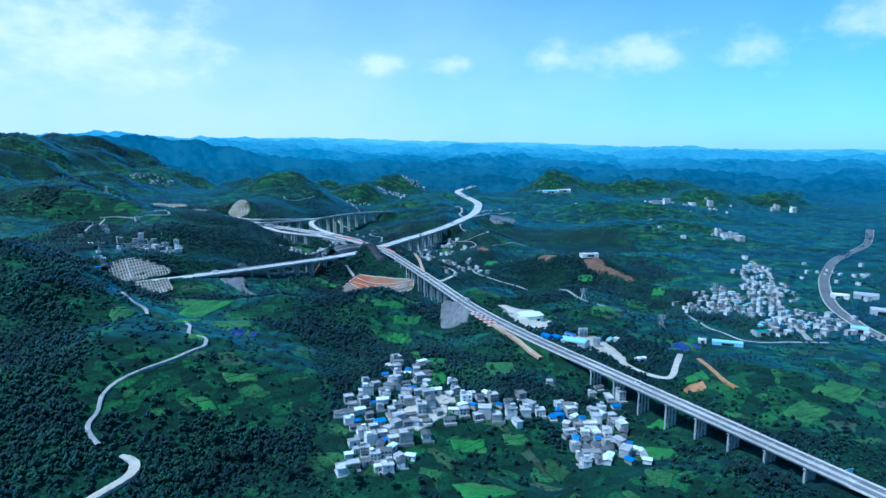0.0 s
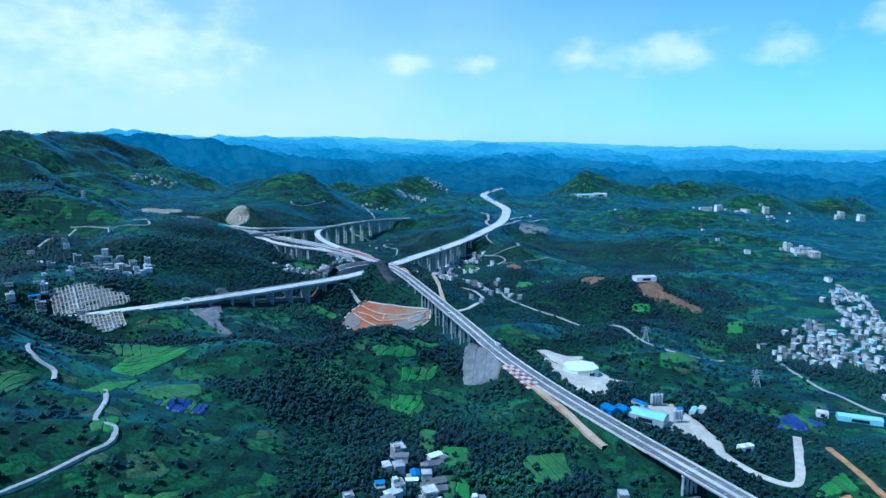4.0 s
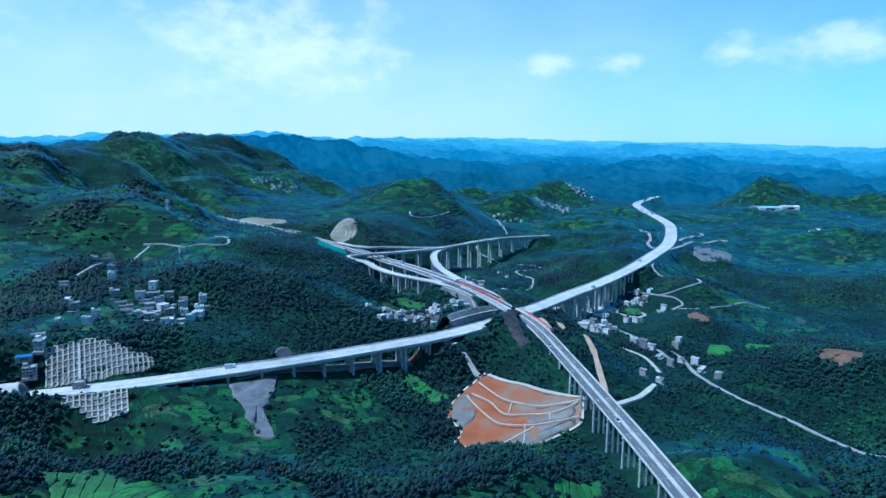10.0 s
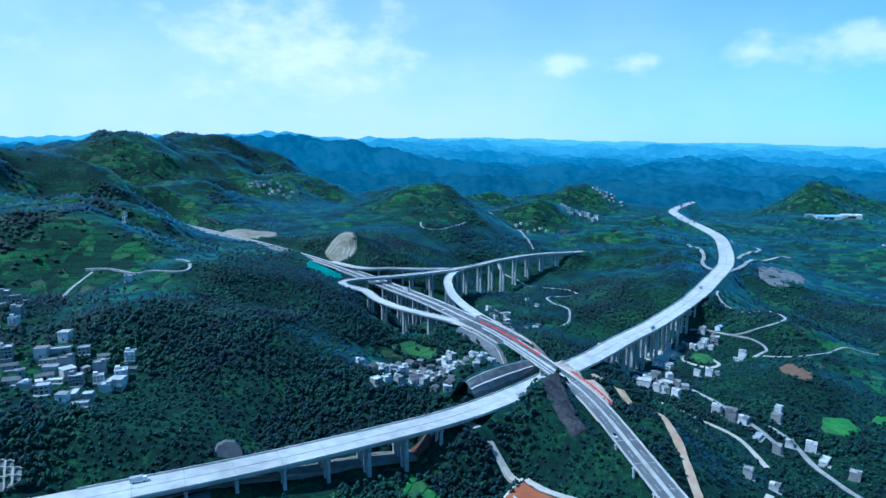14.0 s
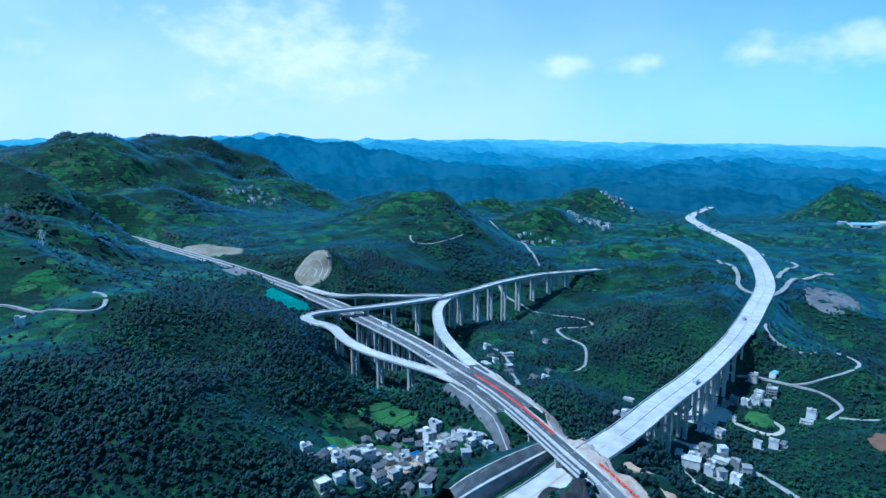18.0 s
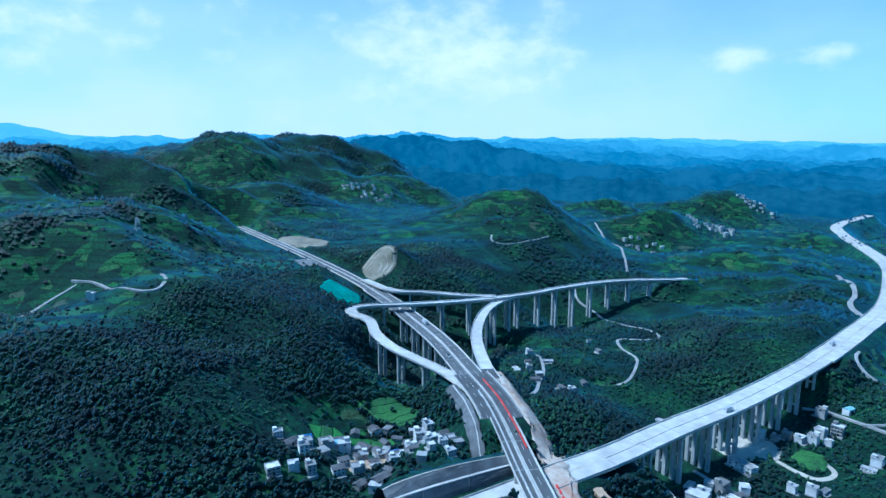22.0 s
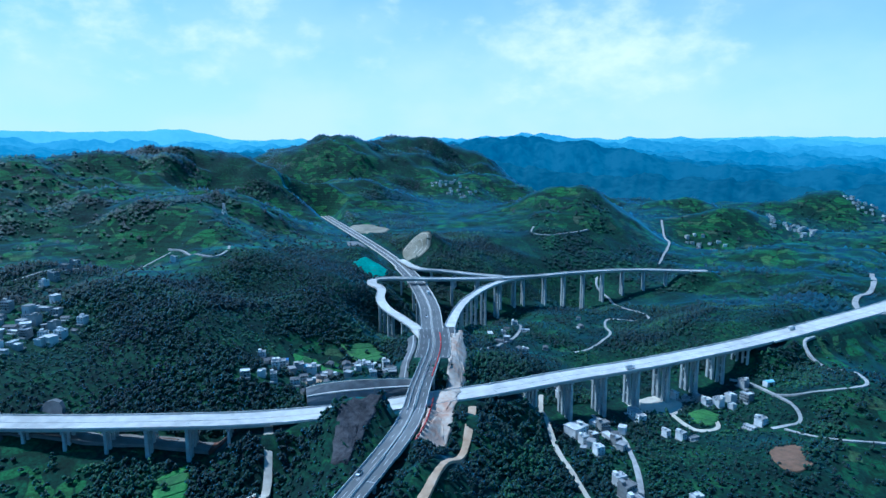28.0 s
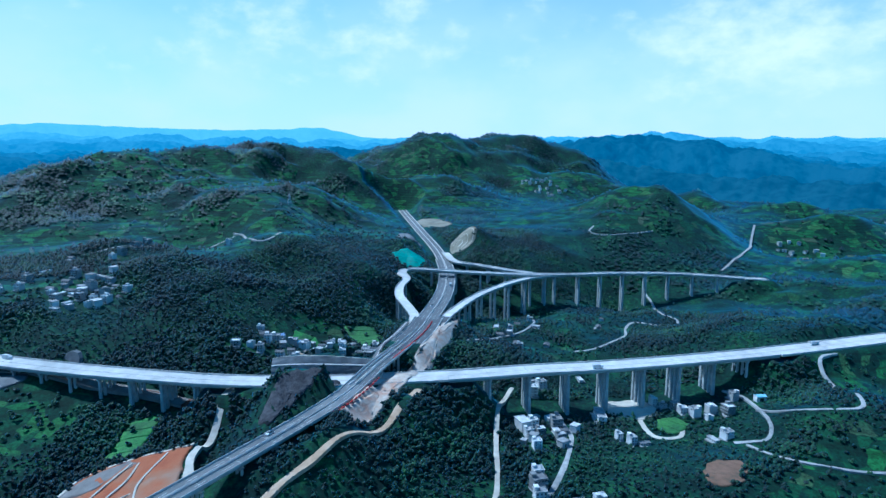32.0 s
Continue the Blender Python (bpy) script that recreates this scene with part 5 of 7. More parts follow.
patch("netted_slope", "slope under bright teal netting", "slope", [(-388, 1062), (-396, 1086), (-386, 1106), (-366, 1098), (-352, 1078), (-362, 1064)], M_NET, 0.8, 8, 1.0, bumps=0.6)
patch("bare_soil", "pale ochre fallow ground beside the highway", "soil", [(-612, 1236), (-596, 1262), (-548, 1256), (-520, 1226), (-548, 1212), (-590, 1222)], M_OCHRE)
patch("sprayed_slope", "grey slope with white ribs above the hairpin ramp", "slope", [(-470, 1120), (-456, 1140), (-436, 1138), (-424, 1120), (-440, 1104)], M_SCREE, 0.6, 7)
lane("grey rubble strip under the low viaduct", [(-268, 706), (-250, 724), (-222, 752), (-196, 782), (-178, 800)], 11.0, M_GREYSOIL, "rubble")
patch("rock_gully", "grey rubble gully falling from the low viaduct", "rubble", [(-261, 688), (-256, 703), (-247, 718), (-240, 710), (-232, 685), (-224, 667), (-209, 654), (-212, 647), (-225, 656), (-239, 670), (-253, 681)], M_SCREE, 0.5, 16, 2.5, bumps=1.0)
patch("bare_soil", "rusty bare earth under the low viaduct", "soil", [(-204, 778), (-184, 800), (-172, 812), (-168, 808), (-188, 784), (-200, 774)], M_RUST, 0.8, 6)


def sprayed_face(x, y, turn):
    """A rounded concrete-sprayed face leaning back into the hill."""
    out = [(-7.5, 0), (7.5, 0), (6.5, 6), (4, 9), (0, 10), (-4, 9), (-6.2, 6)]
    n = len(out)
    ob = Shape().add([(a, 0.55 * h + d, h - 3) for d in (0, 3.0) for a, h in out], [tuple(range(n)), tuple(range(n, 2 * n))[::-1]] + [(i, n + i, n + (i + 1) % n, (i + 1) % n) for i in range(n)]).make("sprayed_face", M_SCREE)
    ob.matrix_world = pose(x, y, float(gz(x, y)), 0, 0, turn)
    clear_disc(x, y, 9)
    return tagged(ob, "pale grey concrete-sprayed rock face above the low viaduct", "slope")


sprayed_face(-251, 741, 43)
lane("brown earth strip beside the highway", [(22, 588), (32, 570), (43, 548), (50, 532), (57, 518), (63, 505), (68, 494), (74, 483)], 4.6, M_SOILROAD, "track")


def check_panels():
    """Chequered slabs lying in rows on the brown strip."""
    thing = empty("slab_stack", label="chequered maroon and white slabs laid out beside the highway", category="slabs")
    red, white = Shape().box(-1.3, 1.3, -1.9, 1.9, 0, 0.5).data("slab", [M_MAROON]), Shape().box(-1.3, 1.3, -1.9, 1.9, 0, 0.5).data("slab", [M_PAINT])
    for i in range(9):
        for j in range(3):
            x, y = 25 + 1.75 * i + 2.4 * (j - 1), 583 - 3.5 * i + 1.2 * (j - 1)
            ob = new("slab", red if (i + j) % 2 else white)
            ob.parent = thing
            ob.matrix_local = pose(x, y, float(gz(x, y)) + 0.9, 0, 0, 24)


check_panels()


# ---- framed slopes: lattices of concrete arches filled with soil ----
def lattice_slope(label, corner, along, up, cols, rows, cell=3.0):
    thing = empty("framed_slope", label=label, category="slope")
    a, u = np.array(along, float), np.array(up, float)
    a, u = a / np.linalg.norm(a), u / np.linalg.norm(u)
    c = np.array(corner, float)

    def at(i, j, lift=0.7):
        p = c + a * i * cell + u * j * cell
        return (p[0], p[1], float(gz(p[0], p[1])) + lift)

    back = Shape()
    n = cols * rows
    for i in range(cols):
        top = int(round(rows * (1 - 0.75 * max(0.0, (i / cols - 0.45) / 0.55) ** 0.8)))
        clear_poly([tuple(at(i, 0)[:2]), tuple(at(i + 1, 0)[:2]), tuple(at(i + 1, top)[:2]), tuple(at(i, top)[:2])])
        for j in range(top):
            back.add([at(i, j, 0.3), at(i + 1, j, 0.3), at(i + 1, j + 1, 0.3), at(i, j + 1, 0.3)], [(0, 1, 2, 3)])
            rib = Shape().beam(at(i, j), at(i, j + 1), 0.8).beam(at(i, j + 1), at(i + 0.5, j + 1.15, 0.8), 0.7).beam(at(i + 0.5, j + 1.15, 0.8), at(i + 1, j + 1), 0.7)
            rib.make("frame_bay", M_DUST, parent=thing)
    back.make("soil_filling", M_GREYSOIL, parent=thing)
    mid = cols // 3
    Shape().beam(at(mid, 0, 1.1), at(mid, rows, 1.1), 1.4).make("stair", M_CONCRETE, parent=thing)
    return thing


lattice_slope("cut slope held by a lattice of pale concrete arches", (-359, 646), (0.74, 0.67), (-0.67, 0.74), 20, 7, 3.0)
lattice_slope("fill slope held by a lattice of pale concrete arches", (-305, 652), (-0.74, -0.67), (0.67, -0.74), 11, 6, 3.0)


def tunnel_portal(x, y, z, turn):
    """A ring of pale concrete, closed at the back by a black sheet for shade."""
    thing = empty("tunnel_portal", pose(x, y, z - 0.3, 0, 0, turn), "slanting white concrete ring of a tunnel mouth", "tunnel")
    arc = [math.radians(a) for a in range(-20, 201, 10)]
    n = len(arc)
    v = [(d - 0.35 * r * math.sin(t) if f else d, r * math.cos(t), r * math.sin(t) + 1.2) for r, d, f in ((5.0, 3.0, 1), (6.0, 3.0, 1), (6.0, -9.0, 0), (5.0, -9.0, 0)) for t in arc]
    Shape().add(v, [(k * n + i, k * n + i + 1, ((k + 1) % 4) * n + i + 1, ((k + 1) % 4) * n + i) for k in range(4) for i in range(n - 1)]).make("ring", M_CONCRETE, parent=thing)
    # black sheet painted in place of the dark inside the tunnel
    Shape().add([(-8.5, 5.0 * math.cos(t), 5.0 * math.sin(t) + 1.2) for t in arc], [tuple(range(n))]).make("bore", M_TYRE_BORE_SHADE, parent=thing)
    clear_disc(x, y, 9)


_q = sides(CROSS)[0]
_turn = math.degrees(math.atan2(-_q[0], _q[1]))
for o in (-5.6, 5.6):
    tunnel_portal(CROSS[0, 0] - o * _q[0], CROSS[0, 1] - o * _q[1], CROSS[0, 2], _turn)


# ---- houses ----
def window(parent, x, y, z, face, w=1.5, h=1.5, kit={}):
    """A window with its frame and glass, on the wall that looks along face."""
    key = (w, h)
    if key not in kit:
        kit[key] = Shape().box(-w / 2, w / 2, -0.09, 0.02, -h / 2, h / 2, 0).box(-w / 2 + 0.1, -0.04, -0.1, -0.05, -h / 2 + 0.1, h / 2 - 0.1, 1).box(0.04, w / 2 - 0.1, -0.1, -0.05, -h / 2 + 0.1, h / 2 - 0.1, 1).box(-w / 2 - 0.1, w / 2 + 0.1, -0.2, 0.02, -h / 2 - 0.12, -h / 2 - 0.004, 0).data("window", [M_WHITEWASH, M_GLASS])
    ob = new("window", kit[key])
    ob.parent = parent
    ob.matrix_local = pose(x, y, z, 0, 0, {"s": 0, "n": 180, "e": 90, "w": -90}[face])


def house(label, w, d, floors, wall, roof="flat", tower=True, balcony=False, windows=3, raw=False, store=2.75, tank=False):
    """A village house round its own origin, with its front towards -y."""
    thing = empty("house", label=label, category="house")
    top = floors * store
    body = Shape().box(-w / 2, w / 2, -d / 2, d / 2, -3.5, top)
    for k in range(1, floors):
        body.box(-w / 2 - 0.12, w / 2 + 0.12, -d / 2 - 0.12, d / 2 + 0.12, k * store - 0.2, k * store)
    body.make("wall", wall, parent=thing)
    if roof == "flat":
        r = Shape().box(-w / 2 - 0.35, w / 2 + 0.35, -d / 2 - 0.35, d / 2 + 0.35, top + 0.004, top + 0.2, 0)
        for x0, x1, y0, y1 in ((-w / 2 - 0.3, w / 2 + 0.3, -d / 2 - 0.3, -d / 2 - 0.1), (-w / 2 - 0.3, w / 2 + 0.3, d / 2 + 0.1, d / 2 + 0.3), (-w / 2 - 0.3, -w / 2 - 0.1, -d / 2 - 0.1, d / 2 + 0.1), (w / 2 + 0.1, w / 2 + 0.3, -d / 2 - 0.1, d / 2 + 0.1)):
            r.box(x0, x1, y0, y1, top + 0.204, top + 1.0, 1)
        r.make("roof", M_FLATROOF, wall, parent=thing)
        if tower:
            t = Shape().box(-w / 2 + 0.3, -w / 2 + 3.4, d / 2 - 4.2, d / 2 - 0.4, top + 0.21, top + 2.7).box(-w / 2, -w / 2 + 3.7, d / 2 - 4.5, d / 2 - 0.1, top + 2.704, top + 2.9)
            t.make("stair_tower", wall, parent=thing)
        if tank:
            Shape().tube(w / 2 - 1.6, 0, top + 0.9, top + 2.4, 0.75, n=10).box(w / 2 - 2.2, w / 2 - 1.0, -0.6, 0.6, top + 0.21, top + 0.896).make("water_tank", M_STEEL, parent=thing)
    else:
        Shape().gable(-w / 2, w / 2, -d / 2, d / 2, top + 0.05, d * 0.26, 0, 0.6).make("roof", M_TILES if roof == "tiles" else roof, parent=thing)
        for x in (-w / 2 + 0.01, w / 2 - 0.01):
            Shape().add([(x, -d / 2, top), (x, d / 2, top), (x, 0, top + d * 0.24)], [(0, 1, 2)]).make("gable_wall", wall, parent=thing)
    Shape().box(-w / 2 - 0.6, w / 2 + 0.5, -d / 2 - 3.2, d / 2 + 0.5, -2.5, -0.06).make("forecourt", M_RAW, parent=thing)
    windows = min(windows, 4)
    gap = w / windows
    for k in range(floors):
        z = k * store + 1.65
        for i in range(windows):
            x = -w / 2 + gap * (i + 0.5)
            if k == 0 and i == windows // 2:
                Shape().box(x - 0.9, x + 0.9, -d / 2 - 0.06, -d / 2 + 0.02, 0, 2.4).make("door", M_GLASS if raw else M_RAW, parent=thing)
            else:
                window(thing, x, -d / 2 - 0.02, z, "s", 1.9 if raw else 1.6, 1.7 if raw else 1.5)
        if k == floors - 1:
            window(thing, w / 2 + 0.02, 0, z, "e", 1.4, 1.4)
        if balcony and k:
            Shape().box(-w / 2 + 0.2, w / 2 - 0.2, -d / 2 - 1.5, -d / 2 - 0.13, k * store - 0.15, k * store).box(-w / 2 + 0.2, w / 2 - 0.2, -d / 2 - 1.5, -d / 2 - 1.4, k * store + 0.004, k * store + 0.95).make("balcony", wall, parent=thing)
    return thing


PROTOS = [
    house("white two-storey village house with a flat roof", 9, 8, 2, M_WHITEWASH, windows=3),
    house("white three-storey village house with balconies and roof stair tower", 9.5, 9, 3, M_TILEWALL, balcony=True, windows=2, tank=True),
    house("narrow white three-storey house with a flat roof", 7, 9, 3, M_WHITEWASH, windows=2),
    house("grey unrendered concrete house with a flat roof", 9, 8, 2, M_RAW, raw=True, tower=False, windows=3),
    house("raw concrete three-storey house with open bays", 10, 8.5, 3, M_RAW, raw=True, balcony=True, windows=4),
    house("low farmhouse with a grey tiled roof", 10, 6.5, 1, M_RAW, roof="tiles", windows=3),
    house("two-storey house with a grey tiled roof", 8.5, 7, 2, M_WHITEWASH, roof="tiles", windows=3),
    house("small house under a blue sheet roof", 8, 6, 1, M_WHITEWASH, roof=M_BLUE, windows=2),
    house("pale four-storey house with balconies", 10, 9, 4, M_TILEWALL, balcony=True, windows=3, tank=True),
    house("long low white outbuilding with a flat roof", 14, 6, 1, M_WHITEWASH, tower=False, windows=4),
    house("long row house of pale concrete with two storeys", 24, 8, 2, M_WHITEWASH, tower=False, windows=8),
]
DONE = []


def settle(group, turn, places, mix, spread=9, scale=1.0):
    """Puts a house on each place, turned about as its neighbours are."""
    for x, y in places:
        if any((x - a) ** 2 + (y - b) ** 2 < (6.2 * scale) ** 2 for a, b in DONE):
            continue
        DONE.append((x, y))
        proto = PROTOS[random.choice(mix)]
        k = scale * random.uniform(0.52, 0.8)
        ob = copy_thing(proto, pose(x, y, float(gz(x, y)) + 0.25, 0, 0, turn + random.uniform(-spread, spread) + random.choice((0, 0, 0, 90, -90, 180))))
        ob.scale = (k, k, k * random.uniform(0.9, 1.05))
        tagged(ob, group=group)
        clear_disc(x, y, 6.5 * scale)


random.seed(11)
VILLAGE = "houses of the village below the highway"
USUAL = [0, 0, 1, 2, 3, 3, 3, 4, 5, 5, 6, 6, 9, 7]
settle(VILLAGE, 20, [(-41, 457), (-30, 436), (-22, 446), (-18, 425), (-21, 412), (-30, 405), (-36, 416), (-25, 397), (-35, 396), (-46, 423), (-58, 408), (-50, 400), (-54, 390), (-66, 385), (-62, 376), (-67, 368), (-62, 361), (-55, 378), (-50, 366), (-43, 359), (-41, 383), (-44, 373), (-36, 364), (-33, 374), (-27, 380), (-24, 368), (-18, 372), (-12, 378), (-14, 364), (-26, 358)], USUAL)
settle(VILLAGE, 15, [(-57, 354), (-52, 347), (-46, 353), (-40, 347), (-33, 342), (-26, 344), (-46, 340), (-40, 335), (-48, 331), (-42, 327), (-36, 330), (-32, 326), (-27, 322), (-34, 318), (-53, 321), (-58, 315), (-14, 349), (-22, 319), (2, 412), (4, 396), (0, 368), (11, 387), (9, 376), (20, 391), (18, 374), (29, 392), (30, 376), (40, 381), (49, 405)], USUAL)
settle(VILLAGE, 10, [(50, 387), (39, 392), (60, 390), (68, 388), (75, 403), (82, 398), (74, 438), (104, 431), (112, 446), (116, 430), (99, 401), (106, 411), (111, 403), (118, 418), (124, 430), (92, 387), (84, 381), (77, 375), (87, 375), (94, 378), (101, 384), (107, 390), (80, 366), (87, 367), (94, 369), (101, 374), (77, 357), (84, 358), (91, 360), (98, 361), (79, 348), (86, 350), (93, 351), (80, 340), (88, 341)], USUAL)
WEST = "houses of the western hillside village"
settle(WEST, 35, [(-458, 758), (-433, 736), (-409, 758), (-396, 750), (-387, 716), (-381, 702), (-390, 777), (-378, 782), (-367, 785), (-375, 767), (-367, 752), (-358, 757), (-352, 766), (-343, 762), (-349, 747), (-341, 748), (-336, 738), (-362, 740), (-371, 737), (-380, 738), (-376, 660), (-386, 668), (-372, 648), (-400, 650), (-392, 640)], [0, 1, 2, 3, 4, 5, 9])
settle(WEST, 35, [(-470, 815), (-450, 800), (-498, 830), (-442, 791), (-360, 775), (-354, 792), (-387, 766), (-345, 775), (-460, 905), (-404, 700), (-412, 722), (-340, 652)], [1, 2, 3, 4, 9])
HAMLET = "houses of the hamlet beside the interchange"
settle(HAMLET, 55, [(-239, 868), (-234, 882), (-228, 876), (-222, 868), (-225, 888), (-218, 894), (-208, 897), (-206, 907), (-200, 914), (-193, 918), (-191, 901), (-198, 945), (-199, 937), (-190, 936), (-192, 929), (-184, 925), (-182, 935), (-174, 930), (-166, 923), (-207, 880), (-202, 870), (-198, 880), (-214, 853), (-217, 843), (-208, 858), (-185, 910), (-179, 918)], [0, 0, 2, 2, 3, 6, 7, 9])
settle(HAMLET, 50, [(-208, 892), (-210, 900), (-200, 896), (-202, 905), (-194, 889), (-182, 889), (-172, 890), (-168, 896), (-204, 932), (-206, 941), (-163, 892), (-162, 901), (-156, 898), (-178, 897), (-188, 894), (-176, 906), (-170, 904), (-203, 917), (-186, 902)], [5, 6, 5, 0, 9, 3], 12, 0.72)
VALLEY = "houses of the valley below the tall viaduct"
settle(VALLEY, 70, [(-61, 987), (-46, 970), (-44, 978), (-33, 965), (-46, 993), (-31, 982), (-38, 986), (-53, 980), (-8, 943), (0, 936), (7, 931), (31, 948), (26, 1062), (22, 1055), (-98, 1022), (-86, 1008), (-90, 1059), (-91, 1021)], [0, 1, 2, 4, 9, 1], 9, 0.95)
settle(VALLEY, 70, [(-33, 1070), (-25, 1070), (-19, 1074), (-12, 1073), (-5, 1076), (-1, 1087), (3, 1079), (-1, 1112), (8, 1092)], [1, 2, 4, 0], 5, 0.85)
settle(VALLEY, 70, [(-14, 1014), (-5, 1015), (1, 1019), (28, 938), (12, 910), (29, 906), (44, 890), (54, 872), (-4, 848), (8, 842), (20, 896), (40, 903)], [0, 1, 2, 9, 0, 4], 9, 0.85)
settle(VALLEY, 55, [(-39, 1025)], [10], 2)
RAMPSIDE = "houses scattered below the ramps"
RAMP_MIX = [0, 3, 5, 6, 9, 5]
settle(RAMPSIDE, 40, [(-195, 1063), (-176, 1052), (-177, 1063), (-197, 1089), (-205, 1111), (-185, 1100), (-156, 1053), (-148, 1050), (-149, 1080), (-176, 1176), (-161, 1156), (-190, 1075)], RAMP_MIX, 9, 0.85)
TOWN = "houses of the small town along its street"
random.seed(5)
town = []
for cx, cy, rx, ry, count, lean in ((395, 770, 24, 80, 70, -0.38), (362, 645, 30, 40, 40, -0.3), (335, 715, 30, 36, 44, -0.2), (305, 690, 22, 22, 18, 0), (450, 900, 18, 40, 16, -0.3), (560, 870, 50, 40, 12, 0), (390, 575, 40, 22, 12, 0), (315, 585, 22, 14, 7, 0)):
    for _ in range(count * 5):
        if sum(1 for q in town if q[4] == (cx, cy)) >= count:
            break
        u, v = random.gauss(0, 0.6), random.gauss(0, 0.6)
        x, y = cx + rx * u - lean * ry * v, cy + ry * v
        if all((x - q[0]) ** 2 + (y - q[1]) ** 2 > 46 for q in town):
            town.append((x, y, 0, 0, (cx, cy)))
TOWN_PLACES = [q[:2] for q in town]
OUTLYING = "white buildings far out on the plain"
settle(OUTLYING, 10, [(512, 1554), (533, 1540), (560, 1600), (640, 1690), (660, 1700), (700, 1680), (510, 1178), (527, 1168), (540, 1160), (880, 1700), (900, 1720), (930, 1690)], [10, 8], 5, 1.6)
settle(OUTLYING, 0, [(268, 1900), (296, 1926), (284, 1944), (322, 1908), (305, 1890)], [7, 9], 20, 1.5)


def hut(label, w, d, h, wall, roof, rise, name="outbuilding", category="outbuilding"):
    """A small outbuilding: one walled box with a roof on it."""
    body = Shape().box(-w / 2, w / 2, -d / 2, d / 2, -2.0, h).box(-0.5, 0.5, -d / 2 - 0.05, -d / 2 + 0.02, 0, 1.9, 1)
    for k in range(int(h // 2.7) if name != "outbuilding" else 0):
        for x in (-w * 0.32, w * 0.32):
            body.box(x - 0.8, x + 0.8, -d / 2 - 0.05, -d / 2 + 0.02, 2.7 * k + 0.9, 2.7 * k + 2.3, 1).box(x - 0.8, x + 0.8, d / 2 - 0.02, d / 2 + 0.05, 2.7 * k + 0.9, 2.7 * k + 2.3, 1)
    body = tagged(body.make(name, wall, M_GLASS), label, category)
    if rise:
        Shape().gable(-w / 2, w / 2, -d / 2, d / 2, h + 0.02, rise, 0, 0.45).make("roof", roof, parent=body)
    else:
        Shape().box(-w / 2 - 0.3, w / 2 + 0.3, -d / 2 - 0.3, d / 2 + 0.3, h + 0.004, h + 0.25).make("roof", roof, parent=body)
    return body


HUTS = [hut("small grey outbuilding with a pale flat roof", 5, 4, 2.8, M_RAW, M_FLATROOF, 0), hut("small white annex with a pale flat roof", 6, 4.5, 3.4, M_WHITEWASH, M_FLATROOF, 0),
        hut("low shed with a grey tiled roof", 6.5, 4.5, 2.4, M_RAW, M_TILES, 1.2), hut("white two-storey cottage with a flat roof", 7, 6, 5.6, M_WHITEWASH, M_FLATROOF, 0),
        hut("white farmhouse with a low grey roof", 8, 6, 3.2, M_WHITEWASH, M_TILES, 1.4), hut("lean-to under a blue sheet roof", 5, 3.5, 2.5, M_RAW, M_BLUE, 0.7), hut("pale concrete shed with a cream sheet roof", 6, 4, 2.8, M_WHITEWASH, M_CREAM, 0.8)]


def scatter_huts(group, boxes, kinds, gap, size=(0.75, 1.1)):
    """Outbuildings strewn over some rectangles, clear of what stands there."""
    for x0, x1, y0, y1, count in boxes:
        for _ in range(count):
            for _ in range(12):
                x, y = random.uniform(x0, x1), random.uniform(y0, y1)
                if all((x - a) ** 2 + (y - b) ** 2 > gap * gap for a, b in DONE) and not any(near(np.array([x]), np.array([y]), line)[0][0] < half + 7 for line, half in BEDS + SPANS):
                    DONE.append((x, y))
                    ob = copy_thing(HUTS[random.choice(kinds)], pose(x, y, float(gz(x, y)) + 0.15, 0, 0, 20 + random.gauss(0, 25) + random.choice((0, 90, 180))))
                    k = random.uniform(*size)
                    ob.scale = (k * random.uniform(0.8, 1.3), k, k)
                    tagged(ob, group=group)
                    clear_disc(x, y, 5)
                    break


T = ("town_house", "house")
TOWNS = [hut("white three-storey town house with a flat roof", 7.5, 7, 8.1, M_WHITEWASH, M_FLATROOF, 0, *T), hut("pale two-storey town house with a flat roof", 8.5, 6.5, 5.6, M_TILEWALL, M_FLATROOF, 0, *T), hut("grey unrendered town house with a flat roof", 7, 7, 7.8, M_RAW, M_FLATROOF, 0, *T),
         hut("white town house with a grey tiled roof", 9, 6, 5.4, M_WHITEWASH, M_TILES, 1.6, *T), hut("low pale row house with a flat roof", 13, 6, 3.2, M_WHITEWASH, M_FLATROOF, 0, *T), hut("white town house under a pale blue sheet roof", 8, 7, 5.5, M_WHITEWASH, M_SKYBLUE, 0.9, *T)]
for x, y in TOWN_PLACES:
    if any((x - a) ** 2 + (y - b) ** 2 < 25 for a, b in DONE):
        continue
    DONE.append((x, y))
    ob = copy_thing(TOWNS[random.choice((0, 0, 1, 1, 2, 3, 4, 5))], pose(x, y, float(gz(x, y)) + 0.2, 0, 0, 25 + random.gauss(0, 9) + random.choice((0, 90, 180, 270))))
    k = random.uniform(0.5, 0.72)
    ob.scale = (k * random.uniform(0.85, 1.2), k, k * random.uniform(0.8, 1.1))
    tagged(ob, group=TOWN)
    clear_disc(x, y, 6)
scatter_huts("outbuildings of the village", [(-64, -20, 318, 400, 26), (-45, -15, 395, 460, 14), (-25, 60, 372, 400, 14), (72, 118, 338, 408, 30)], [0, 1, 1, 2, 3, 5, 6], 4.6)
scatter_huts("outbuildings of the hamlet", [(-232, -158, 866, 935, 22)], [0, 2, 2, 1, 4], 5.0)
scatter_huts("outbuildings of the valley", [(-60, -25, 962, 1000, 7), (-400, -335, 735, 790, 12)], [0, 1, 2, 3], 5.5)
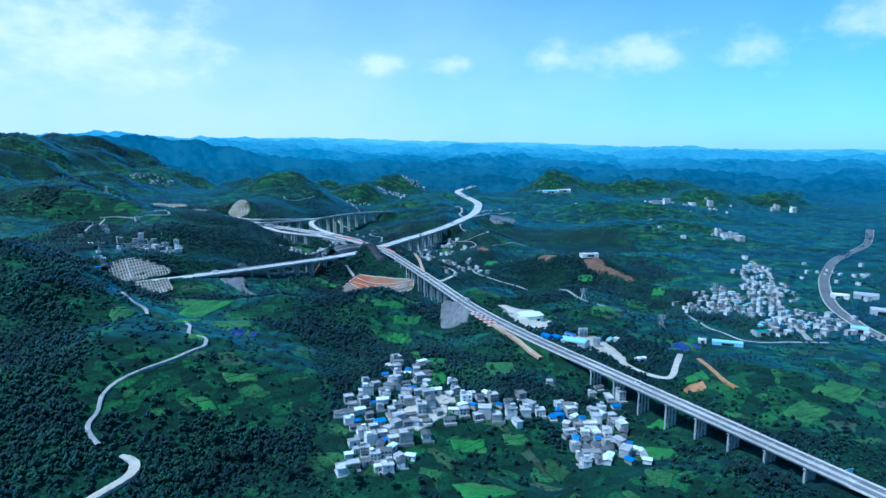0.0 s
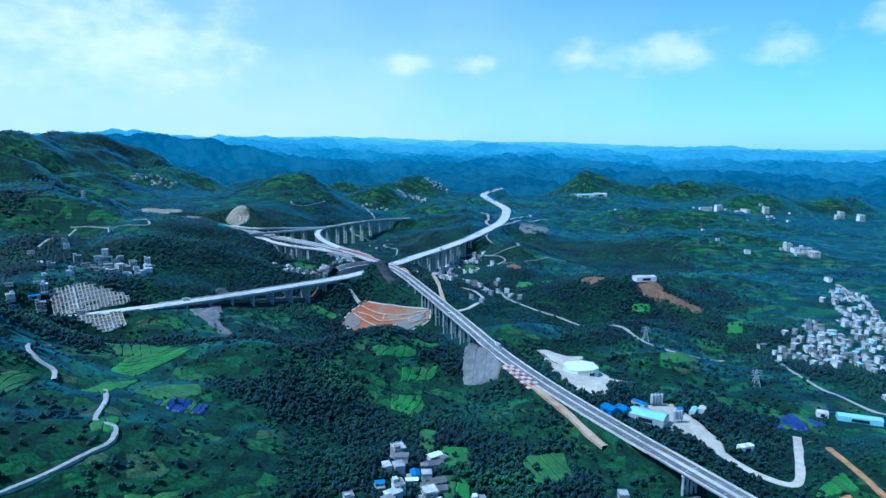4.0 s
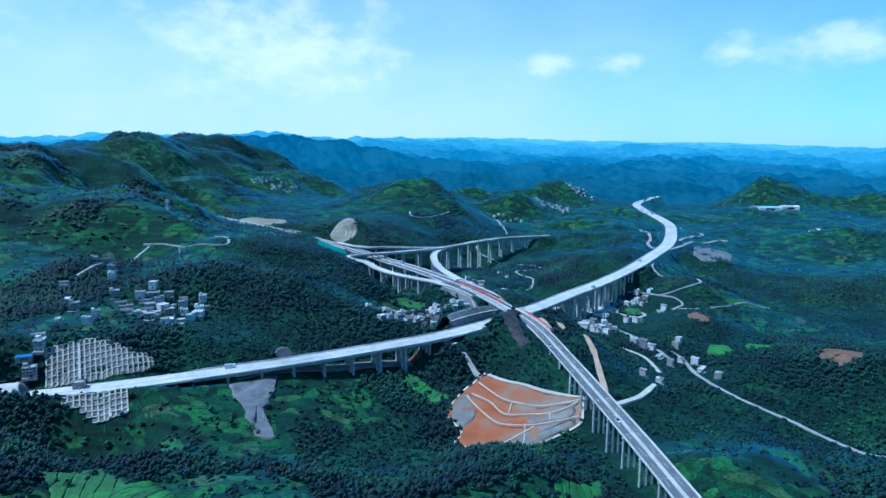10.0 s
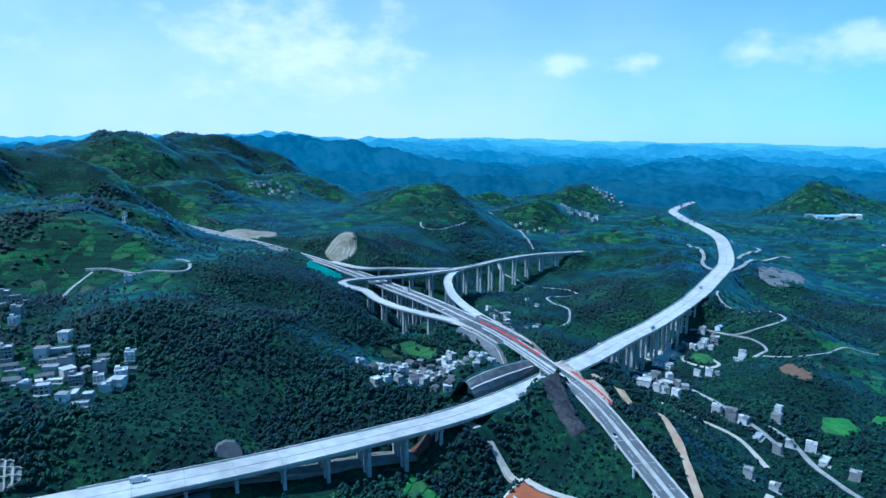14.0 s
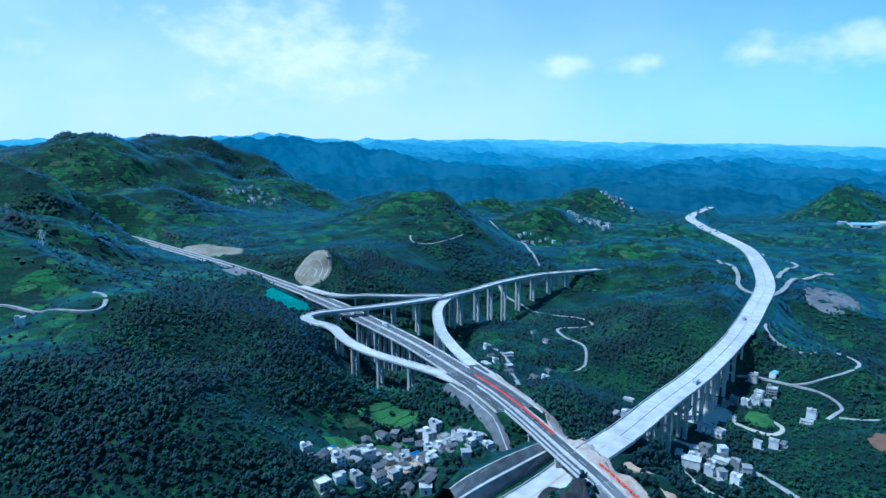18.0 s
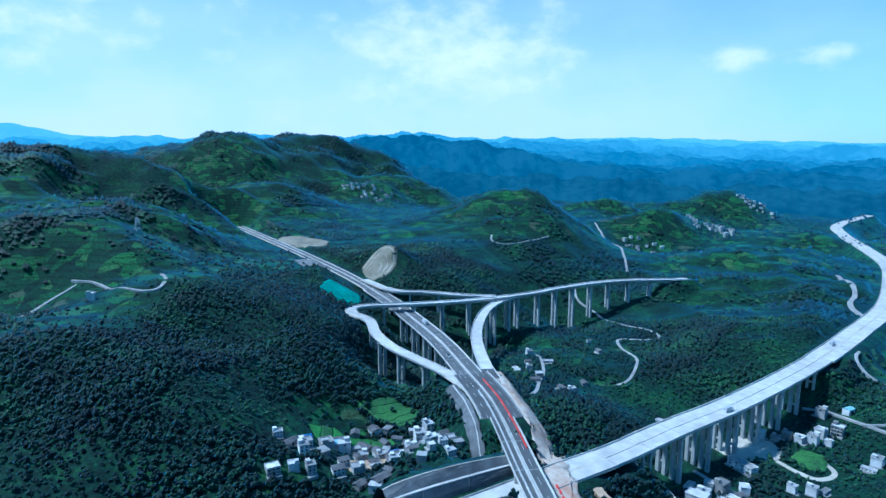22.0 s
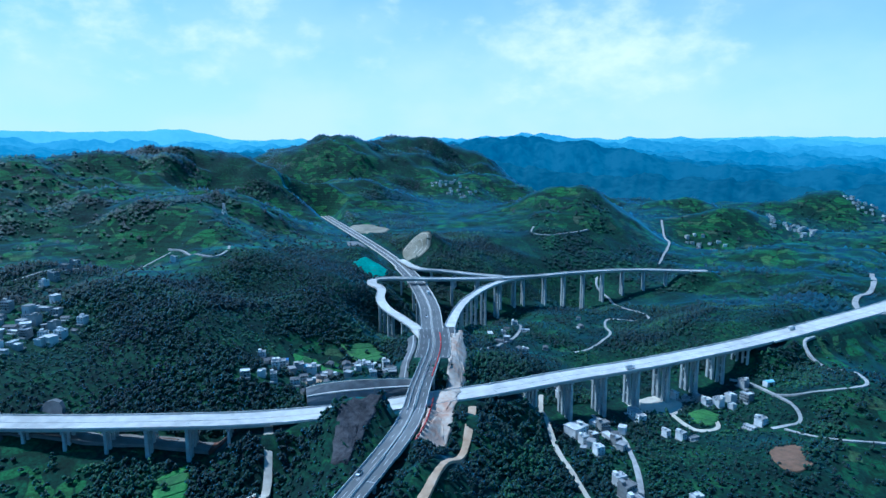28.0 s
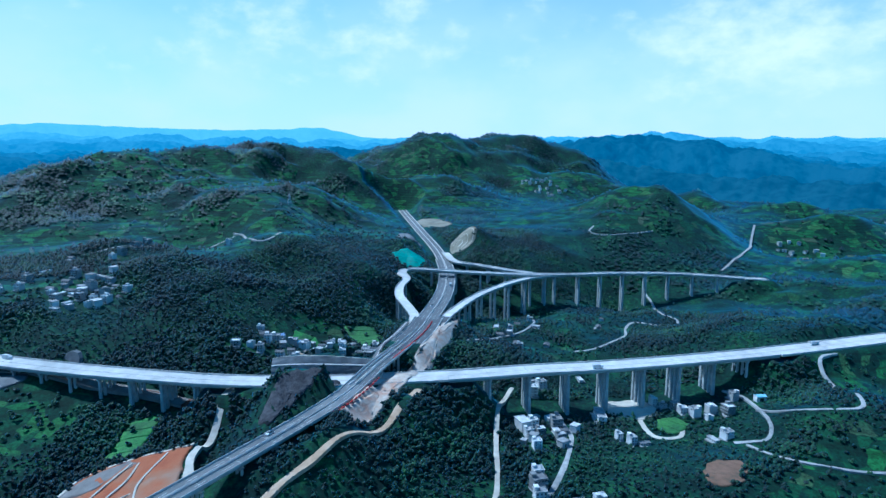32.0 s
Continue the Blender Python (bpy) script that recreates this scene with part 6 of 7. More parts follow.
scatter_huts("farmhouses far out on the plain", [(320, 420, 580, 800, 16), (440, 640, 700, 1000, 8), (480, 760, 1480, 1740, 12), (500, 560, 1150, 1190, 5), (200, 700, 1150, 1700, 9), (-215, -130, 1830, 1900, 26), (-180, -90, 2240, 2310, 22), (-290, -220, 1650, 1710, 12), (-850, -750, 1640, 1705, 24)], [3, 3, 4, 1], 7, (0.65, 1.0))
for q in PROTOS + HUTS + TOWNS:
    for o in (*q.children_recursive, q):
        bpy.data.objects.remove(o)


# ---- the batching plant ----
def sheet_hall(label, x, y, turn, w, d, h, rise, roof, wall, bays=4):
    thing = empty("sheet_hall", pose(x, y, float(gz(x, y)) + 0.3, 0, 0, turn), label, "shed")
    w, d, h, rise = 0.75 * w, 0.75 * d, 0.7 * h, 0.75 * rise
    Shape().box(-w / 2, w / 2, -d / 2, d / 2, -1.5, h).make("wall", wall, parent=thing)
    for k in range(bays):
        x0, x1 = -w / 2 + k * w / bays, -w / 2 + (k + 1) * w / bays - 0.05
        Shape().gable(x0, x1, -d / 2, d / 2, h + 0.03, rise, 0, 0.02).make("roof_sheet", roof, parent=thing)
    Shape().box(-w * 0.2, w * 0.2, -d / 2 - 0.08, -d / 2 + 0.05, 0, h * 0.7).make("door", M_GLASS, parent=thing)
    clear_disc(x, y, max(w, d) * 0.6)
    return thing


def drum_hall():
    """The many-sided pale hall with its low domed roof."""
    x, y = 82, 612
    thing = empty("storage_hall", pose(x, y, float(gz(x, y)) + 0.3, 0, 0, 12) @ Matrix.Scale(0.74, 4), "large pale cream many-sided hall with a low roof", "hall")
    out = [(-16, -9), (-9, -14), (8, -14), (16, -8), (16, 8), (8, 14), (-9, 14), (-16, 9)]
    n = len(out)
    Shape().add([(px, py, z) for z in (-1.5, 7.5) for px, py in out], [(i, (i + 1) % n, n + (i + 1) % n, n + i) for i in range(n)] + [tuple(range(n))[::-1], tuple(range(n, 2 * n))]).make("wall", M_CREAM, parent=thing)
    for i in range(n):
        a, b = out[i], out[(i + 1) % n]
        Shape().add([(a[0] * 1.03, a[1] * 1.03, 7.52), (b[0] * 1.03, b[1] * 1.03, 7.52), (b[0] * 0.3, b[1] * 0.3, 9.6), (a[0] * 0.3, a[1] * 0.3, 9.6), (a[0] * 1.03, a[1] * 1.03, 7.9), (b[0] * 1.03, b[1] * 1.03, 7.9)],
                    [(4, 5, 2, 3), (0, 1, 5, 4)]).make("roof_panel", M_CREAM, parent=thing)
    Shape().add([(px * 0.3, py * 0.3, 9.61) for px, py in out], [tuple(range(n))]).make("roof_cap", M_CREAM, parent=thing)
    Shape().box(4, 9, -14.1, -13.9, 0, 4.5).make("door", M_GLASS, parent=thing)
    clear_disc(x, y, 22)


def silo(x, y):
    thing = empty("silo", pose(x, y, float(gz(x, y)) + 0.2) @ Matrix.Scale(0.55, 4), "grey steel cement silo on legs at the batching plant", "silo", "silos of the batching plant")
    Shape().tube(0, 0, 5.0, 15.0, 1.9, n=16).make("drum", M_STEEL, parent=thing)
    Shape().tube(0, 0, 2.6, 4.995, 0.4, 1.9, 16).make("hopper", M_STEEL, parent=thing)
    Shape().tube(0, 0, 15.004, 15.9, 1.9, 0.5, 16).make("top_cone", M_STEEL, parent=thing)
    Shape().box(-0.4, 0.4, -0.4, 0.4, 15.904, 17.0).make("filter_box", M_PIER, parent=thing)
    for a in range(4):
        Shape().tube(1.6 * math.cos(a * math.pi / 2 + 0.78), 1.6 * math.sin(a * math.pi / 2 + 0.78), -1.5, 5.6, 0.16, n=6).make("leg", M_STEEL, parent=thing)


drum_hall()
for x, y in ((118, 547), (120.5, 548.3), (123, 549.6), (125.5, 550.9), (127, 528), (129.6, 529.3), (132.2, 530.6)):
    silo(x, y)
sheet_hall("bright blue sheet hall at the edge of the plant yard", 85, 523, -58, 13, 9, 6.5, 1.6, M_BLUE, M_BLUE, 3)
sheet_hall("bright blue sheet hall at the edge of the plant yard", 95, 530, -58, 12, 8, 5.0, 1.4, M_BLUE, M_BLUE, 3)
sheet_hall("broad pale blue roof over the aggregate bins", 110, 526, -32, 30, 17, 5.0, 2.2, M_SKYBLUE, M_STEEL, 6)
sheet_hall("small blue roof beside the silos", 109, 543, -50, 14, 6, 4.5, 1.0, M_BLUE, M_STEEL, 2)
sheet_hall("small blue-roofed office of the plant", 136, 545, 60, 9, 5, 4.0, 1.0, M_BLUE, M_WHITEWASH, 2)
sheet_hall("pale blue-roofed workers' cabin", 146, 548, 60, 13, 5, 3.5, 1.0, M_SKYBLUE, M_WHITEWASH, 3)
sheet_hall("white cabin beside the works road", 153, 552, 60, 11, 6, 3.2, 0.8, M_WHITEWASH, M_WHITEWASH, 3)
sheet_hall("white cabin beside the works road", 160, 500, 20, 12, 6, 5.5, 0.8, M_WHITEWASH, M_WHITEWASH, 3)
sheet_hall("long turquoise sheet shed in the fields", 252, 545, -18, 34, 9, 4.5, 1.6, M_SKYBLUE, M_SKYBLUE, 6)
sheet_hall("white shed beside the turquoise one", 232, 552, -18, 9, 7, 4.5, 1.2, M_WHITEWASH, M_WHITEWASH, 2)
sheet_hall("low white farm shed on a bare knoll", 197, 868, 10, 32, 17, 5.5, 1.6, M_WHITEWASH, M_WHITEWASH, 4)
sheet_hall("white rounded hall beside the town road", 470, 735, -30, 26, 12, 6, 2.0, M_WHITEWASH, M_WHITEWASH, 5)
sheet_hall("grey-blue factory hall beside the town road", 505, 740, -30, 34, 18, 8, 2.5, M_STEEL, M_STEEL, 6)
sheet_hall("grey-blue factory hall beside the town road", 470, 660, -30, 30, 16, 8, 2.5, M_STEEL, M_STEEL, 6)
sheet_hall("blue-roofed hall beside the town road", 400, 590, -30, 20, 11, 7, 2.0, M_SKYBLUE, M_WHITEWASH, 4)
sheet_hall("green-roofed long hall at the town's edge", 300, 580, 5, 18, 9, 6, 1.2, M_NET, M_WHITEWASH, 4)
sheet_hall("pale blue factory roof on the far plain", 305, 1900, 8, 60, 30, 9, 3, M_SKYBLUE, M_WHITEWASH, 6)
sheet_hall("white factory roof on the far plain", 350, 1915, 8, 50, 22, 9, 3, M_WHITEWASH, M_WHITEWASH, 6)
sheet_hall("small blue shed of the roadside market", 72, 391, 10, 12, 6, 3.2, 0.8, M_BLUE, M_BLUE, 3)
sheet_hall("small blue sheet roof in the village", -57, 359, 30, 7, 5, 4, 0.8, M_BLUE, M_RAW, 2)
sheet_hall("light blue gabled roof in the hamlet", -224, 894, 50, 8, 6, 5, 1.4, M_SKYBLUE, M_SKYBLUE, 2)
sheet_hall("light blue gabled roof in the valley", 14, 1118, 60, 9, 6, 4, 1.2, M_SKYBLUE, M_WHITEWASH, 2)
sheet_hall("blue sheet shed among the western houses", -380, 652, 35, 12, 7, 3.5, 1.0, M_BLUE, M_RAW, 3)


# ---- small things: pylons, poles, barriers, vehicles ----
def pylon(x, y, high=13.0):
    thing = empty("pylon", pose(x, y, float(gz(x, y)) - 0.3), "grey steel lattice power pylon among scrub", "pylon")
    levels = [(0, 2.6), (high * 0.35, 1.7), (high * 0.65, 1.0), (high, 0.35)]
    corners = [(-1, -1), (1, -1), (1, 1), (-1, 1)]
    for sx, sy in corners:
        leg = Shape()
        for (z0, w0), (z1, w1) in zip(levels, levels[1:]):
            leg.beam((sx * w0, sy * w0, z0), (sx * w1, sy * w1, z1), 0.28)
        leg.make("leg", M_RAIL, parent=thing)
    for (z0, w0), (z1, w1) in zip(levels, levels[1:]):
        for (ax, ay), (bx, by) in zip(corners, corners[1:] + corners[:1]):
            Shape().beam((ax * w0, ay * w0, z0), (bx * w1, by * w1, z1), 0.16).beam((bx * w0, by * w0, z0), (ax * w1, ay * w1, z1), 0.16).make("brace", M_RAIL, parent=thing)
    for z in (high * 0.66, high * 0.8, high * 0.93):
        Shape().beam((-4.2, 0, z), (4.2, 0, z), 0.3).beam((-4.2, 0, z), (0, 0, z + 1.4), 0.16).beam((4.2, 0, z), (0, 0, z + 1.4), 0.16).make("crossarm", M_RAIL, parent=thing)
    clear_disc(x, y, 4)


for x, y in ((153, 274), (214, 610), (152, 690), (330, 760), (-120, 270), (-560, 1010)):
    pylon(x, y)


def signboard(x, y, turn):
    thing = empty("signboard", pose(x, y, float(gz(x, y)) - 0.2, 0, 0, turn), "pale blue board on two posts at the highway's edge", "sign")
    Shape().box(-4, 4, -0.1, 0.1, 3, 8).make("board", M_SKYBLUE, parent=thing)
    for s in (-3, 3):
        Shape().box(s - 0.15, s + 0.15, -0.14, 0.14, 0, 2.996).make("post", M_RAIL, parent=thing)


signboard(218, 318, 20)


def cabin_car(name, label, x, y, z, turn, paint, long=4.4, high=1.45, box=False):
    thing = empty(name, pose(x, y, z, 0, 0, turn), label, "truck" if box else "car")
    h = long / 2
    Shape().add([(px, py, pz) for py in (-0.9, 0.9) for px, pz in ((-h, 0.35), (h, 0.35), (h, 0.8), (h * 0.55, 0.9), (-h, 0.95))], [(0, 1, 2, 3, 4), (9, 8, 7, 6, 5), (0, 5, 6, 1), (1, 6, 7, 2), (2, 7, 8, 3), (3, 8, 9, 4), (4, 9, 5, 0)]).make("body", paint, parent=thing)
    if box:
        Shape().box(-h, h * 0.45, -1.05, 1.05, 0.96, high + 1.2).make("cargo_box", M_STEEL, parent=thing)
        Shape().box(h * 0.52, h * 0.95, -0.95, 0.95, 0.91, high + 0.7).make("cab", paint, parent=thing)
    else:
        Shape().add([(px, py * (1 if pz < 1 else 0.82), pz) for py in (-0.85, 0.85) for px, pz in ((-h * 0.85, 0.955), (h * 0.5, 0.91), (h * 0.15, high), (-h * 0.6, high))], [(0, 1, 2, 3), (7, 6, 5, 4), (0, 4, 5, 1), (1, 5, 6, 2), (2, 6, 7, 3), (3, 7, 4, 0)]).make("cabin", M_GLASS, parent=thing)
    for sx in (-h * 0.62, h * 0.62):
        for sy in (-0.92, 0.92):
            w = Shape().tube(0, 0, -0.12, 0.12, 0.34, n=10).make("wheel", M_TYRE_BORE_SHADE, parent=thing)
            w.matrix_local = pose(sx, sy, 0.34, 90)


def on_road(line, along, offset):
    """A place on a road's surface: its metres from the start, and to the right."""
    s = np.r_[0, np.cumsum(np.linalg.norm(np.diff(line[:, :2], axis=0), axis=1))]
    p, q = [np.interp(along, s, line[:, k]) for k in range(3)], [np.interp(along, s, sides(line)[:, k]) for k in range(2)]
    return p[0] - offset * q[0], p[1] - offset * q[1], p[2] + 0.07, math.degrees(math.atan2(-q[0], q[1]))


for along, off, car in ((310, 2.2, 0), (640, -2.2, 0), (545, 4.5, 1), (760, -4.4, 0), (1090, 4.5, 1), (1010, -4, 0)):
    x, y, z, turn = on_road(MAIN, along, off)
    if car:
        cabin_car("lorry", "grey box lorry on the highway", x, y, z, turn, M_CARPAINT, 8.0, 1.9, True)
    else:
        cabin_car("car", "small white car on the highway", x, y, z, turn + (180 if off < 0 else 0), M_CARPAINT)
for along, off in ((330, 5), (120, -5), (520, 4), (700, -4)):
    x, y, z, turn = on_road(CROSS, along, off)
    cabin_car("lorry", "dusty works lorry on the pale road", x, y, z, turn, M_CARPAINT, 7.0, 1.6, True)


def barrier_row(label, start, end, offset, mat, step=3.2):
    """A row of plastic barriers along the highway, each one loose."""
    me = Shape().add([(px, py, pz) for px in (-1.4, 1.4) for py, pz in ((-0.4, 0), (0.4, 0), (0.28, 0.3), (0.15, 0.9), (-0.15, 0.9), (-0.28, 0.3))], [(0, 1, 2, 3, 4, 5)[::-1], (6, 7, 8, 9, 10, 11)] + [(i, (i + 1) % 6, 6 + (i + 1) % 6, 6 + i) for i in range(6)]).data("road_barrier", [mat])
    for at in np.arange(start, end, step):
        x, y, z, turn = on_road(MAIN, at, offset)
        ob = tagged(new("road_barrier", me), label, "barrier", "barriers along the new highway")
        ob.matrix_world = pose(x, y, z, 0, 0, turn + random.uniform(-4, 4))


_s = np.r_[0, np.cumsum(np.linalg.norm(np.diff(MAIN[:, :2], axis=0), axis=1))]
J = float(_s[np.argmin(np.hypot(MAIN[:, 0] + 122, MAIN[:, 1] - 907))])
barrier_row("red plastic barrier in a row along the new lanes", J + 18, J + 105, 5.0, M_RED)
barrier_row("white plastic barrier in a row along the new lanes", J - 30, J + 90, -3.6, M_PAINT)
barrier_row("red plastic barrier in a row along the new lanes", J - 62, J - 14, 9.5, M_RED, 4.0)


# ---- trees and woods ----
def scatter(name, label, x, y, size, forms, lift=0.3, squash=1.0, soft=0.0):
    """One mesh of many clumps standing on the ground."""
    rng = np.random.RandomState(len(x) % 1000)
    z, pick, turn = gz(x, y), rng.randint(0, len(forms), len(x)), rng.rand(len(x)) * 6.283
    vs, fs, n = [], [], 0
    for k, (v, f) in enumerate(forms):
        s = np.nonzero(pick == k)[0]
        if not len(s):
            continue
        c, w = np.cos(turn[s])[:, None], np.sin(turn[s])[:, None]
        wide = size[s][:, None]
        px, py, pz = v[None, :, 0], v[None, :, 1], v[None, :, 2]
        q = np.stack([x[s][:, None] + wide * (px * c - py * w), y[s][:, None] + wide * (px * w + py * c), z[s][:, None] + wide * squash * (pz + lift)], -1)
        vs.append(q.reshape(-1, 3))
        fs.append((f[None] + (n + np.arange(len(s)) * len(v))[:, None, None]).reshape(-1, 3))
        n += len(s) * len(v)
    vs, fs = np.concatenate(vs).astype(np.float32), np.concatenate(fs).astype(np.int32)
    me = bpy.data.meshes.new(name)
    me.vertices.add(len(vs))
    me.vertices.foreach_set("co", vs.ravel())
    me.loops.add(fs.size)
    me.loops.foreach_set("vertex_index", fs.ravel())
    me.polygons.add(len(fs))
    me.polygons.foreach_set("loop_start", np.arange(0, fs.size, 3, dtype=np.int32))
    me.update(calc_edges=True)
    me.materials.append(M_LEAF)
    if soft:
        # normals bent to the slope, so the painted haze sheen shows at grazing views
        me.polygons.foreach_set("use_smooth", np.ones(len(fs), bool))
        own = np.empty(len(vs) * 3, np.float32)
        me.vertex_normals.foreach_get("vector", own)
        dx, dy = gz(vs[:, 0] + 8, vs[:, 1]) - gz(vs[:, 0] - 8, vs[:, 1]), gz(vs[:, 0], vs[:, 1] + 8) - gz(vs[:, 0], vs[:, 1] - 8)
        slope = np.stack([-dx / 16, -dy / 16, np.ones(len(vs))], 1)
        slope /= np.linalg.norm(slope, axis=1)[:, None]
        both = own.reshape(-1, 3) * (1 - soft) + slope * soft
        me.normals_split_custom_set_from_vertices(both / np.linalg.norm(both, axis=1)[:, None])
    return tagged(new(name, me), label, "woods", kind="stuff")


def cleared(x, y):
    i, j = ((x - CX0) / 2).round().astype(int), ((y - CY0) / 2).round().astype(int)
    ok = (i >= 0) & (i < CN) & (j >= 0) & (j < CM)
    out = np.zeros(x.shape, bool)
    out[ok] = CLEAR[j[ok], i[ok]]
    return out


def stand(x0, x1, y0, y1, step, seed, clumped=0.0):
    """Places for trees: a jittered grid, thinned where the ground is farmed or cleared."""
    rng = np.random.RandomState(seed)
    gx, gy = np.meshgrid(np.arange(x0, x1, step), np.arange(y0, y1, step))
    x, y = (gx + (rng.rand(*gx.shape) - 0.5) * step * 0.95).ravel(), (gy + (rng.rand(*gy.shape) - 0.5) * step * 0.95).ravel()
    farm = tilled_share(x, y)
    thick = smooth(-0.55, 0.25, rough(x - 500, y + 200, 60, 3))
    wooded = smooth(0.3, 0.55, thick + 0.25 * rough(x + 70, y - 310, 22, 2)) * clumped + (1 - clumped)
    keep = (rng.rand(len(x)) < (1 - 0.88 * farm) * (0.6 + 0.4 * thick) * (0.06 + 0.94 * wooded)) & ~cleared(x, y)
    return x[keep], y[keep], thick[keep], rng


def sprig(seed):
    """One ragged clump of leaves, about one metre in radius."""
    r = np.random.RandomState(seed)
    v = np.array([(1, 0, 0), (0, 1, 0), (-1, 0, 0), (0, -1, 0), (0.1, 0, 1.0), (0, 0, -0.3)]) * r.uniform(0.65, 1.3, (6, 1)) + r.uniform(-0.15, 0.15, (6, 3))
    return v + (0, 0, 0.3), np.array([(0, 1, 4), (1, 2, 4), (2, 3, 4), (3, 0, 4), (1, 0, 5), (2, 1, 5), (3, 2, 5), (0, 3, 5)])


SPRIG_FORMS = [sprig(60 + k) for k in range(8)]


def cluster(count, clumps, seed, spread=0.75):
    """Crowns of several overlapping clumps on a dome, each crown with its own uneven outline."""
    rng, out = np.random.RandomState(seed), []
    for _ in range(count):
        vs, fs, n = [], [], 0
        tall = rng.uniform(0.75, 1.25)
        for k in range(clumps):
            v, f = SPRIG_FORMS[rng.randint(8)]
            t, r = rng.rand() * 6.283, 0.0 if k == 0 else spread * rng.uniform(0.45, 1.05)
            c, w = math.cos(t), math.sin(t)
            size = (0.62 if k == 0 else rng.uniform(0.34, 0.58)) * np.array([1, 1, rng.uniform(0.9, 1.5)])
            v = v * size @ np.array([[c, w, 0], [-w, c, 0], [0, 0, 1]])
            vs.append(v + (r * c, r * w, tall * (0.55 if k == 0 else 0.6 * math.sqrt(max(0.0, 1.1 - r * r)) * rng.uniform(0.2, 1.0))))
            fs.append(f + n)
            n += len(v)
        out.append((np.concatenate(vs), np.concatenate(fs)))
    return out


FORMS, ROUGH_FORMS, LOOSE_FORMS = cluster(14, 8, 3), cluster(14, 6, 4), cluster(14, 4, 6)


def tree(form, high, label):
    thing = empty("tree", label=label, category="tree")
    t = Shape().tube(0, 0, -0.6, high * 0.55, 0.16, 0.09, 6)
    t.beam((0, 0, high * 0.35), (high * 0.16, 0.1, high * 0.6), 0.09).beam((0, 0, high * 0.3), (-high * 0.13, -0.2, high * 0.58), 0.09)
    t.make("trunk", M_BARK, parent=thing)
    sh = Shape()
    rng = np.random.RandomState(int(high * 10))
    for k in range(7):
        v, f = form[k % len(form)]
        a, r = k * 2.4, high * (0.0 if k == 0 else 0.2)
        c = np.array([r * math.cos(a), r * math.sin(a), high * (0.8 if k == 0 else 0.5 + 0.2 * rng.rand())])
        sh.add(v * high * (0.2 + 0.07 * rng.rand()) + c, f.tolist())
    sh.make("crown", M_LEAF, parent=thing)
    return thing


def build_woods():
    x, y, thick, rng = stand(-520, 330, 215, 1270, 3.4, 21)
    front = (y < 330) & (x > -140) & (x < 190)
    chosen = np.nonzero(front)[0]
    chosen = chosen[rng.permutation(len(chosen))[:230]]
    protos = [tree([ROUGH_FORMS[(k + i) % 7] for i in range(7)], h, "broad-leaved tree with a full green crown on the hillside") for k, h in enumerate((5.5, 6.5, 7.5, 8.5))]
    for k in chosen:
        ob = copy_thing(protos[rng.randint(4)], pose(x[k], y[k], float(gz(x[k], y[k])), 0, 0, rng.rand() * 360))
        tagged(ob, group="trees below the village")
    for q in protos:
        for o in (*q.children_recursive, q):
            bpy.data.objects.remove(o)
    rest = np.ones(len(x), bool)
    rest[chosen] = False
    x, y, thick = x[rest], y[rest], thick[rest]
    size = 0.85 + 0.85 * thick + 1.0 * rng.rand(len(x)) ** 2.5
    close = (y < 430) | ((x > -330) & (x < 60) & (y > 640) & (y < 760))
    scatter("woods", "dense dark green broad-leaved wood and scrub on the near hills", x[close], y[close], size[close], FORMS)
    outer = ~close & ((y > 980) | (x < -390) | (x > 200))
    scatter("woods", "dark green wood and scrub on the middle slopes", x[~close & ~outer], y[~close & ~outer], size[~close & ~outer] * 1.1, ROUGH_FORMS)
    scatter("woods", "green wood and scrub on the outer slopes under a blue haze sheen", x[outer], y[outer], size[outer] * 1.1, LOOSE_FORMS, soft=0.45)
    bx, by, lush, _ = stand(-520, 330, 215, 1270, 3.7, 55)
    scatter("undergrowth", "low dark green bushes between the trees", bx, by, 0.9 + 0.6 * lush + 0.6 * rng.rand(len(bx)) ** 2, SPRIG_FORMS, 0.1, 0.8)
    far = [stand(-1500, 1100, 1270, 2500, 6.0, 31, 0.9), stand(-1500, -520, 500, 1270, 4.2, 32, 0.9), stand(330, 1100, 350, 1270, 5.0, 33, 0.9)]
    x, y = np.concatenate([q[0] for q in far]), np.concatenate([q[1] for q in far])
    grow = np.concatenate([0.9 + 1.2 * q[2] + 1.5 * q[3].rand(len(q[0])) ** 2 for q in far]) * (1 + 0.4 * smooth(1300, 2300, y))
    scatter("woods", "far green woods over the hills under a blue haze sheen", x, y, grow, SPRIG_FORMS, 0.25, 0.95, 0.9)


build_woods()


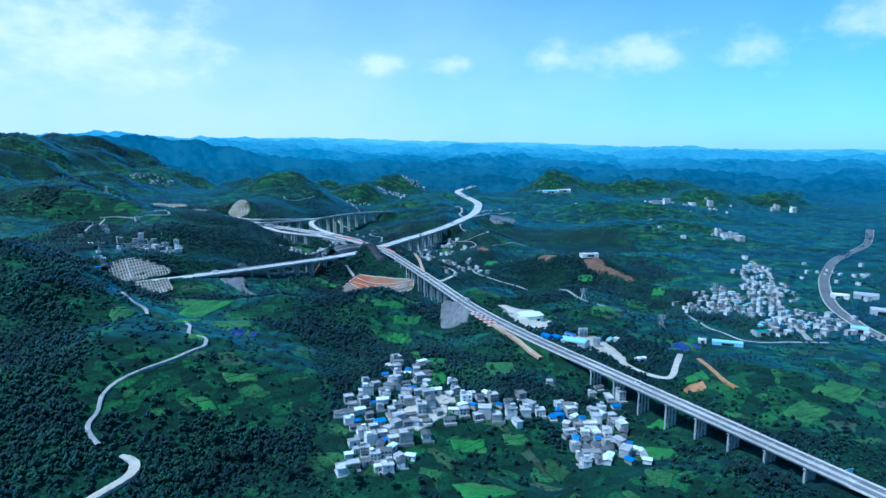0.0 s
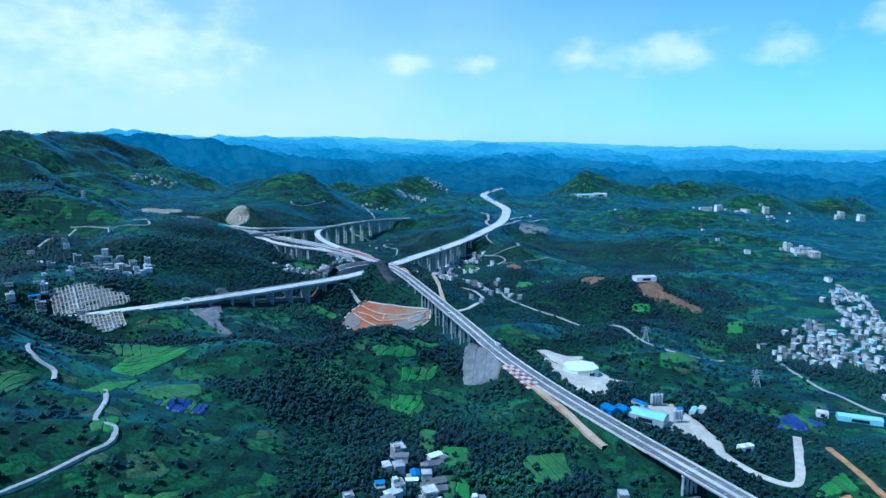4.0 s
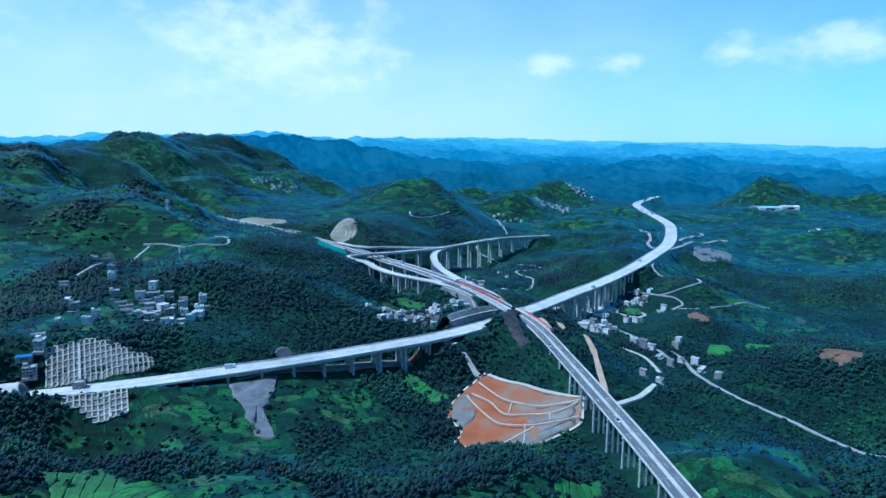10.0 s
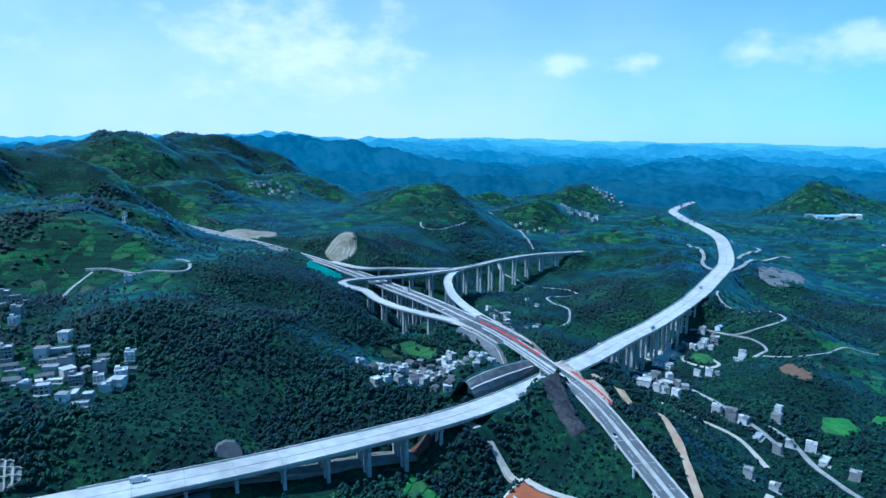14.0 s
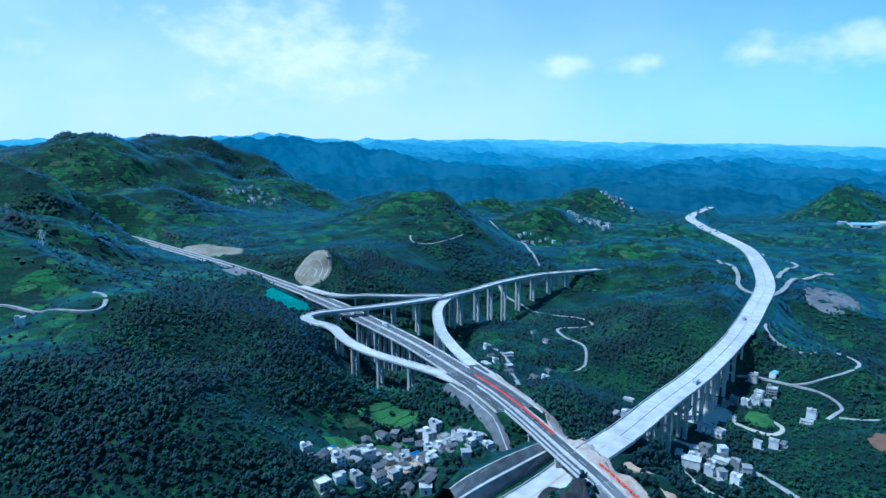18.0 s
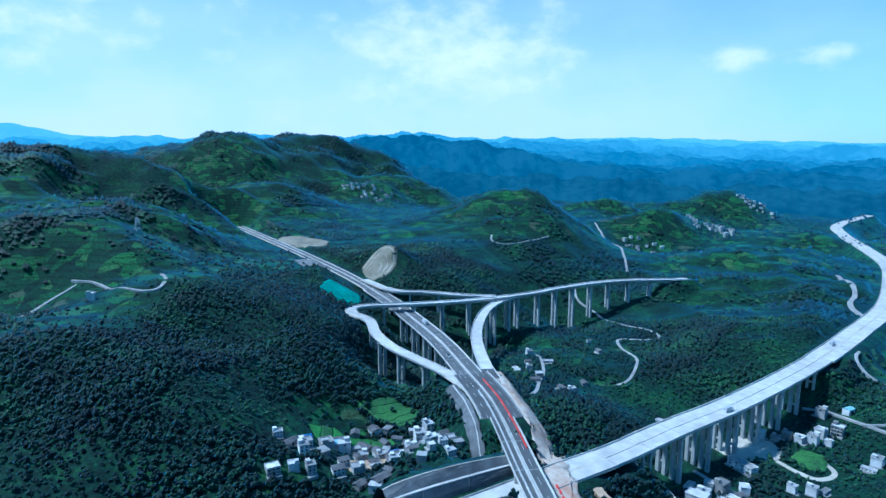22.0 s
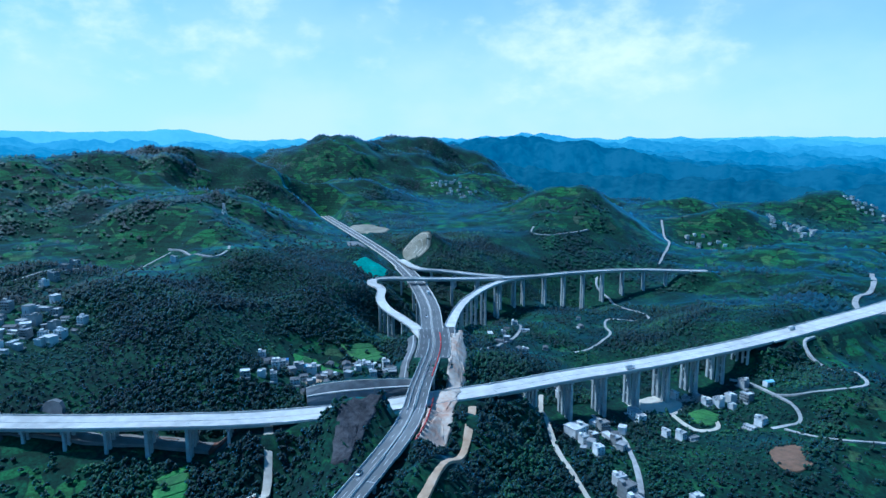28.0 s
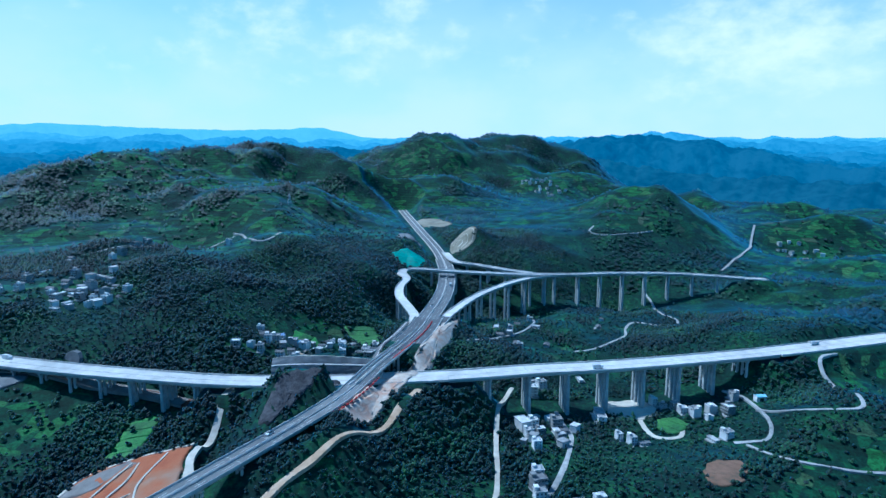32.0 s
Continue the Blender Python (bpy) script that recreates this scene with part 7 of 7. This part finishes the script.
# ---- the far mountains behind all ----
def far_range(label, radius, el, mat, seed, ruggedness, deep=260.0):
    """A chain of hills on the horizon: bearings from north in degrees, and how far its crest rises above the eye."""
    az = np.arange(-116, 62, 0.16)
    bear, rise = zip(*el)
    wave = lambda k: lattice(az / k + seed * 3.7, az * 0 + seed)
    crest = np.interp(az, bear, rise) + ruggedness * (0.9 * wave(9.0) + 0.9 * np.abs(wave(4.3)) + 0.6 * np.abs(wave(1.9)) + 0.3 * wave(0.8) + 0.14 * wave(0.35) + 0.08 * wave(0.13))
    n, a, sh, cols = len(az), np.radians(az), Shape(), []
    for k, f in enumerate((0.0, 0.3, 0.55, 0.78, 0.92, 1.0, 0.85)):
        r = radius + deep * (k - 5) / 5 + (25 * lattice(az / 0.9 + k, az * 0 + seed + k) if 0 < k < 6 else 0)
        top = 162 + radius * np.tan(np.radians(crest))
        fold = 1 + (0.22 * lattice(az / 1.6 + 5 * k + seed, az * 0 + k * 0.6) if 0 < k < 4 else 0)
        cols.append(np.stack([r * np.sin(a), 500 + r * np.cos(a), -60 + (top + 60) * f * fold], 1))
    sh.add(np.concatenate(cols), [(k * n + i, k * n + i + 1, (k + 1) * n + i + 1, (k + 1) * n + i) for k in range(6) for i in range(n - 1)])
    ob = tagged(sh.make("backdrop", mat), label, "mountains", kind="structure")
    ob.data.polygons.foreach_set("use_smooth", np.ones(len(ob.data.polygons), bool))


def haze_glow_material(name, dark, pale):
    """Far hills whose glow is painted with the blue haze of the air."""
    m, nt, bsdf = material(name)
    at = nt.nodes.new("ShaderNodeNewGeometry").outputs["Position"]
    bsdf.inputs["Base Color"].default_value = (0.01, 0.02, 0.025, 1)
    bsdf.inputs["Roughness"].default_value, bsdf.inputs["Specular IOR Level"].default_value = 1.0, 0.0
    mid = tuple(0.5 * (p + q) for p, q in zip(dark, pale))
    # the haze is put into the emission colour
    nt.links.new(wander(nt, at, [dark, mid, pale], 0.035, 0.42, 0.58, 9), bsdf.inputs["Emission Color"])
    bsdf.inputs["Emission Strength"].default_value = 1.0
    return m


FARTHEST = [(-116, 1.3), (-95, 1.55), (-84, 1.7), (-75, 1.3), (-70, 1.25), (-66, 1.55), (-63, 1.65), (-60, 0.9), (-54, 0.45), (-45, 0.35), (-30, 0.45), (-12, 0.5), (-4, 0.4), (5, 0.15), (14, -0.1), (25, -0.35), (62, -0.5)]
far_range("mountain range on the horizon, glowing in painted haze blue", 4200, FARTHEST, haze_glow_material("farthest_haze_glow", (0.15, 0.4, 0.54), (0.17, 0.43, 0.57)), 3, 0.14)
# nearer ranges: distance, crest west to east, dark and pale tone of the painted haze, seed, ruggedness
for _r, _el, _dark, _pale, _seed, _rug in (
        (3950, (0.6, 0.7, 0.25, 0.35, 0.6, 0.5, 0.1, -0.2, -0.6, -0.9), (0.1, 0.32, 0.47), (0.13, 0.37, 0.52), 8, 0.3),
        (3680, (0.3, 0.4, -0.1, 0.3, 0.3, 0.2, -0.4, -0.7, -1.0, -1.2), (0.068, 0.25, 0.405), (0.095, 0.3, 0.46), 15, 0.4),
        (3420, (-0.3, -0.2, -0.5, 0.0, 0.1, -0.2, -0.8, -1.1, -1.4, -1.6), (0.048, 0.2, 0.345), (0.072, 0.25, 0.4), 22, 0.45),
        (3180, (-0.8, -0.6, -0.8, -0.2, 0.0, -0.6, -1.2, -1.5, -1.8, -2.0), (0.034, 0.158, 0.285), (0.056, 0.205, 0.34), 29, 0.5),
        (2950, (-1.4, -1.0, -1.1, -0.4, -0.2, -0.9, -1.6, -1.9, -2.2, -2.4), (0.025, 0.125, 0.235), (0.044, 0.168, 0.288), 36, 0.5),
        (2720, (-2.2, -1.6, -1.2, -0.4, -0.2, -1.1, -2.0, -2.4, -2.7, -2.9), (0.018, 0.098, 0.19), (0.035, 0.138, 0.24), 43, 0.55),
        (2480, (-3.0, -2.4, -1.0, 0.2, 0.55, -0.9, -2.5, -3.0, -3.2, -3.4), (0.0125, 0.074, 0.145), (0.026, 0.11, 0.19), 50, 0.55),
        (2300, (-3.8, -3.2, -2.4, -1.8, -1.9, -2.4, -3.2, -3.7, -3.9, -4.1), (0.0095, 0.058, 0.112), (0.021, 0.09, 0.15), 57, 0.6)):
    far_range("wooded hills beyond the plain in painted blue haze", _r, list(zip((-116, -84, -60, -42, -31, -20, -10, 8, 25, 62), _el)), haze_glow_material("hill_haze_glow", _dark, _pale), _seed, _rug)
